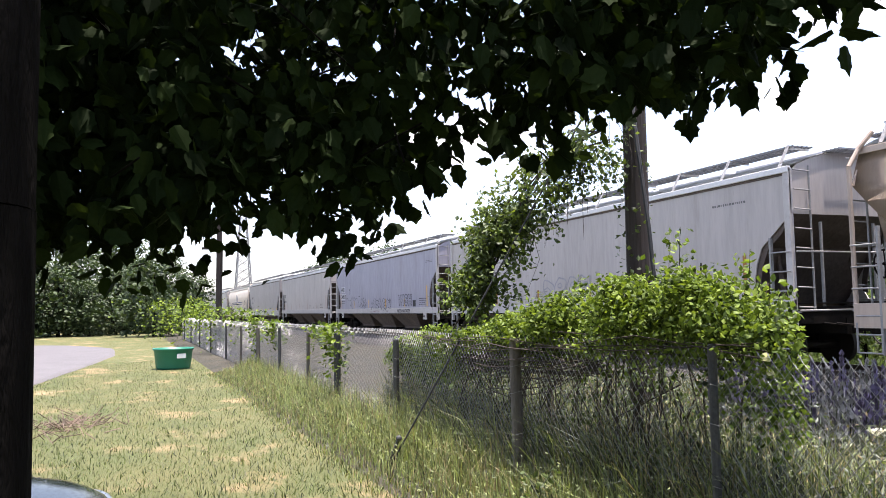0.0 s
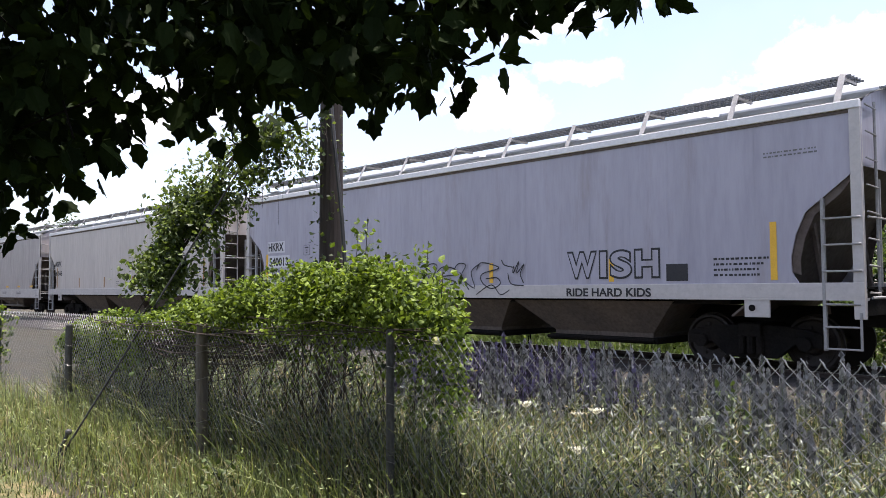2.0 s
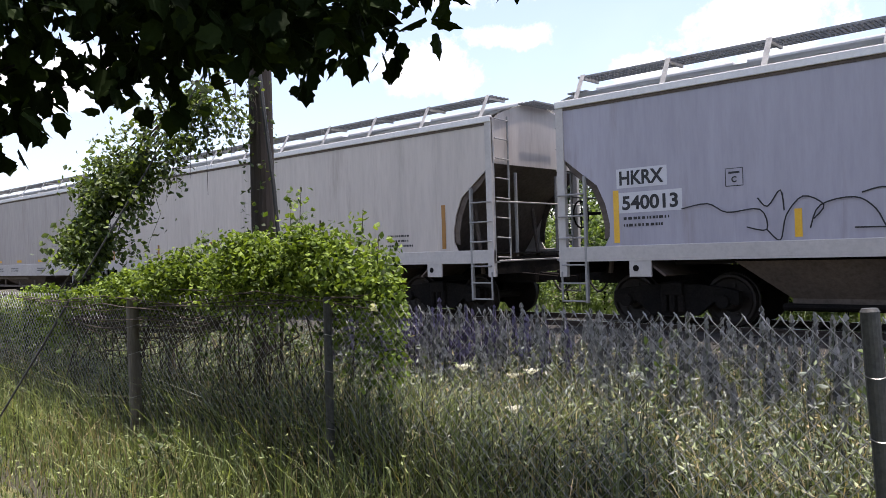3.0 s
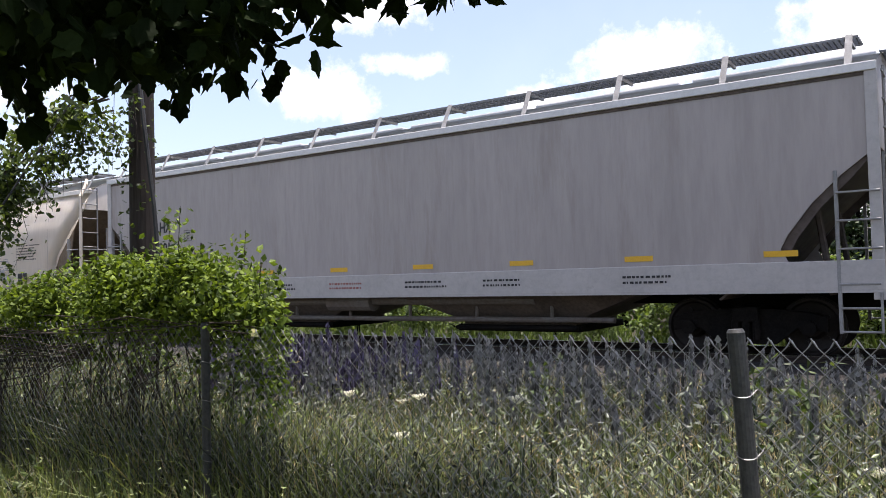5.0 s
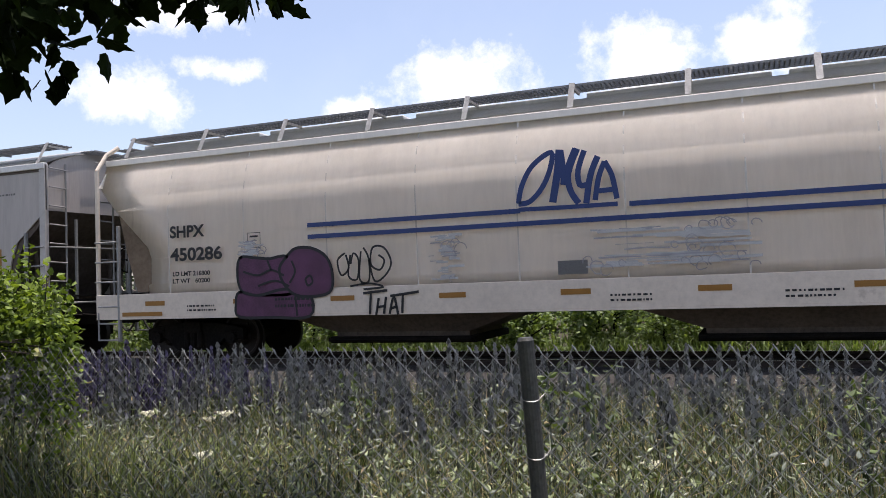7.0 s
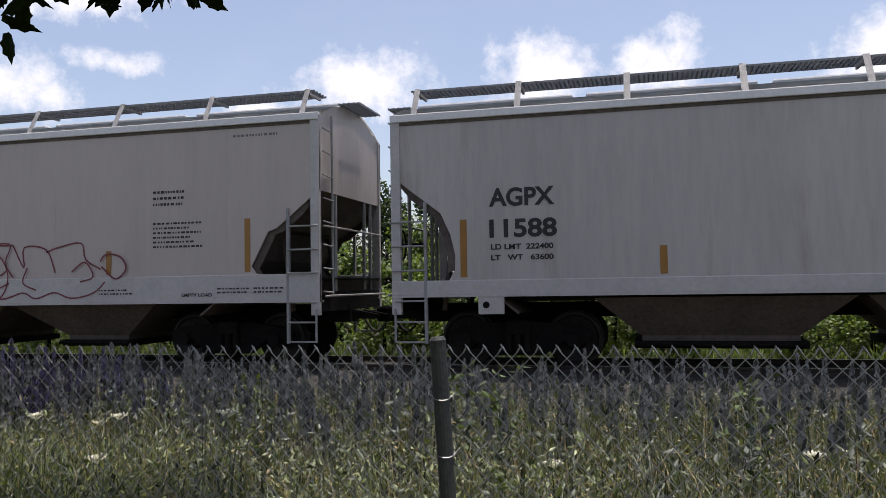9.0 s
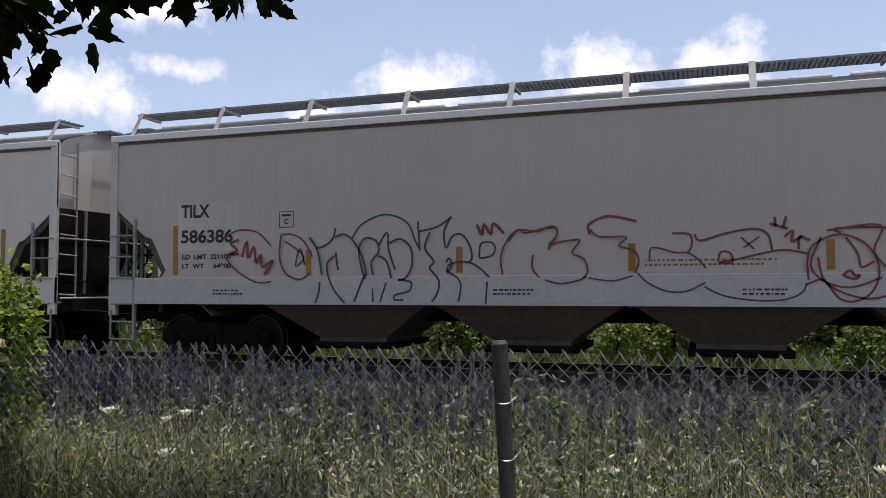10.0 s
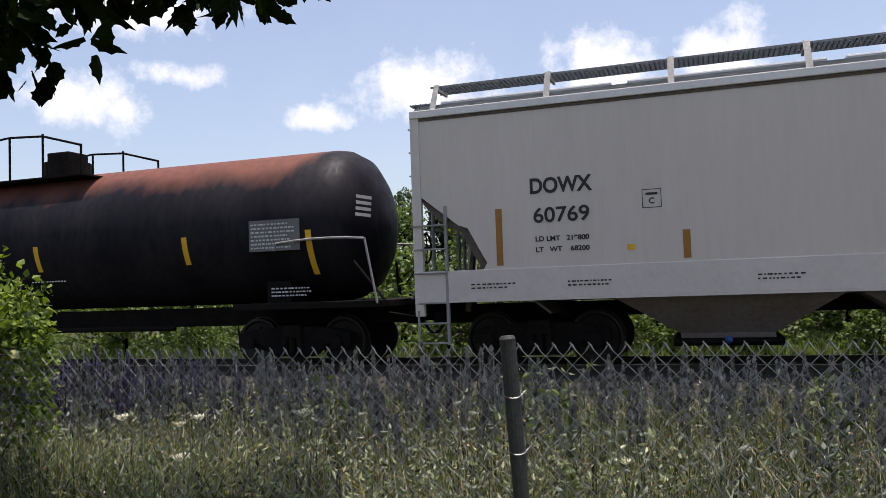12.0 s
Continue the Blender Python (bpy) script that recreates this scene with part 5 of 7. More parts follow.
    bmesh.ops.create_cone(bm, cap_ends=False, segments=14, radius1=0.005, radius2=0.018, depth=0.045, matrix=pose(-2.96, 2.99, 1.15, 75, -10, 20))
    part("white_flower", bm, M["petal"], vine, "white trumpet flower")
    # climbing vine along the guy wire and over to the pole
    path = [Vector(p) for p in ((-7.15, 3.1, 1.2), (-7.2, 3.3, 1.7), (-7.16, 3.45, 2.1), (-7.02, 3.65, 2.5), (-6.85, 3.9, 2.9), (-6.6, 4.1, 3.1), (-6.35, 4.3, 3.2))]
    climb = empty("climbing_vine", pose(0, 0, 0), "ragged vine climbing the guy wire to the pole", "vine")
    bm = bmesh.new()
    for k in range(7):
        tube_path(bm, [p + Vector((rng.gauss(0, 0.05), rng.gauss(0, 0.05), rng.gauss(0, 0.05))) for p in path], 0.009, 5)
    for k in range(26):
        p = path[rng.randrange(3, 7)] + Vector((rng.uniform(0, 0.4), rng.uniform(-0.1, 0.1), rng.uniform(-0.25, 0.1)))
        l = rng.uniform(0.25, 0.75)
        tube_path(bm, [p, p + Vector((rng.gauss(0.05, 0.06), 0, -l * 0.5)), p + Vector((rng.gauss(0.05, 0.1), rng.gauss(0, 0.05), -l))], 0.0035, 4, 0.5)
    part("stem", bm, M["stem"], climb)
    pts = []
    while len(pts) < 11000:
        i = rng.randrange(len(path) - 1) if rng.random() < 0.5 else rng.randrange(3)
        p = path[i].lerp(path[i + 1], rng.random())
        wide = (0.2, 0.22, 0.19, 0.14, 0.13, 0.12)[i]
        q = p + Vector((rng.gauss(0, wide), rng.gauss(0, 0.12), rng.gauss(-0.02, wide)))
        if i >= 3 and rng.random() < 0.55:
            q = p + Vector((rng.uniform(-0.15, 0.5), rng.gauss(0, 0.12), -abs(rng.gauss(0.05, 0.24))))
        if noise.noise(q * 3.2) > -0.08:
            pts.append(q)
    V, F = leaf_cloud(pts[:8600], 0.058, rng, 0.5, droop=-0.6)
    tagged(put("leaf_mass", mesh_from("leaf_mass", V, F, M["vine_dark"]), climb), kind="stuff")
    V, F = leaf_cloud(pts[8600:], 0.05, rng, 0.5, droop=-0.4)
    tagged(put("young_leaves", mesh_from("young_leaves", V, F, M["vine"]), climb), kind="stuff")
    # leaves that hug the pole, and clumps on the far posts
    V, F = leaf_cloud([Vector((-6.2 + 0.19 * math.cos(a), 4.55 + 0.19 * math.sin(a), rng.uniform(1.6, 3.3))) for a in [rng.uniform(2.5, 6.6) for _ in range(150)]], 0.055, rng, 0.5)
    put("pole_leaves", mesh_from("pole_leaves", V, F, M["vine_dark"]), climb)
    for x, y, w, z0, z1 in ((-11.55, 2.85, 0.35, 0.5, 1.3), (-13.3, 3.1, 0.3, 0.9, 1.25), (-17.3, 3.0, 0.4, 0.8, 1.3), (-19.6, 2.9, 0.3, 0.5, 1.35), (-24, 3.3, 0.9, 0.5, 1.6), (-30, 3.0, 1.6, 0.3, 1.7), (-38, 2.8, 2.4, 0.2, 2.0), (-45, 2.5, 3.0, 0.0, 2.3)):
        cl = empty("vine_clump", pose(x, y, 0), "clump of green vine hanging on a fence post", "vine", "vine clumps along the far fence")
        pts = [Vector((rng.gauss(0, w * 0.5), rng.gauss(0, w * 0.35), z1 - abs(rng.gauss(0, (z1 - z0) * 0.5)))) for _ in range(int(240 + 160 * w))]
        V, F = leaf_cloud(pts, 0.07 + 0.03 * w, rng, 0.55)
        tagged(put("leaf_mass", mesh_from("leaf_mass", V, F, M["vine"]), cl), kind="stuff")


# ---- shade tree over the lawn ----
EYE = Vector((0.2, 0.0, 1.5))
UNDER = [(22, 30), (25, 24), (28, 21.8), (33, 21.0), (38, 20.6), (41, 20.0), (43.5, 18.6), (45, 15.8), (46, 14.6), (48, 14.8), (51, 13.4), (53, 12.4), (56, 12.2), (58, 12.6), (60, 12.0), (63, 10.2), (66, 10.2), (69, 9.4), (72, 7.0), (74, 4.8), (80, 4.4), (85, 4.2), (90, 3.4), (96, 2.8), (100, 3.0), (130, 2), (170, 3), (200, 12)]


def under(az):
    """Height angle of the crown's ragged lower edge round the lawn."""
    return float(np.interp(az, [p[0] for p in UNDER], [p[1] for p in UNDER]))


def make_shade_tree():
    rng = random.Random(77)
    tree = empty("maple_tree", pose(-1.5, -0.30, 0), "dark broad-leaved maple with low drooping branches", "tree")
    base = Vector((-1.5, -0.30, 0))
    bm = bmesh.new()
    tube_path(bm, [(0, 0, -0.2), (0.0, 0.0, 0.1), (0.01, 0, 0.8), (0.0, 0.01, 1.7), (-0.04, 0.02, 2.6), (-0.02, 0, 4.2), (0, 0, 5.6)], 0.15, 18, 0.55)
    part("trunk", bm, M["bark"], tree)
    limbs = []
    for k in range(60):
        a = radians(rng.uniform(70, 300))
        l = rng.uniform(1.8, 3.2)
        z = rng.uniform(2.3, 4.8)
        p0 = Vector((0, 0, z))
        pts = [p0 + Vector((math.cos(a), math.sin(a), 0)) * l * f + Vector((0, 0, 0.9 * f - 1.15 * f * f * (1.1 if z < 3.2 else 0.6))) for f in np.linspace(0, 1, 7)]
        hidden = True
        for p in pts:
            d = p + base - EYE
            az = math.degrees(math.atan2(-d.x, d.y)) % 360
            hidden &= math.degrees(math.atan2(d.z, math.hypot(d.x, d.y))) > (under(az) if az <= 200 else 20) + (5 if az > 72 else 16)
        if not hidden:
            continue
        bm = bmesh.new()
        tube_path(bm, pts, 0.055, 8, 0.2)
        part("limb", bm, M["bark"], tree)
        limbs.append(pts)
    pts = []
    tries = 0
    while len(pts) < 25000 and tries < 600000:
        tries += 1
        az = (rng.uniform(20, 130) if rng.random() < 0.7 else rng.uniform(72, 108)) if rng.random() < 0.85 else rng.uniform(130, 330)
        inview = az < 130
        edge = under(az) if az <= 200 else 20
        dist = (rng.uniform(2.7, 5.0) if az > 72 else rng.uniform(2.6, 4.0)) if inview else rng.uniform(2.0, 5.5)
        if az < 48:
            dist = rng.uniform(2.6, 4.2)
        el = edge + 0.9 + abs(rng.gauss(0, 13 if az > 44 else 9)) + 1.5 * noise.noise(Vector((az * 0.25, dist * 1.5, 0))) + 1.0
        if el > 62:
            continue
        a, e = radians(az), radians(el)
        p = EYE + Vector((-math.sin(a), math.cos(a), math.tan(e))) * dist
        if p.z > 6.2 or p.z < 1.35:
            continue
        dens = noise.noise(Vector((p.x * 1.5, p.y * 1.5, p.z * 1.5)))
        dense = min(1, max(0, (az - 50) / 12)) * (1 - 0.6 * min(1, max(0, (az - 66) / 6)) * min(1, max(0, (88 - az) / 6)))
        depth = (el - edge) / (7.5 + 1.5 * dense)
        if rng.random() > 0.45 - 0.2 * dense + depth or dens < 0.06 - 0.14 * dense - (0.32 + 0.7 * dense) * depth:
            continue
        if 62 < az < 88 and el < edge + 15 and noise.noise(p * 3.1) < -0.11:
            continue
        pts.append(p - base)
    crown = len(pts) + 8000
    while len(pts) < crown:                       # upper crown that shades the rest
        p = Vector((rng.gauss(-2.8, 2.0), rng.gauss(-0.5, 1.5), rng.uniform(3.2, 6.8)))
        d = p - EYE
        az = math.degrees(math.atan2(-d.x, d.y)) % 360
        el = math.degrees(math.atan2(d.z, math.hypot(d.x, d.y)))
        if el < (under(az) if az <= 200 else 25) + (13 if az < 66 else 15 if az < 86 else 5) or ((p.x + 2.6) / 4.4) ** 2 + ((p.y + 0.5) / 2.9) ** 2 + ((p.z - 4.2) / 2.7) ** 2 > 1:
            continue
        pts.append(p - base)
    for k in range(70):                           # thin fringe on the outermost branches
        az = rng.uniform(25, 45)
        el = under(az) + rng.gauss(0.6, 1.2)
        dist = rng.uniform(2.6, 3.6)
        a = radians(az)
        c = EYE + Vector((-math.sin(a), math.cos(a), math.tan(radians(el)))) * dist
        for q in range(rng.randint(6, 13)):
            pts.append(c + Vector((rng.gauss(0, 0.10), rng.gauss(0, 0.10), abs(rng.gauss(0.08, 0.09)))) - base)
    for az, el, n in ((45.1, 12.2, 16), (46.4, 14.2, 10), (47.6, 13.2, 14), (50.8, 12.8, 18), (53.2, 14.8, 12), (57.0, 16.0, 10), (60.8, 10.4, 18), (62.2, 8.8, 16), (64.2, 9.9, 12), (67.9, 8.7, 14), (69.6, 7.4, 14), (41.8, 17.6, 9)):
        for q in range(n):                        # single branchlets that hang lowest
            f = q / n
            a = radians(az + rng.gauss(0, 0.5 + 0.5 * f))
            pts.append(EYE + Vector((-math.sin(a), math.cos(a), math.tan(radians(el + 1.6 + 5.5 * f)))) * (3.3 + rng.gauss(0, 0.07)) - base)
    for k in range(40):                           # loose sprays that hang below the crown
        az = rng.uniform(44, 98)
        el = under(az) - rng.uniform(-0.6, 0.9 if az < 72 else 3.0)
        dist = rng.uniform(2.8, 4.6)
        a = radians(az)
        low = EYE + Vector((-math.sin(a), math.cos(a), math.tan(radians(el)))) * dist
        for q in range(rng.randint(5, 11)):
            pts.append(low + Vector((rng.gauss(0, 0.07), rng.gauss(0, 0.07), abs(rng.gauss(0.12, 0.16)))) - base)
    near = [p for p in pts if (p + base).x > -1.75 and (p + base).y > 0.9]
    near = sorted(near, key=lambda p: p.z)[:220]
    chosen = {id(p) for p in near}
    rest = [p for p in pts if id(p) not in chosen]
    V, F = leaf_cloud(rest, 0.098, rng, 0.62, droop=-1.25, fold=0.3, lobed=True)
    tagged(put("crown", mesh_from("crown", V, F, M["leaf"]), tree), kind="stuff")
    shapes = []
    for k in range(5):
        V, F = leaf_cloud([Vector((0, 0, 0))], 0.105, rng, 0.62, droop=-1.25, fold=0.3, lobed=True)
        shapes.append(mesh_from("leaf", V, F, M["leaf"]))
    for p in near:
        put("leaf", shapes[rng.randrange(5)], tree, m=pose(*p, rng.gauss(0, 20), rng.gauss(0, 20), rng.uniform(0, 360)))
    bm = bmesh.new()                              # twigs between the leaves
    for k in range(420):
        p = rest[rng.randrange(len(rest))]
        d = p + base - EYE
        if math.degrees(math.atan2(-d.x, d.y)) % 360 < 64:
            continue
        q = p + Vector((rng.gauss(0, 0.16), rng.gauss(0, 0.16), abs(rng.gauss(0.1, 0.1))))
        rod(bm, p, q, 0.004, seg=4)
    tagged(part("twig", bm, M["bark"], tree), kind="stuff")


# ---- bushes and trees beyond the track ----


def tree_mesh(seed, height, radius, leaf, n, key, low=0.15, conifer=False):
    rng = random.Random(seed)
    bm = bmesh.new()
    tube_path(bm, [(0, 0, -0.3), (rng.gauss(0, 0.05), 0, height * 0.35), (rng.gauss(0, 0.1), 0, height * 0.85)], 0.03 * height ** 0.8 + 0.02, 8, 0.3)
    pts = []
    for k in range(9):
        a = k * 2.4 + rng.uniform(-0.3, 0.3)
        z0 = height * rng.uniform(0.25, 0.7)
        e = Vector((math.cos(a) * radius * 0.75, math.sin(a) * radius * 0.75, z0 + height * 0.2))
        rod(bm, (0, 0, z0), e, 0.012 * height ** 0.7, 0.004, 5)
    trunk = bpy.data.meshes.new("trunk")
    bm.to_mesh(trunk)
    bm.free()
    trunk.materials.append(M["bark"])
    blobs = []
    for k in range(26):
        f = rng.random()
        z = height * (low + (0.92 - low) * f)
        rr = radius * (1.05 - f if conifer else math.sqrt(max(0.05, 1 - (2 * f - 0.85) ** 2 / 1.4)))
        a = rng.uniform(0, math.tau)
        r = rr * math.sqrt(rng.random()) * 0.8
        blobs.append((Vector((r * math.cos(a), r * math.sin(a), z)), radius * rng.uniform(0.22, 0.42)))
    while len(pts) < n:
        c, r = blobs[rng.randrange(26)]
        d = Vector((rng.gauss(0, 1), rng.gauss(0, 1), rng.gauss(0, 0.8)))
        d = d.normalized() * r * rng.uniform(0.7, 1.05)
        p = c + d
        if p.z > 0.05:
            pts.append(p)
    V, F = leaf_cloud(pts, leaf, rng, 0.6, droop=-0.2)
    return trunk, mesh_from("crown", V, F, M[key])


def plant_all():
    rng = random.Random(9)
    kinds = {
        "bush": [tree_mesh(s, 2.0, 1.25, 0.13, 2300, "bush", 0.02) for s in (1, 2, 3)],
        "small": [tree_mesh(s, 5.2, 2.1, 0.17, 3600, "bush", 0.08) for s in (4, 5)],
        "tree": [tree_mesh(s, 9.5, 3.6, 0.30, 4200, "wood_far", 0.1) for s in (6, 7, 8)],
        "hedge": [tree_mesh(s, 3.4, 1.9, 0.17, 3200, "wood_far", 0.02) for s in (21, 22)],
        "dark": [tree_mesh(s, 6.0, 1.9, 0.18, 3400, "wood_far", 0.04, True) for s in (12, 13)],
    }
    labels = {"hedge": ("dark green shrub at the wood's edge", "bush", "shrubs at the wood's edge"), "bush": ("leafy green bush beside the railway", "bush", "bushes beyond the track"), "small": ("bright green young tree beyond the track", "tree", "young trees beyond the track"),
              "tree": ("tall dark green tree in the distance", "tree", "distant trees"), "dark": ("dense dark evergreen beyond the track", "tree", "evergreens beyond the track")}

    def plant(kind, x, y, s=1.0):
        trunk, crown = kinds[kind][rng.randrange(len(kinds[kind]))]
        name = "bush" if kind in ("bush", "hedge") else "tree"
        e = empty(name, pose(x, y, ground_z(x, y) if abs(y) < 200 else 0, 0, 0, rng.uniform(0, 360)), *labels[kind])
        e.scale = (s, s, s * rng.uniform(0.9, 1.1))
        put("trunk", trunk, e)
        put("crown", crown, e)
    x = -46.0
    while x < 16:
        plant("bush", x, rng.uniform(17.8, 19.8), rng.uniform(0.55, 0.95))
        x += rng.uniform(1.1, 2.2)
    x = -52.0
    while x < 24:
        plant("bush", x, rng.uniform(20.5, 24), rng.uniform(0.9, 1.5))
        x += rng.uniform(1.6, 2.8)
    for x, y, s in ((4.6, 24, 0.95), (2.6, 26, 0.8), (6.6, 26, 1.0), (-0.8, 25, 0.72), (-4.0, 26, 0.8), (-7.5, 26, 0.78), (9, 25, 1.0), (-11, 27, 0.85), (-15, 27, 0.9), (-19, 27, 0.8), (13, 26, 1.0)):
        plant("small", x, y, s)
    for x, y, s in ((3.2, 31, 0.95), (0.4, 33, 0.85), (-2.6, 24.5, 0.85), (-5.2, 27.5, 0.9), (6.0, 34, 1.0), (1.4, 25.5, 0.7), (9.5, 33, 1.0), (-9, 29, 0.85), (-13, 30, 0.9), (-24, 30, 0.9), (-30, 30, 0.95)):
        plant("dark", x, y, s)
    x = -48.0
    while x < 20:                                 # unbroken row of evergreens behind the bushes
        plant("dark", x, rng.uniform(29, 32), rng.uniform(0.85, 1.05))
        x += rng.uniform(1.7, 2.6)
    # far woods along both sides of the line
    for x, y, s in ((-95, 30, 0.95), (-103, 33, 1.05), (-110, 28, 1.0), (-120, 33, 1.1), (-88, 36, 0.85), (-130, 29, 1.0), (-140, 34, 1.1), (-76, 34, 0.7)):
        plant("tree", x, y, s)
    for x, y, s in ((-64, -4, 0.8), (-68, -9, 0.95), (-70, 0, 0.8), (-60, -12, 0.9), (-74, -5, 1.0), (-66, -16, 1.0), (-80, 3, 0.85), (-58, -18, 0.9), (-86, -1, 0.9), (-54, -24, 0.95), (-62, -22, 1.1)):
        plant("tree", x, y, s)
    for x, y in ((-60, -2.5), (-62, -6), (-64, 0.5), (-58, -9), (-57, -13), (-68, 2.6), (-61, -4.5), (-59, -7), (-63, -1), (-72, 4.5), (-55, 1.6), (-66, 4.8)):
        plant("hedge", x, y, rng.uniform(1.0, 1.6))


def make_far_fixtures():
    for x, y, hgt, lean in ((6.1, 30, 8.2, 0), (-34, 3.5, 6.6, 3.5), (-75, 1.9, 7.5, 0), (-110, 6.0, 7.5, 0)):
        p = empty("utility_pole", pose(x, y, 0, 0, lean, 0), "grey wooden utility pole with short crossarm", "utility pole", "poles along the line")
        bm = bmesh.new()
        rod(bm, (0, 0, -0.3), (0, 0, hgt), 0.14, 0.1, 12)
        part("shaft", bm, M["pole"], p)
        bm = bmesh.new()
        box(bm, -0.06, 0.06, -0.7, 0.7, hgt * 0.62, hgt * 0.62 + 0.1)
        rod(bm, (0.12, 0.1, hgt * 0.45), (0.12, 0.1, hgt * 0.66), 0.03)
        part("crossarm", bm, M["pole"], p)
    tower = empty("lattice_tower", pose(-191, 25.3, 0), "grey steel lattice tower far beyond the trees", "tower")
    bm = bmesh.new()
    for sx in (-1, 1):
        for sy in (-1, 1):
            rod(bm, (sx * 2.2, sy * 2.2, 0), (sx * 0.7, sy * 0.7, 24), 0.14, seg=5)
    part("leg_frame", bm, M["grate"], tower)
    bm = bmesh.new()
    for k in range(12):
        z0, z1 = k * 2.0, k * 2.0 + 2
        a, b = 2.2 - 1.5 * z0 / 24, 2.2 - 1.5 * z1 / 24
        for s in (-1, 1):
            rod(bm, (s * a, -a, z0), (s * b, b, z1), 0.07, seg=4)
            rod(bm, (s * a, a, z0), (s * b, -b, z1), 0.07, seg=4)
            rod(bm, (-a, s * a, z0), (b, s * b, z1), 0.07, seg=4)
            rod(bm, (a, s * a, z0), (-b, s * b, z1), 0.07, seg=4)
    part("bracing", bm, M["grate"], tower)
    tub = empty("green_tub", pose(-22.6, 1.15, 0), "green plastic tub with a white rim on the lawn", "tub")
    bm = bmesh.new()
    V = []
    for z, r in ((0.0, 0.42), (0.06, 0.45), (0.5, 0.5), (0.52, 0.54), (0.56, 0.54), (0.56, 0.48), (0.08, 0.42)):
        V.append([bm.verts.new((r * math.cos(k * math.tau / 28), r * math.sin(k * math.tau / 28), z)) for k in range(28)])
    for a, b in zip(V, V[1:]):
        for k in range(28):
            bm.faces.new((a[k], a[(k + 1) % 28], b[(k + 1) % 28], b[k]))
    bm.faces.new(V[-1])
    bm.faces.new(V[0][::-1])
    bmesh.ops.recalc_face_normals(bm, faces=bm.faces)
    part("body", bm, M["bin"], tub, smooth=True)
    bm = bmesh.new()
    plate(bm, -0.12, 0.12, 0.3, 0.42, -0.52)
    o = part("label_plate", bm, M["white"], tub)
    o.matrix_basis = pose(0, 0, 0, 0, 0, 110)


def make_parked_car():
    car = empty("parked_car", pose(-3.1, -2.2, 0.05, 0, 0, 90), "glossy black sedan parked under the tree", "car")
    # body section by section along its length: x, half width, sill, belt, roof
    secs = [(2.16, 0.55, 0.42, 0.62), (2.10, 0.70, 0.34, 0.70), (1.95, 0.82, 0.28, 0.76), (1.6, 0.88, 0.25, 0.82), (1.0, 0.9, 0.22, 0.90), (0.6, 0.9, 0.2, 0.95), (-0.8, 0.9, 0.2, 0.98), (-1.7, 0.88, 0.25, 0.98), (-2.1, 0.82, 0.32, 0.92), (-2.25, 0.7, 0.42, 0.8)]
    bm = bmesh.new()
    rings = []
    for x, w, lo, hi in secs:
        sect = []
        for k in range(16):
            a = k * math.tau / 16
            c, s = math.cos(a), math.sin(a)
            c = math.copysign(abs(c) ** 0.45, c)
            s = math.copysign(abs(s) ** 0.6, s)
            sect.append(bm.verts.new((x, w * c, (lo + hi) / 2 + (hi - lo) / 2 * s)))
        rings.append(sect)
    for a, b in zip(rings, rings[1:]):
        for k in range(16):
            bm.faces.new((a[k], a[(k + 1) % 16], b[(k + 1) % 16], b[k]))
    bm.faces.new(rings[0])
    bm.faces.new(rings[-1][::-1])
    bmesh.ops.recalc_face_normals(bm, faces=bm.faces)
    bmesh.ops.subdivide_edges(bm, edges=bm.edges, cuts=1, use_grid_fill=True, smooth=0.4)
    part("body", bm, M["car_paint"], car, smooth=True)
    bm = bmesh.new()
    prism(bm, [(0.75, 0.93), (0.05, 1.38), (-0.9, 1.42), (-1.7, 0.97)], -0.74, 0.74)
    bmesh.ops.bevel(bm, geom=list(bm.edges), offset=0.06, segments=3, affect="EDGES")
    cab = part("cabin_glass", bm, M["glass_dark"], car, smooth=True)
    bm = bmesh.new()
    box(bm, -0.95, 0.02, -0.66, 0.66, 1.405, 1.435, 0.02)
    part("roof", bm, M["car_paint"], cab)
    for x in (1.35, -1.35):
        for s in (-1, 1):
            bm = bmesh.new()
            rod(bm, (0, -0.1, 0), (0, 0.1, 0), 0.32, seg=24)
            w = part("wheel", bm, M["rubber"], car)
            w.matrix_basis = pose(x, s * 0.82, 0.32)
            bm = bmesh.new()
            rod(bm, (0, s * 0.09, 0), (0, s * 0.112, 0), 0.2, seg=16)
            part("rim", bm, M["alloy"], w)
    for s in (-1, 1):
        bm = bmesh.new()
        bmesh.ops.create_icosphere(bm, subdivisions=3, radius=1, matrix=Matrix.Translation((2.0, s * 0.62, 0.62)) @ Matrix.Diagonal((0.14, 0.15, 0.07, 1)))
        part("headlight", bm, M["alloy"], car, smooth=True)


# ---- the train ----


def closed_loop(cx, cz, w, h, rng, n=22, lump=0.22):
    ph = [rng.uniform(0, math.tau) for _ in range(3)]
    pts = []
    for k in range(n + 1):
        a = k * math.tau / n
        r = 1 + lump * (0.6 * math.sin(2 * a + ph[0]) + 0.4 * math.sin(3 * a + ph[1]) + 0.2 * math.sin(5 * a + ph[2]))
        pts.append((cx + w / 2 * r * math.cos(a), cz + h / 2 * r * math.sin(a)))
    return pts


def scrawl(car, x, z, w, h, letters, seed, key, width=0.035, y=-SIDE - 0.009):
    """A tag of loose bubble letters in one spray colour."""
    rng = random.Random(seed)
    bm = bmesh.new()
    step = w / letters
    for k in range(letters):
        cx = x + step * (k + 0.5)
        n = rng.randint(6, 9)
        ring = []
        for q in range(n):                        # uneven corners round the letter's cell
            a = q * math.tau / n + rng.uniform(-0.25, 0.25)
            r = rng.uniform(0.5, 1.15)
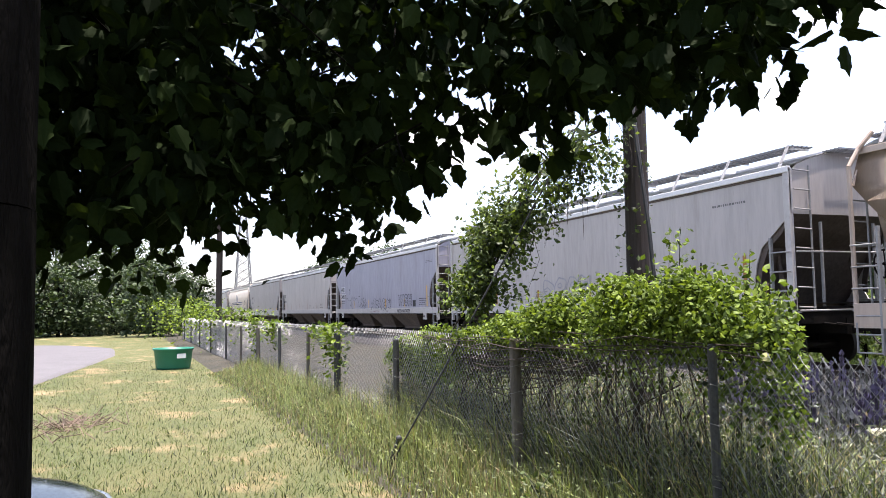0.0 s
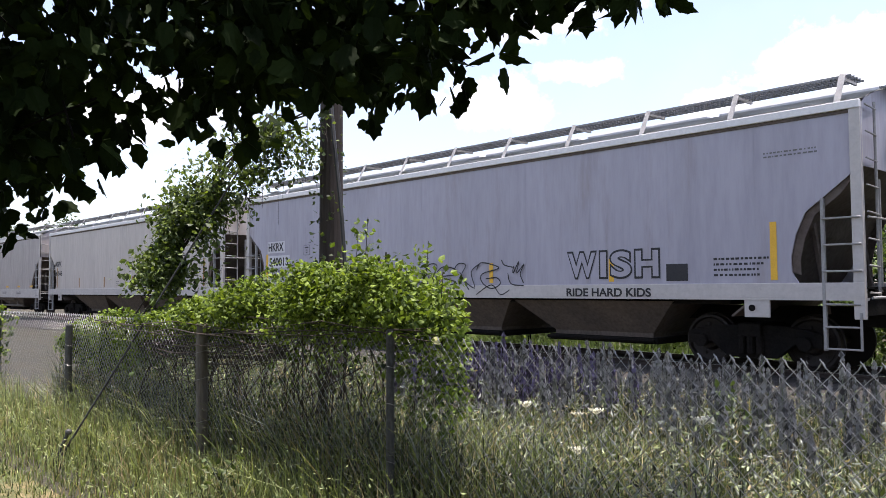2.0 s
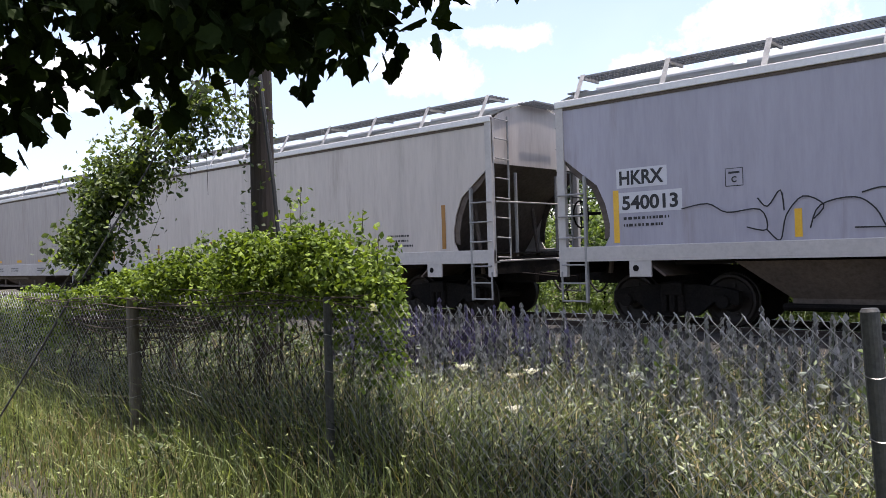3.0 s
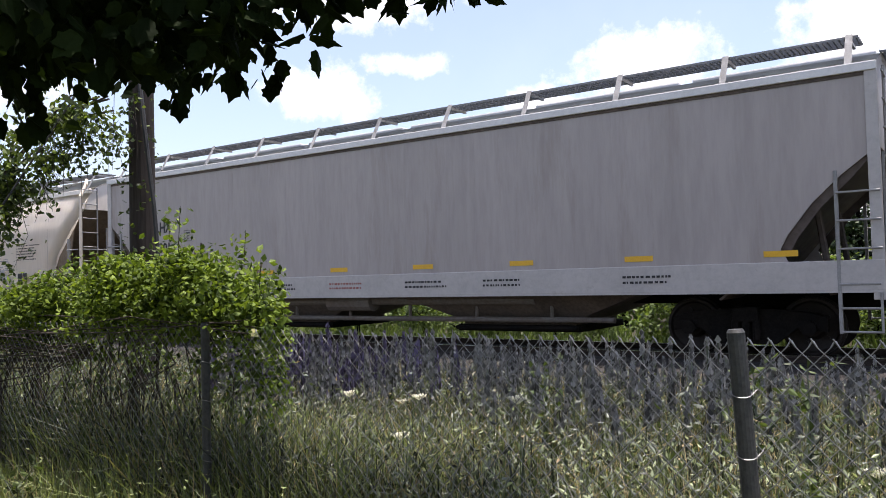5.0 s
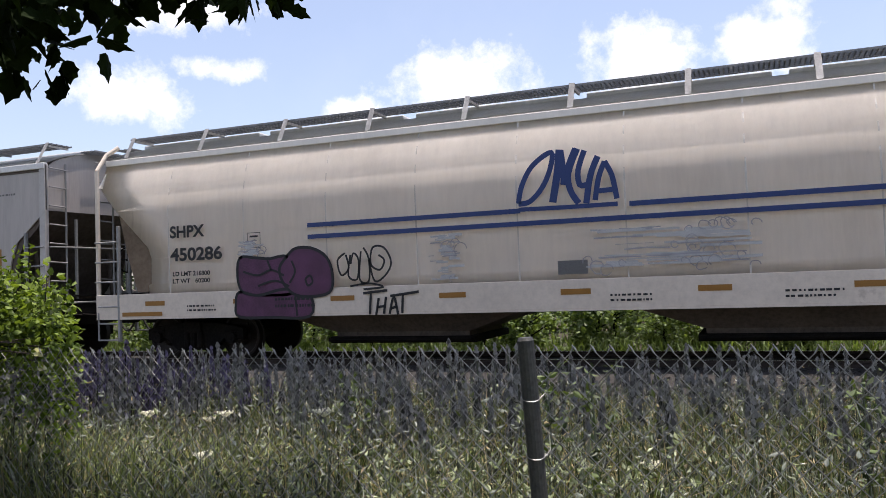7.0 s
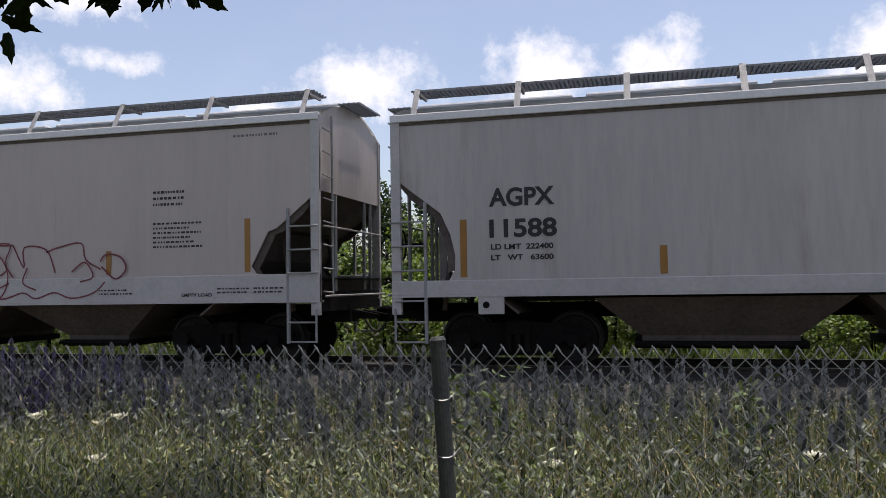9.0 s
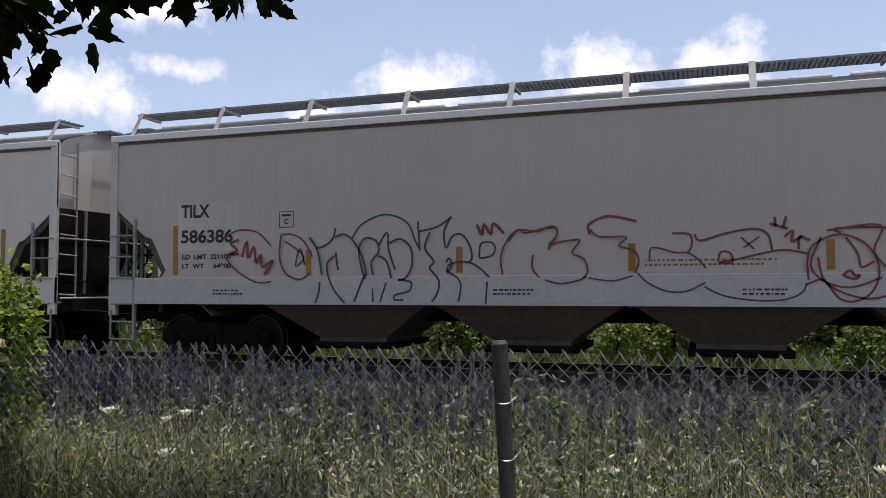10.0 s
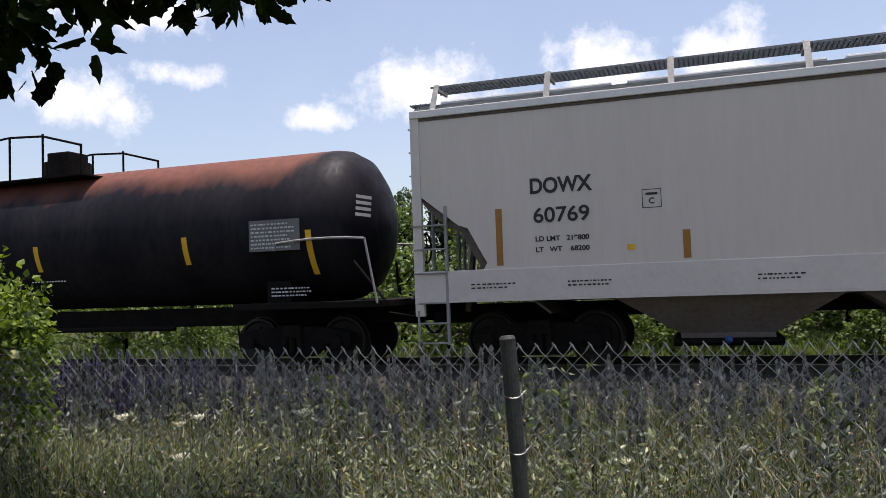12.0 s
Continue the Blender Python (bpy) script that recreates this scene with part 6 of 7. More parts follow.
            ring.append((cx + step * 0.56 * r * math.cos(a) + 0.12 * step * math.sin(a), z + h * (0.5 + 0.5 * r * math.sin(a))))
        pts = []
        for q in range(n):
            p0, p1, p2, p3 = (ring[(q + j - 1) % n] for j in range(4))
            for f in (0, 0.25, 0.5, 0.75):
                pts.append(tuple(0.5 * (2 * b + (c - a) * f + (2 * a - 5 * b + 4 * c - d) * f * f + (3 * b - a - 3 * c + d) * f ** 3) for a, b, c, d in zip(p0, p1, p2, p3)))
        pts.append(pts[0])
        ribbon(bm, pts[:rng.randint(int(len(pts) * 0.7), len(pts))], width, y)
        m = rng.randint(0, 2)
        if m == 0:
            ribbon(bm, [(cx - step * 0.1 + 0.02 * q, z + h * (0.25 + 0.08 * q)) for q in range(6)], width * 0.8, y - 0.001)
        elif m == 1:
            ribbon(bm, closed_loop(cx + step * 0.05, z + h * 0.55, step * 0.3, h * 0.2, rng, 12, 0.1), width * 0.8, y - 0.001)
        else:
            ribbon(bm, [(cx - step * 0.3, z + h * 0.4), (cx, z + h * 0.5), (cx + step * 0.3, z + h * 0.35)], width * 0.8, y - 0.001)
    bx = [(x + w * f, z - 0.02 + 0.05 * abs(math.sin(f * letters * math.pi))) for f in np.linspace(0, 1, letters * 6)]
    ribbon(bm, bx, width * 0.8, y)
    return part("graffiti", bm, M[key], car)


def small_print(car, x, z, w, h, rows, seed, key="decal_black", y=-SIDE - 0.005):
    bm = bmesh.new()
    bars(bm, x, z, w, h, rows, y, random.Random(seed))
    return tagged(part("stencil_print", bm, M[key], car), kind="stuff")


def box_mark(car, x, z, s=0.28, y=-SIDE - 0.006):
    bm = bmesh.new()
    ribbon(bm, [(x, z), (x + s, z), (x + s, z + s), (x, z + s), (x, z)], 0.014, y)
    plate(bm, x + 0.05, x + s - 0.05, z + s * 0.7, z + s * 0.82, y)
    part("plate_mark", bm, M["decal_black"], car)
    lettering(car, "C", x + s * 0.34, z + s * 0.2, s * 0.34, y - 0.001, M["decal_black"])


def rounded(pts, closed=False):
    """A smooth line through the turning points."""
    n = len(pts)
    fine = []
    for i in range(n if closed else n - 1):
        p0, p1, p2, p3 = (pts[(i + j - 1) % n] if closed else pts[min(max(i + j - 1, 0), n - 1)] for j in range(4))
        for f in (0, 0.25, 0.5, 0.75):
            fine.append(tuple(0.5 * (2 * b + (c - a) * f + (2 * a - 5 * b + 4 * c - d) * f * f + (3 * b - a - 3 * c + d) * f ** 3) for a, b, c, d in zip(p0, p1, p2, p3)))
    return fine if closed else fine + [pts[-1]]


def blot(car, pts, key, edge_key, y, width=0.05):
    """A filled patch of spray paint with a darker outline."""
    line = rounded(pts, True)
    bm = bmesh.new()
    bm.faces.new([bm.verts.new((x, y, z)) for x, z in line])
    bmesh.ops.triangulate(bm, faces=bm.faces)
    part("graffiti_fill", bm, M[key], car)
    bm = bmesh.new()
    ribbon(bm, line + line[:2], width, y - 0.002)
    part("graffiti_outline", bm, M[edge_key], car)


def smudge(car, x, z, w, h, seed, y):
    """Scrubbed-off paint: broken level streaks and half-erased rings."""
    rng = random.Random(seed)
    for key, n, wide in (("spray_light", 26, 0.035), ("spray_smoke", 16, 0.02)):
        bm = bmesh.new()
        for k in range(n):
            zz = z + rng.uniform(0, h)
            x0 = x + rng.uniform(0, w * 0.7)
            l = rng.uniform(0.15, 0.45) * w
            ribbon(bm, [(x0, zz), (x0 + l * 0.5, zz + rng.gauss(0, 0.008)), (min(x0 + l, x + w), zz)], wide * rng.uniform(0.5, 1.3), y - 0.0002 * k)
        tagged(part("scrubbed_paint", bm, M[key], car), kind="stuff")
    bm = bmesh.new()
    for k in range(max(4, int(w * 9))):
        r = rng.uniform(0.05, 0.12)
        ring = closed_loop(x + w * rng.random() ** 0.6, z + rng.uniform(-0.05, h), r * 2, r * 1.8, rng, 14, 0.15)
        ribbon(bm, ring[:rng.randint(8, 15)], 0.016, y - 0.006 - 0.0002 * k)
    tagged(part("scrubbed_paint", bm, M["spray_smoke"], car), kind="stuff")


def spray(car, pts, key, width, y=None):
    """One stroke of spray paint, rounded through its turning points, over the panel or the sill."""
    bm = bmesh.new()
    ribbon(bm, rounded(pts), width, y if y is not None else -SIDE - 0.037 if min(p[1] for p in pts) < 1.66 else -SIDE - 0.01)
    part("graffiti_stroke", bm, M[key], car)


def long_tag(c):
    spray(c, [(-5.47, 2.3), (-5.34, 2.13), (-5.19, 2.15), (-5.03, 2.27), (-4.97, 2.46)], "spray_teal", .035)
    spray(c, [(-5.47, 2.3), (-5.31, 2.07), (-5.22, 1.64)], "spray_teal", .035)
    spray(c, [(-5.26, 1.52), (-5.28, 1.33), (-5.35, 1.15)], "spray_teal", .035)
    spray(c, [(-4.97, 2.3), (-4.79, 2.34), (-4.62, 2.22), (-4.47, 1.98), (-4.38, 1.67), (-4.45, 1.54), (-4.6, 1.17)], "spray_teal", .035)
    spray(c, [(-4.98, 1.97), (-5.12, 1.84), (-5.09, 1.6), (-4.97, 1.36), (-4.78, 1.15)], "spray_teal", .035)
    spray(c, [(-4.97, 2.03), (-4.92, 1.72)], "spray_teal", .035)
    spray(c, [(-4.66, 2.26), (-4.5, 2.49), (-4.16, 2.65), (-3.88, 2.64), (-3.62, 2.5), (-3.5, 2.23), (-3.42, 2.08)], "spray_teal", .03)
    spray(c, [(-4.4, 1.56), (-4.5, 1.91), (-4.5, 2.14), (-4.38, 2.27), (-4.19, 2.21), (-4.15, 2.02), (-4.28, 1.86), (-4.25, 1.63)], "spray_teal", .035)
    spray(c, [(-4.15, 1.96), (-4.0, 1.86), (-3.91, 1.57)], "spray_teal", .035)
    spray(c, [(-4.16, 2.13), (-4.0, 2.36), (-3.97, 2.05), (-3.85, 1.72)], "spray_teal", .035)
    spray(c, [(-3.95, 2.17), (-3.75, 2.24), (-3.56, 2.08), (-3.54, 1.78), (-3.66, 1.57), (-3.79, 1.55), (-3.56, 1.51), (-3.59, 1.36), (-3.84, 1.29), (-3.85, 1.21), (-3.69, 1.21)], "spray_teal", .035)
    spray(c, [(-4.01, 1.5), (-4.12, 1.17)], "spray_teal", .03)
    spray(c, [(-4.26, 1.4), (-4.25, 1.17)], "spray_teal", .03)
    spray(c, [(-3.44, 2.53), (-3.41, 2.04)], "spray_teal", .035)
    spray(c, [(-3.42, 2.36), (-3.1, 2.43), (-2.84, 2.59)], "spray_teal", .035)
    spray(c, [(-3.22, 2.34), (-3.31, 2.08), (-3.15, 1.85), (-3.22, 1.74), (-3.06, 1.53), (-3.09, 1.32), (-3.19, 1.18)], "spray_teal", .035)
    spray(c, [(-2.88, 2.56), (-2.98, 2.33), (-2.94, 2.07), (-2.84, 2.26), (-2.67, 2.29), (-2.53, 2.1), (-2.5, 1.88), (-2.59, 1.82)], "spray_teal", .035)
    spray(c, [(-2.94, 1.83), (-2.88, 1.9), (-2.84, 1.79), (-2.91, 1.66), (-2.88, 1.79), (-2.63, 1.84), (-2.41, 1.77), (-2.19, 1.58)], "spray_teal", .03)
    spray(c, [(-2.94, 1.7), (-2.69, 1.51), (-2.72, 1.18)], "spray_teal", .03)
    spray(c, [(-2.23, 1.51), (-2.26, 1.14)], "spray_teal", .03)
    spray(c, [(-2.37, 1.91), (-2.34, 2.13), (-2.17, 2.15), (-2.1, 2.06), (-2.16, 1.93), (-2.37, 1.89)], "spray_teal", .03)
    spray(c, [(-6.03, 2.37), (-5.81, 2.36), (-5.59, 2.24), (-5.42, 1.96)], "spray_red", .03)
    spray(c, [(-6.03, 2.37), (-6.06, 1.97), (-5.94, 1.68), (-5.66, 1.56), (-5.44, 1.68)], "spray_red", .035)
    spray(c, [(-5.97, 2.25), (-5.59, 1.98), (-5.75, 1.8), (-5.67, 2.12), (-5.57, 1.82)], "spray_red", .03)
    spray(c, [(-7.19, 2.35), (-6.91, 2.47), (-6.53, 2.42), (-6.25, 2.17)], "spray_red", .03)
    spray(c, [(-6.91, 2.29), (-7.09, 2.23), (-6.95, 2.1), (-7.15, 2.02), (-6.91, 2.04)], "spray_red", .05)
    spray(c, [(-6.85, 1.98), (-6.75, 2.26), (-6.72, 1.96), (-6.6, 2.16), (-6.57, 1.87)], "spray_red", .05)
    spray(c, [(-6.53, 1.85), (-6.44, 2.01), (-6.41, 1.79), (-6.19, 1.91), (-6.37, 1.65)], "spray_red", .05)
    spray(c, [(-7.19, 1.98), (-7.0, 1.78), (-6.75, 1.61), (-6.48, 1.51), (-6.22, 1.53)], "spray_red", .03)
    spray(c, [(-2.41, 2.45), (-2.32, 2.28), (-2.29, 2.45), (-2.17, 2.28), (-2.13, 2.46), (-1.95, 2.29)], "spray_red", .05)
    spray(c, [(-1.97, 1.62), (-2.0, 1.91), (-1.88, 2.2), (-1.69, 2.34), (-1.4, 2.31), (-1.22, 2.38), (-1.09, 2.36), (-1.09, 2.23), (-1.22, 2.09)], "spray_red", .03)
    spray(c, [(-1.88, 2.16), (-1.72, 2.35), (-1.59, 2.29), (-1.28, 2.36), (-1.09, 2.35), (-1.12, 2.18), (-1.2, 2.1)], "spray_red", .03)
    spray(c, [(-1.22, 2.01), (-1.16, 2.1), (-0.91, 2.15), (-0.72, 2.15), (-0.84, 1.96), (-0.66, 1.86), (-0.6, 1.67), (-0.67, 1.56)], "spray_red", .03)
    spray(c, [(-1.47, 1.93), (-1.48, 1.72), (-1.37, 1.57)], "spray_red", .03)
    spray(c, [(-1.28, 1.53), (-1.03, 1.47), (-0.75, 1.52), (-0.62, 1.58)], "spray_red", .03)
    spray(c, [(-0.56, 2.24), (-0.59, 2.38), (-0.44, 2.48), (-0.22, 2.52), (0.15, 2.43)], "spray_red", .04)
    spray(c, [(-0.56, 2.32), (-0.41, 2.2), (-0.0, 2.19), (-0.12, 2.06), (0.1, 1.98), (0.18, 1.82), (0.12, 1.63)], "spray_red", .03)
    spray(c, [(-0.59, 1.56), (-0.23, 1.51), (0.09, 1.59)], "spray_red", .025)
    spray(c, [(0.16, 1.63), (0.31, 1.48), (0.59, 1.35), (0.88, 1.35), (1.15, 1.48)], "spray_teal", .025)
    spray(c, [(1.13, 1.42), (1.41, 1.28), (1.88, 1.21), (2.25, 1.23), (2.47, 1.33), (2.53, 1.47)], "spray_teal", .025)
    spray(c, [(0.34, 1.83), (0.38, 2.02), (0.71, 1.94), (0.9, 1.93), (1.06, 1.82), (1.16, 1.69)], "spray_red", .025)
    spray(c, [(0.68, 2.23), (0.93, 2.21), (0.96, 2.04), (0.9, 1.93)], "spray_red", .03)
    spray(c, [(1.0, 2.21), (1.09, 2.11), (1.44, 2.21), (1.84, 2.27), (2.03, 2.18), (2.08, 1.95)], "spray_red", .035)
    spray(c, [(1.33, 1.8), (1.37, 1.93), (1.5, 1.92), (1.53, 1.78), (1.33, 1.78), (1.59, 1.82), (1.93, 1.9), (2.25, 1.95), (2.58, 1.89)], "spray_red", .03)
    spray(c, [(1.66, 2.15), (1.84, 1.97)], "spray_red", .025)
    spray(c, [(1.69, 1.99), (1.91, 2.15)], "spray_red", .025)
    spray(c, [(2.06, 2.34), (2.3, 2.26)], "spray_red", .04)
    spray(c, [(2.13, 2.44), (2.13, 2.3)], "spray_red", .04)
    spray(c, [(2.28, 2.44), (2.24, 2.28)], "spray_red", .04)
    spray(c, [(2.25, 2.14), (2.37, 2.23), (2.35, 2.07), (2.49, 2.15)], "spray_red", .04)
    spray(c, [(2.44, 1.96), (2.46, 2.14), (2.59, 2.08)], "spray_red", .04)
    spray(c, [(2.56, 1.51), (2.55, 1.82), (2.65, 2.03), (2.97, 2.16), (3.27, 2.05), (3.44, 1.81), (3.46, 1.54), (3.34, 1.3), (3.12, 1.2), (2.94, 1.26), (2.75, 1.51), (2.53, 1.44)], "spray_red", .03)
    spray(c, [(3.0, 2.18), (2.94, 2.25), (3.56, 2.25)], "spray_red", .03)
    spray(c, [(3.06, 2.12), (3.21, 1.88), (3.25, 1.69), (3.41, 1.77)], "spray_red", .03)
    spray(c, [(3.0, 1.57), (3.1, 1.64), (3.16, 1.57), (3.22, 1.57), (3.16, 1.52), (3.03, 1.56)], "spray_red", .04)
    spray(c, [(2.81, 2.22), (3.5, 2.28), (3.41, 1.92), (3.59, 1.64)], "spray_red", .03)
    spray(c, [(3.56, 2.25), (3.81, 1.82), (3.81, 2.2), (4.3, 2.15), (4.5, 1.72)], "spray_red", .03)
    spray(c, [(4.3, 2.1), (4.59, 2.19), (5.06, 2.25), (5.16, 1.95), (5.49, 1.76)], "spray_red", .03)
    spray(c, [(5.49, 1.9), (5.62, 2.03), (5.91, 1.98), (6.03, 1.76), (5.81, 1.58), (5.52, 1.81)], "spray_red", .035)
    spray(c, [(2.69, 1.84), (2.8, 1.45), (3.31, 1.24), (3.81, 1.35), (4.1, 1.24), (4.5, 1.35), (4.88, 1.24), (5.34, 1.33), (5.59, 1.53)], "spray_red", .03)
    spray(c, [(3.91, 1.82), (3.81, 1.54), (4.1, 1.4)], "spray_red", .03)
    spray(c, [(4.88, 1.72), (5.16, 1.9), (5.34, 1.63), (5.06, 1.54)], "spray_red", .03)
    spray(c, [(2.74, 2.13), (2.59, 1.74), (2.75, 1.5), (3.1, 1.4), (3.5, 1.54)], "spray_red", .03)


def short_tag(c):
    spray(c, [(-6.56, 2.03), (-6.11, 2.09), (-5.79, 1.93), (-5.27, 1.95), (-5.17, 1.63), (-5.48, 1.68)], "spray_black", .022)
    spray(c, [(-5.31, 2.13), (-5.16, 1.99), (-4.96, 2.23), (-4.91, 1.91)], "spray_black", .022)
    spray(c, [(-5.17, 1.63), (-4.97, 1.46), (-4.87, 1.84), (-4.62, 2.11), (-4.33, 1.96), (-4.48, 1.76)], "spray_black", .022)
    spray(c, [(-4.53, 1.62), (-4.38, 1.96), (-3.91, 2.05), (-3.64, 1.87), (-3.47, 1.57), (-3.21, 1.6), (-3.12, 1.86)], "spray_black", .022)
    spray(c, [(-3.82, 2.11), (-3.55, 2.17), (-3.37, 2.09), (-3.42, 1.9)], "spray_black", .022)
    spray(c, [(-3.92, 1.61), (-3.38, 1.6)], "spray_black", .022)
    spray(c, [(-3.2, 1.86), (-2.94, 2.08), (-2.78, 1.85), (-2.61, 2.09), (-2.46, 1.77), (-2.21, 2.02)], "spray_black", .03)
    spray(c, [(-3.12, 1.6), (-2.87, 1.78), (-2.71, 1.43), (-2.53, 1.84), (-2.3, 1.52), (-2.14, 1.7)], "spray_black", .03)
    spray(c, [(-3.04, 1.47), (-2.62, 1.65), (-2.38, 1.46), (-2.22, 1.77)], "spray_black", .03)
    spray(c, [(-2.13, 1.89), (-1.98, 1.7), (-2.15, 1.49)], "spray_black", .022)
    spray(c, [(-0.96, 1.38), (-1.03, 1.5), (-0.68, 1.55), (-0.82, 1.73), (-0.96, 1.67)], "spray_black", .025)
    spray(c, [(-0.99, 1.73), (-0.54, 1.72), (-0.58, 1.41)], "spray_black", .025)
    spray(c, [(-0.68, 1.75), (-0.47, 1.95), (-0.21, 1.91), (-0.35, 1.6), (-0.22, 1.43)], "spray_black", .025)
    spray(c, [(-0.21, 1.77), (-0.01, 1.88), (0.36, 1.83), (0.42, 1.7), (-0.08, 1.65), (0.41, 1.53), (0.1, 1.45), (-0.15, 1.51)], "spray_black", .025)
    spray(c, [(0.3, 1.75), (0.49, 1.94), (0.73, 1.9), (0.6, 1.64), (1.0, 1.39), (0.9, 1.74), (1.13, 1.91)], "spray_black", .025)
    spray(c, [(0.54, 1.75), (0.77, 1.42), (0.83, 1.36)], "spray_black", .025)
    spray(c, [(1.07, 1.78), (1.19, 1.94), (1.52, 1.9), (1.73, 1.81), (1.24, 1.7), (1.23, 1.52), (1.5, 1.38), (1.77, 1.48), (1.67, 1.61), (1.35, 1.59)], "spray_black", .025)
    spray(c, [(-1.18, 1.26), (-0.56, 1.26), (-0.03, 1.32), (0.41, 1.26)], "spray_red", .022)
    spray(c, [(1.05, 1.25), (1.51, 1.46), (1.77, 1.25), (2.03, 1.35)], "spray_black", .022)
    spray(c, [(1.79, 1.99), (1.87, 1.88), (2.15, 1.82)], "spray_black", .025)
    spray(c, [(2.15, 1.85), (2.14, 1.7), (2.3, 1.94), (2.24, 1.7), (2.45, 1.89), (2.34, 1.69), (2.43, 1.49)], "spray_black", .025)
    spray(c, [(1.99, 1.7), (2.08, 1.48), (2.43, 1.44)], "spray_black", .025)


def make_train():
    cars = {}
    spec = [
        ("lead", -28.6 + 17.9, -10.75 + 17.9, dict(paint_key="tan", cut="steep", eave=4.15, sill=(0.9, 1.35), curved=True, label="tan curved-side covered hopper car with rusty roof", sill_key="tan", slope_key="slope_tan", reflectors="")),
        ("first", -30.35, -12.1, dict(paint_key="grey_c", eave=4.05, label="weathered light grey covered hopper car", bays=3)),
        ("second", -49.96, -31.92, dict(paint_key="grey_b", eave=4.05, label="blue-grey covered hopper car with scrawled graffiti")),
        ("third", -69.2, -51.52, dict(paint_key="grey_a", eave=4.03, label="plain light grey covered hopper car")),
        ("fourth", -89.0, -70.7, dict(paint_key="grey_d", cut="slant", eave=4.10, sill=(1.0, 1.46), label="dull grey covered hopper car with yellow tape", reflectors="flat", bays=2)),
        ("fifth", -109.88, -90.35, dict(paint_key="cream", cut="steep", eave=4.02, sill=(0.86, 1.36), curved=True, label="cream curved-side hopper car with blue stripes", sill_key="sill_cream", slope_key="slope_tan", reflectors="flat", bays=2)),
        ("sixth", -129.4, -111.25, dict(paint_key="grey_c", eave=4.08, label="grey covered hopper car with small tags")),
        ("seventh", -150.25, -130.68, dict(paint_key="grey_e", cut="step", eave=4.24, sill=(1.12, 1.61), label="grey covered hopper car with long outlined graffiti", bays=4)),
        ("eighth", -172.0, -151.58, dict(paint_key="grey_f", cut="step", eave=4.26, sill=(1.12, 1.65), label="clean pale grey covered hopper car", sill_key="sill_pale", bays=4, bay_key="hopper_grey")),
    ]
    for name, xl, xr, kw in spec:
        cars[name] = (hopper_car(xl, xr, **kw), xl, (xr - xl) / 2)
    x = -191.2
    for k, pk in enumerate(("grey_a", "grey_c", "grey_b", "grey_e", "grey_a", "grey_c")):
        hopper_car(x - 18.2, x, pk, label="weathered grey covered hopper car at the train's rear", detail=False)
        x -= 19.7

    def loc(name, s):
        """From a place along the standing train to the car's own length."""
        return s - (cars[name][1] + cars[name][2])
    Y = -SIDE - 0.008
    # second car's neighbour ahead
    c = cars["first"][0]
    lettering(c, "TILX", loc("first", -29.02), 2.50, 0.25, Y, M["decal_black"], 0.66)
    lettering(c, "55225", loc("first", -29.0), 2.0, 0.25, Y, M["decal_black"], 0.92)
    lettering(c, "LD LMT  227800", loc("first", -28.98), 1.83, 0.09, Y, M["decal_black"], 0.9)
    lettering(c, "LT  WT   64100", loc("first", -28.98), 1.68, 0.09, Y, M["decal_black"], 0.9)
    box_mark(c, loc("first", -27.05), 2.3)
    small_print(c, loc("first", -24.6), 1.65, 0.75, 0.3, 4, 1, "decal_grey")
    small_print(c, loc("first", -23.0), 1.7, 0.8, 0.2, 3, 2, "decal_grey")
    small_print(c, loc("first", -14.4), 3.55, 1.3, 0.12, 1, 3, "decal_grey")
    scrawl(c, loc("first", -22.6), 1.62, 3.0, 0.75, 4, 31, "spray_smoke", 0.05)
    scrawl(c, loc("first", -18.4), 1.6, 2.2, 0.45, 4, 32, "spray_smoke", 0.04)
    c = cars["second"][0]
    for x0, x1, z0, z1 in ((-48.72, -47.76, 2.46, 2.80), (-48.7, -47.5, 2.02, 2.38)):
        bm = bmesh.new()
        plate(bm, loc("second", x0), loc("second", x1), z0, z1, Y + 0.004)
        part("fresh_patch", bm, M["patch"], c)
    lettering(c, "HKRX", loc("second", -48.66), 2.51, 0.25, Y, M["decal_black"], 0.84)
    lettering(c, "540013", loc("second", -48.62), 2.07, 0.25, Y, M["decal_black"], 1.05)
    small_print(c, loc("second", -48.6), 1.75, 0.95, 0.24, 2, 5)
    box_mark(c, loc("second", -46.75), 2.35)
    short_tag(c)
    w0 = loc("second", -37.4)
    for ch, dx, w in (("W", 0.0, 0.72), ("I", 0.76, 0.2), ("S", 1.0, 0.5), ("H", 1.54, 0.54)):
        lettering(c, ch, w0 + dx, 1.55, 0.55, Y, M["spray_black"], w, name="graffiti", bold=0.075)
        lettering(c, ch, w0 + dx + 0.035, 1.59, 0.47, Y - 0.003, M["grey_b"], w - 0.07, name="graffiti_fill", bold=0.03)
    lettering(c, "RIDE HARD KIDS", w0, 1.22, 0.16, Y - 0.03, M["spray_black"], 1.9, name="graffiti")
    bm = bmesh.new()
    plate(bm, loc("second", -35.2), loc("second", -34.78), 1.5, 1.8, Y)
    part("inspection_panel", bm, M["decal_black"], c)
    small_print(c, loc("second", -34.3), 1.55, 1.0, 0.36, 4, 6)
    small_print(c, loc("second", -33.4), 3.45, 1.0, 0.12, 2, 7, "decal_grey")
    c = cars["third"][0]
    lettering(c, "AGPX", loc("third", -68.3), 2.5, 0.25, Y, M["decal_black"], 0.9)
    lettering(c, "16146", loc("third", -68.3), 2.05, 0.25, Y, M["decal_black"], 1.0)
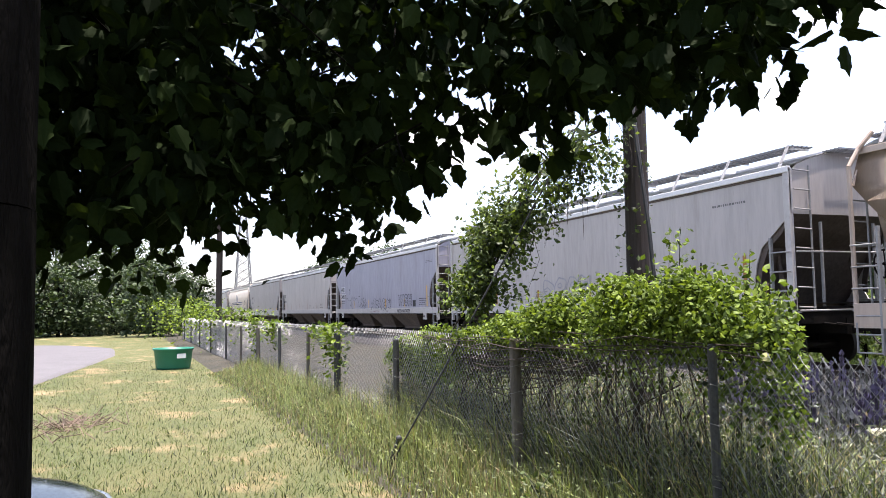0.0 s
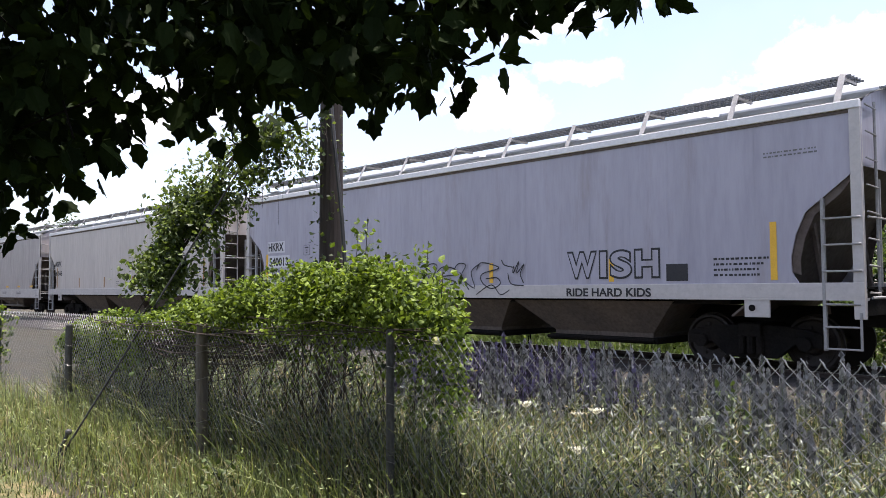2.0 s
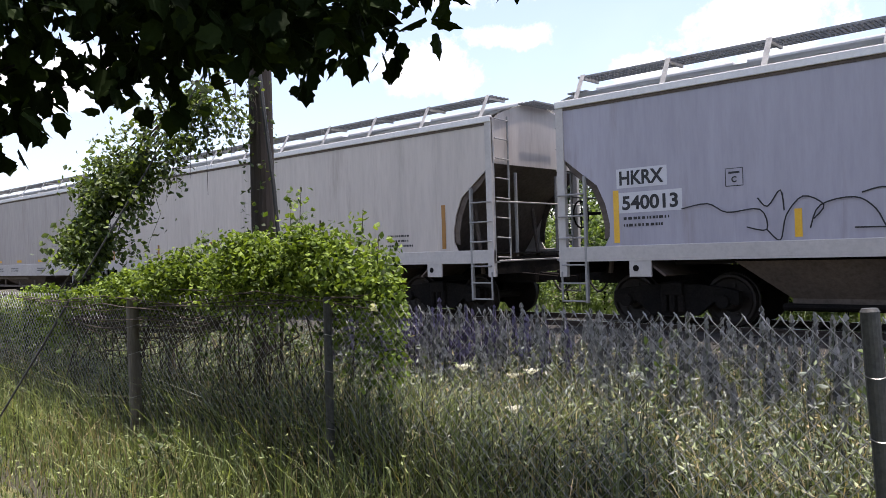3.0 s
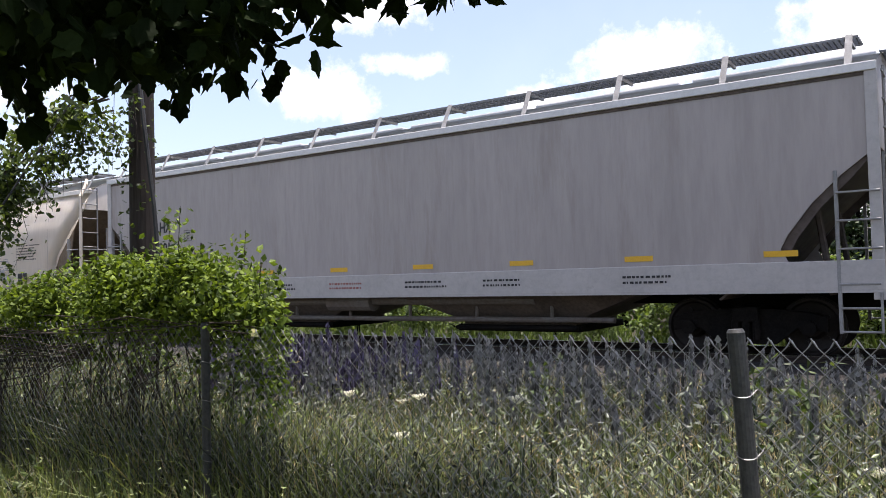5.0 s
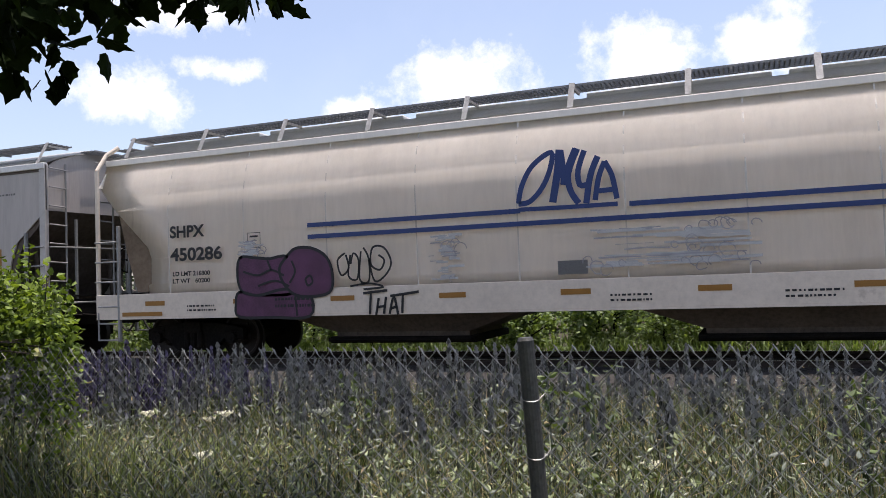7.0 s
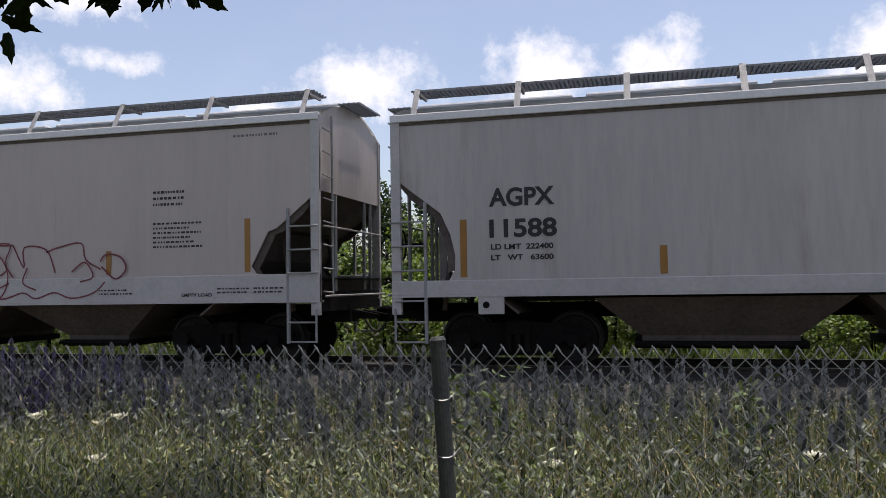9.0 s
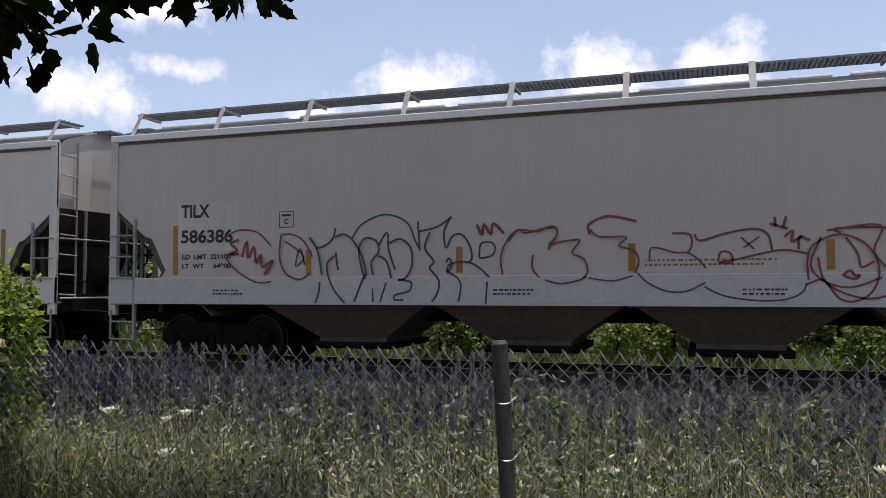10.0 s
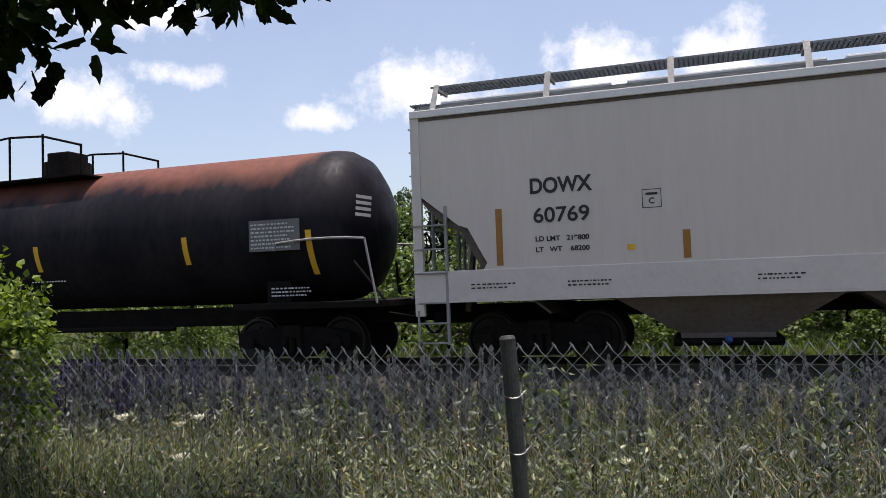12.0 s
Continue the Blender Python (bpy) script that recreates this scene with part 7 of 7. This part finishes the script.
    small_print(c, loc("third", -54.6), 1.55, 0.85, 0.33, 3, 8)
    small_print(c, loc("third", -58.2), 1.55, 0.5, 0.28, 4, 9, "decal_grey")
    small_print(c, loc("third", -57.0), 1.55, 0.5, 0.14, 2, 10, "decal_grey")
    small_print(c, loc("third", -55.8), 1.55, 0.5, 0.2, 3, 11, "decal_grey")
    small_print(c, loc("third", -60.6), 1.55, 0.3, 0.22, 3, 12, "decal_grey")
    c = cars["fourth"][0]
    lettering(c, "BLHX", loc("fourth", -87.12), 2.68, 0.27, Y, M["decal_black"], 0.83)
    lettering(c, "56301", loc("fourth", -87.12), 2.18, 0.25, Y, M["decal_black"], 0.74)
    small_print(c, loc("fourth", -87.1), 1.7, 0.85, 0.24, 2, 13)
    small_print(c, loc("fourth", -85.7), 1.83, 0.45, 0.09, 1, 14)
    box_mark(c, loc("fourth", -85.8), 2.43, 0.26)
    for s in (-82.9, -81.0, -79.0, -77.2, -74.5):
        small_print(c, loc("fourth", s), 1.16, 1.0, 0.18, 2, int(-s * 10), "decal_red" if s == -81.0 else "decal_black", Y - 0.03)
    bm = bmesh.new()
    rod(bm, (-4.5, -1.2, 0.92), (3.5, -1.2, 0.92), 0.09, seg=10)
    rod(bm, (-5.0, -1.15, 0.55), (5.0, -1.15, 0.55), 0.05, seg=8)
    for k in range(6):
        rod(bm, (-4.2 + 1.6 * k, -1.15, 0.55), (-4.2 + 1.6 * k, -1.15, 1.05), 0.035, seg=6)
    rod(bm, (-1.5, -1.2, 0.9), (-0.3, -1.2, 0.9), 0.2, seg=12)
    part("outlet_piping", bm, M["hopper_grey"], c)
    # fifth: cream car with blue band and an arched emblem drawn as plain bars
    c = cars["fifth"][0]

    def blue(x0, x1, z0, z1):
        bm = bmesh.new()
        plate(bm, loc("fifth", x0), loc("fifth", x1), z0, z1, Y - 0.004)
        part("blue_stripe", bm, M["blue"], c)
    blue(-104.9, -100.9, 2.46, 2.54)
    blue(-99.15, -95.3, 2.46, 2.54)
    blue(-104.9, -95.3, 2.25, 2.33)
    bm = bmesh.new()
    for layer, (wide, line) in enumerate((
            (0.085, [(-0.81, 2.62), (-0.74, 2.91), (-0.55, 3.22), (-0.23, 3.41), (-0.27, 3.12), (-0.42, 2.83), (-0.62, 2.64), (-0.81, 2.61)]),
            (0.12, [(-0.1, 3.44), (-0.15, 3.05), (-0.24, 2.6)]),
            (0.1, [(-0.08, 3.42), (-0.05, 3.1), (-0.05, 2.87)]),
            (0.12, [(0.17, 3.43), (0.06, 3.19), (-0.05, 2.87)]),
            (0.1, [(0.19, 3.43), (0.03, 3.04), (0.06, 2.76), (0.18, 2.56)]),
            (0.09, [(0.3, 3.39), (0.19, 3.08), (0.21, 2.85), (0.34, 2.85)]),
            (0.1, [(0.51, 3.28), (0.38, 2.98), (0.3, 2.55)]),
            (0.085, [(0.61, 3.19), (0.51, 2.94), (0.44, 2.59)]),
            (0.085, [(0.61, 3.19), (0.72, 2.95), (0.78, 2.59)]),
            (0.08, [(0.48, 2.73), (0.76, 2.74)]),
            (0.07, [(-0.81, 2.52), (0.0, 2.51), (0.79, 2.51)]))):
        ribbon(bm, rounded(line), wide, Y - 0.004 - 0.0008 * layer)
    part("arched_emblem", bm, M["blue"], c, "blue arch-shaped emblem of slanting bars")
    lettering(c, "SHPX", loc("fifth", -108.0), 2.42, 0.24, Y, M["decal_black"], 0.82)
    lettering(c, "450286", loc("fifth", -108.0), 1.97, 0.26, Y, M["decal_black"], 1.22)
    lettering(c, "LD LMT 216800", loc("fifth", -107.95), 1.68, 0.09, Y, M["decal_black"], 0.88)
    lettering(c, "LT WT   60200", loc("fifth", -107.95), 1.54, 0.09, Y, M["decal_black"], 0.88)
    box_mark(c, loc("fifth", -106.2), 2.15)
    small_print(c, loc("fifth", -93.78), 2.2, 1.3, 0.5, 6, 15)
    bm = bmesh.new()
    plate(bm, loc("fifth", -93.72), loc("fifth", -93.45), 1.55, 1.83, Y)
    plate(bm, loc("fifth", -93.43), loc("fifth", -93.18), 1.6, 1.83, Y)
    part("inspection_panel", bm, M["decal_black"], c)
    smudge(c, -2.43, 1.44, 0.65, 0.75, 51, Y - 0.002)
    smudge(c, 0.24, 1.53, 2.6, 0.6, 52, Y - 0.002)
    smudge(c, loc("fifth", -95.0), 1.62, 0.9, 0.7, 53, Y - 0.002)
    smudge(c, -6.32, 1.89, 0.6, 0.4, 54, Y - 0.002)
    bm = bmesh.new()
    plate(bm, -0.2, 0.28, 1.44, 1.66, Y)
    part("inspection_panel", bm, M["decal_grey"], c)
    for x0, x1 in ((-109.2, -108.2), (-91.9, -90.9)):
        bm = bmesh.new()
        plate(bm, loc("fifth", x0), loc("fifth", x1), 0.92, 1.0, Y - 0.032)
        part("reflector", bm, M["reflector"], c)
    # purple piece: two swollen letters over a block on the sill
    blot(c, [(-6.27, 1.33), (-5.85, 1.26), (-5.29, 1.36), (-4.76, 1.26), (-4.76, 0.86), (-5.54, 0.85), (-6.27, 0.87), (-6.35, 1.1)], "spray_purple", "spray_black", Y - 0.038, 0.055)
    blot(c, [(-6.25, 1.96), (-5.91, 1.96), (-5.59, 1.93), (-5.23, 1.96), (-5.04, 1.74), (-4.95, 1.5), (-5.13, 1.28), (-5.61, 1.26), (-6.13, 1.3), (-6.29, 1.54)], "spray_purple", "spray_black", Y - 0.036, 0.055)
    blot(c, [(-5.23, 1.93), (-5.03, 2.09), (-4.68, 2.08), (-4.38, 1.9), (-4.27, 1.58), (-4.34, 1.28), (-4.75, 1.21), (-5.09, 1.27), (-5.32, 1.51), (-5.37, 1.75)], "spray_purple", "spray_black", Y - 0.042, 0.055)
    spray(c, [(-6.16, 1.71), (-5.84, 1.63), (-5.55, 1.72), (-5.28, 1.61)], "spray_black", 0.04, Y - 0.048)
    spray(c, [(-5.55, 1.72), (-5.63, 1.9)], "spray_black", 0.04, Y - 0.048)
    spray(c, [(-5.84, 1.43), (-5.48, 1.52), (-5.17, 1.41)], "spray_black", 0.04, Y - 0.048)
    spray(c, [(-4.83, 1.53), (-4.73, 1.59), (-4.68, 1.47), (-4.78, 1.41), (-4.83, 1.53)], "spray_black", 0.04, Y - 0.048)
    spray(c, [(-5.11, 1.87), (-5.04, 1.67), (-5.16, 1.47)], "spray_black", 0.04, Y - 0.048)
    spray(c, [(-5.05, 1.27), (-5.02, 0.87)], "spray_black", 0.04, Y - 0.048)
    spray(c, [(-4.01, 1.96), (-4.16, 1.83), (-4.09, 1.57), (-3.94, 1.69), (-3.99, 1.93)], "spray_black", 0.035, Y - 0.048)
    spray(c, [(-3.9, 1.92), (-3.95, 1.56), (-3.78, 1.49), (-3.74, 1.82), (-3.84, 1.95), (-3.9, 1.76)], "spray_black", 0.035, Y - 0.048)
    spray(c, [(-3.69, 1.98), (-3.73, 1.49), (-3.55, 1.45), (-3.54, 1.84), (-3.64, 2.04)], "spray_black", 0.035, Y - 0.048)
    spray(c, [(-3.54, 1.84), (-3.44, 1.45), (-3.23, 1.54), (-3.11, 1.76), (-3.24, 2.02), (-3.46, 2.03), (-3.5, 1.74), (-3.33, 1.64), (-3.24, 1.8), (-3.35, 1.9)], "spray_black", 0.035, Y - 0.048)
    spray(c, [(-3.92, 1.37), (-3.55, 1.41), (-3.27, 1.34), (-3.66, 1.31)], "spray_black", 0.035, Y - 0.048)
    spray(c, [(-3.67, 1.24), (-3.2, 1.28)], "spray_black", 0.045, Y - 0.048)
    spray(c, [(-3.52, 1.23), (-3.55, 0.87)], "spray_black", 0.045, Y - 0.048)
    spray(c, [(-3.37, 1.15), (-3.43, 0.85)], "spray_black", 0.045, Y - 0.048)
    spray(c, [(-3.23, 1.17), (-3.28, 0.87)], "spray_black", 0.045, Y - 0.048)
    spray(c, [(-3.41, 0.99), (-3.26, 1.01)], "spray_black", 0.045, Y - 0.048)
    spray(c, [(-3.17, 0.87), (-3.08, 1.17), (-3.01, 0.86)], "spray_black", 0.045, Y - 0.048)
    spray(c, [(-3.14, 0.97), (-3.03, 0.99)], "spray_black", 0.045, Y - 0.048)
    spray(c, [(-3.15, 1.18), (-2.61, 1.24)], "spray_black", 0.045, Y - 0.048)
    spray(c, [(-2.91, 1.2), (-2.93, 0.88)], "spray_black", 0.045, Y - 0.048)
    small_print(c, loc("fifth", -105.6), 1.0, 0.95, 0.25, 2, 16, "decal_black", Y - 0.045)
    for s in (-107.6, -99.5, -97.0, -92.9):
        small_print(c, loc("fifth", s), 0.98, 0.8, 0.16, 2, int(-s * 10), "decal_black", Y - 0.03)
    c = cars["sixth"][0]
    lettering(c, "AGPX", loc("sixth", -127.75), 2.62, 0.30, Y, M["decal_black"], 1.05)
    lettering(c, "11588", loc("sixth", -127.75), 2.12, 0.30, Y, M["decal_black"], 1.08)
    lettering(c, "LD LMT  222400", loc("sixth", -127.73), 1.93, 0.09, Y, M["decal_black"], 1.0)
    lettering(c, "LT   WT   63600", loc("sixth", -127.73), 1.76, 0.09, Y, M["decal_black"], 1.0)
    scrawl(c, loc("sixth", -117.6), 1.55, 1.9, 0.25, 8, 71, "spray_black", 0.02)
    scrawl(c, loc("sixth", -114.2), 1.15, 0.4, 0.5, 2, 72, "spray_black", 0.03, Y - 0.036)
    bm = bmesh.new()
    plate(bm, loc("sixth", -114.8), loc("sixth", -114.4), 1.55, 1.82, Y)
    part("inspection_panel", bm, M["decal_black"], c)
    small_print(c, loc("sixth", -113.9), 1.62, 0.65, 0.28, 3, 17)
    small_print(c, loc("sixth", -112.9), 3.55, 1.0, 0.1, 1, 18, "decal_grey")
    c = cars["seventh"][0]
    bm = bmesh.new()
    plate(bm, loc("seventh", -148.7), loc("seventh", -147.4), 2.1, 3.0, Y + 0.004)
    part("fresh_patch", bm, M["grey_a"], c)
    lettering(c, "TILX", loc("seventh", -148.63), 2.72, 0.25, Y, M["decal_black"], 0.62)
    lettering(c, "586386", loc("seventh", -148.63), 2.25, 0.25, Y, M["decal_black"], 1.12)
    lettering(c, "LD  LMT  221100", loc("seventh", -148.6), 1.95, 0.09, Y, M["decal_black"], 1.05)
    lettering(c, "LT  WT     64900", loc("seventh", -148.6), 1.78, 0.09, Y, M["decal_black"], 1.05)
    box_mark(c, loc("seventh", -146.55), 2.5)
    long_tag(c)
    small_print(c, loc("seventh", -133.9), 2.85, 0.7, 0.33, 3, 19)
    small_print(c, loc("seventh", -133.9), 2.1, 1.0, 0.5, 6, 20)
    small_print(c, loc("seventh", -132.3), 4.0, 1.1, 0.1, 1, 21, "decal_grey")
    small_print(c, loc("seventh", -140.2), 1.72, 1.9, 0.14, 2, 22, "decal_red")
    lettering(c, "EMPTY LOAD", loc("seventh", -133.3), 1.24, 0.06, Y - 0.03, M["decal_black"], 0.6)
    for s in (-142.6, -138.8, -135.0, -132.6, -131.9, -147.9):
        small_print(c, loc("seventh", s), 1.28, 0.7, 0.13, 2, int(-s * 10), "decal_black", Y - 0.03)
    c = cars["eighth"][0]
    lettering(c, "DOWX", loc("eighth", -169.96), 2.83, 0.26, Y, M["decal_black"], 1.0)
    lettering(c, "60769", loc("eighth", -169.92), 2.36, 0.25, Y - 0.004, M["decal_black"], 0.9, bold=0.016)
    lettering(c, "LD LMT   219800", loc("eighth", -169.9), 2.06, 0.085, Y, M["decal_black"], 0.86)
    lettering(c, "LT   WT    68200", loc("eighth", -169.9), 1.89, 0.085, Y, M["decal_black"], 0.86)
    box_mark(c, loc("eighth", -168.2), 2.5)
    small_print(c, loc("eighth", -155.05), 2.95, 0.75, 0.36, 3, 23)
    small_print(c, loc("eighth", -155.05), 2.1, 0.95, 0.5, 6, 24)
    small_print(c, loc("eighth", -161.9), 1.75, 1.6, 0.18, 2, 25, "decal_red")
    small_print(c, loc("eighth", -163.2), 2.15, 0.8, 0.08, 1, 26)
    lettering(c, "EMPTY LOAD", loc("eighth", -153.35), 1.28, 0.07, Y - 0.03, M["decal_black"], 0.6)
    for s in (-171.0, -169.4, -166.6, -164.8, -160.8, -157.3, -154.4, -152.6):
        small_print(c, loc("eighth", s), 1.32, 0.75, 0.12, 2, int(-s * 10), "decal_black", Y - 0.03)
    for s in (-168.4, -164.6, -157.5, -155.2):
        bm = bmesh.new()
        plate(bm, loc("eighth", s) - 0.06, loc("eighth", s) + 0.06, 1.86, 1.95, Y)
        part("warning_label", bm, M["reflector_y"], c)
    for k in range(4):
        bm = bmesh.new()
        bmesh.ops.create_icosphere(bm, subdivisions=2, radius=0.06, matrix=Matrix.Translation((-4.6 + 3.5 * k - 0.65, -1.12, 0.42)))
        part("outlet_cap", bm, M["blue_valve"], c)
    tank_car()


def tank_car():
    xr = -173.1
    L = 15.6
    car = empty("tank_car", pose(xr - L / 2, TRACK_Y, RAIL_TOP), "sooty black tank car with rusty crown", "railway car", "cars of the freight train")
    h, R, zc = L / 2, 1.48, 2.66
    prof = [(-h, 0.02), (-h + 0.06, 0.5), (-h + 0.2, 0.95), (-h + 0.42, 1.28), (-h + 0.7, 1.44), (-h + 0.95, R), (0, R), (h - 0.95, R), (h - 0.7, 1.44), (h - 0.42, 1.28), (h - 0.2, 0.95), (h - 0.06, 0.5), (h, 0.02)]
    n = 48
    bm = bmesh.new()
    rings = [[bm.verts.new((x, r * math.sin(k * math.tau / n), zc + r * math.cos(k * math.tau / n))) for k in range(n)] for x, r in prof]
    for a, b in zip(rings, rings[1:]):
        for k in range(n):
            bm.faces.new((a[k], a[(k + 1) % n], b[(k + 1) % n], b[k]))
    bm.faces.new(rings[0])
    bm.faces.new(rings[-1][::-1])
    bmesh.ops.recalc_face_normals(bm, faces=bm.faces)
    part("tank_shell", bm, M["tank"], car, smooth=True)
    bm = bmesh.new()
    box(bm, -h - 0.5, h + 0.5, -0.3, 0.3, 0.75, 1.12, 0.02)
    for e in (-1, 1):
        box(bm, min(e * (h - 2.6), e * (h + 0.55)), max(e * (h - 2.6), e * (h + 0.55)), -1.45, 1.45, 1.08, 1.2, 0.01)
        box(bm, min(e * (h - 2.0), e * (h - 1.5)), max(e * (h - 2.0), e * (h - 1.5)), -1.2, 1.2, 1.2, 1.6)
        rod(bm, (e * (h + 0.5), -1.4, 1.14), (e * (h - 0.1), -1.45, 1.9), 0.025)
    rod(bm, (-3.5, -0.9, 0.75), (3.5, -0.9, 0.75), 0.05)
    part("underframe", bm, M["under"], car)
    bm = bmesh.new()
    rod(bm, (0, 0, zc + R - 0.05), (0, 0, zc + R + 0.32), 0.5, seg=20)
    box(bm, -0.3, 0.3, -0.3, 0.3, zc + R + 0.3, zc + R + 0.55, 0.03)
    part("dome", bm, M["under"], car)
    for s in (-1, 1):
        bm = bmesh.new()
        box(bm, -1.6, 1.6, s * 0.95 - 0.3, s * 0.95 + 0.3, zc + R - 0.2, zc + R - 0.17)
        part("platform", bm, M["under"], car)
        bm = bmesh.new()
        z0, z1 = zc + R - 0.18, zc + R + 0.75
        for x in (-1.5, -0.4, 0.5, 1.5):
            rod(bm, (x, s * 1.2, z0), (x, s * 1.2, z1 - (0.3 if abs(x) > 1 else 0)), 0.025, seg=6)
        tube_path(bm, [(-1.5, s * 1.2, z1 - 0.35), (-1.3, s * 1.2, z1 - 0.08), (-0.4, s * 1.2, z1), (0.5, s * 1.2, z1 - 0.05), (1.5, s * 1.2, z1 - 0.32)], 0.025, 6)
        part("handrail", bm, M["under"], car)
        bm = bmesh.new()
        pts = [(h + 0.35, s * 1.5, 1.15)] + [(h - 1.6 + 1.75 * f, s * 1.52, 2.28 + 0.05 * math.sin(3 * f)) for f in np.linspace(1, 0, 6)] + [(h - 1.68, s * 1.48, 2.15)]
        tube_path(bm, pts, 0.022, 6)
        part("grab_rail", bm, M["ladder"], car)
    Y = -1.49

    def skin(x, z):
        return -math.sqrt(max(0.01, (R + 0.006) ** 2 - (z - zc) ** 2))
    for x in (6.82, 4.17, 0.55, -3.2, -6.4):
        bm = bmesh.new()
        zs = np.linspace(1.7 if x > 6 else 1.98, 2.5, 6)
        for a, b in zip(zs, zs[1:]):
            v = [bm.verts.new(p) for p in ((x - 0.06, skin(x, a), a), (x + 0.06, skin(x, a), a), (x + 0.06, skin(x, b), b), (x - 0.06, skin(x, b), b))]
            bm.faces.new(v)
        part("reflector", bm, M["reflector_y"], car)
    bm = bmesh.new()
    plate(bm, 5.62, 6.67, 2.15, 2.72, -1.5)
    card = part("placard", bm, M["decal_grey"], car, "grey data placard with small print")
    bm = bmesh.new()
    bars(bm, 5.66, 2.18, 1.0, 0.5, 7, -1.504, random.Random(3))
    part("placard_print", bm, M["decal_white"], card)
    for x, z, w in ((0.2, 1.75, 0.9), (2.0, 1.85, 0.7), (3.2, 1.85, 0.9), (5.9, 1.3, 0.9)):
        bm = bmesh.new()
        bars(bm, x, z, w, 0.2, 3, skin(0, 1.8) - 0.01, random.Random(int(x * 9)))
        part("stencil_print", bm, M["decal_white"], car)
    bm = bmesh.new()
    for r in range(4):
        z = 3.05 - 0.11 * r
        ys = -0.95 - 0.02 * r
        v = [bm.verts.new(p) for p in ((h - 0.13, ys - 0.25, z), (h - 0.05, ys + 0.25, z), (h - 0.05, ys + 0.25, z + 0.06), (h - 0.13, ys - 0.25, z + 0.06))]
        bm.faces.new(v)
    part("end_print", bm, M["decal_white"], car)
    for e in (-1, 1):
        add_truck(car, e * (h - 1.55))
        coupler(car, e * (h + 0.4), e)
    rowsets.append(car)


make_ground()
make_lane()
make_train()
make_utility_pole()
make_shade_tree()
make_vines()
make_weeds()
make_lawn_grass()
plant_all()
make_far_fixtures()
make_parked_car()
make_fence()
make_track()


def motions():
    """The whole train rolls past at one speed; its wheels turn with it."""
    for car in rowsets:
        m = car.matrix_basis.copy()
        x, y, z = m.translation
        walk(car, [(t, pose(x + SPEED * t, y, z)) for t in range(0, 13)])
    turn = math.degrees(SPEED / 0.457)
    for w, dx in wheel_sets:
        walk(w, [(k / FPS, pose(dx, 0, 0.457, 0, turn * k / FPS, 0)) for k in range(0, 12 * FPS + 1)])


motions()
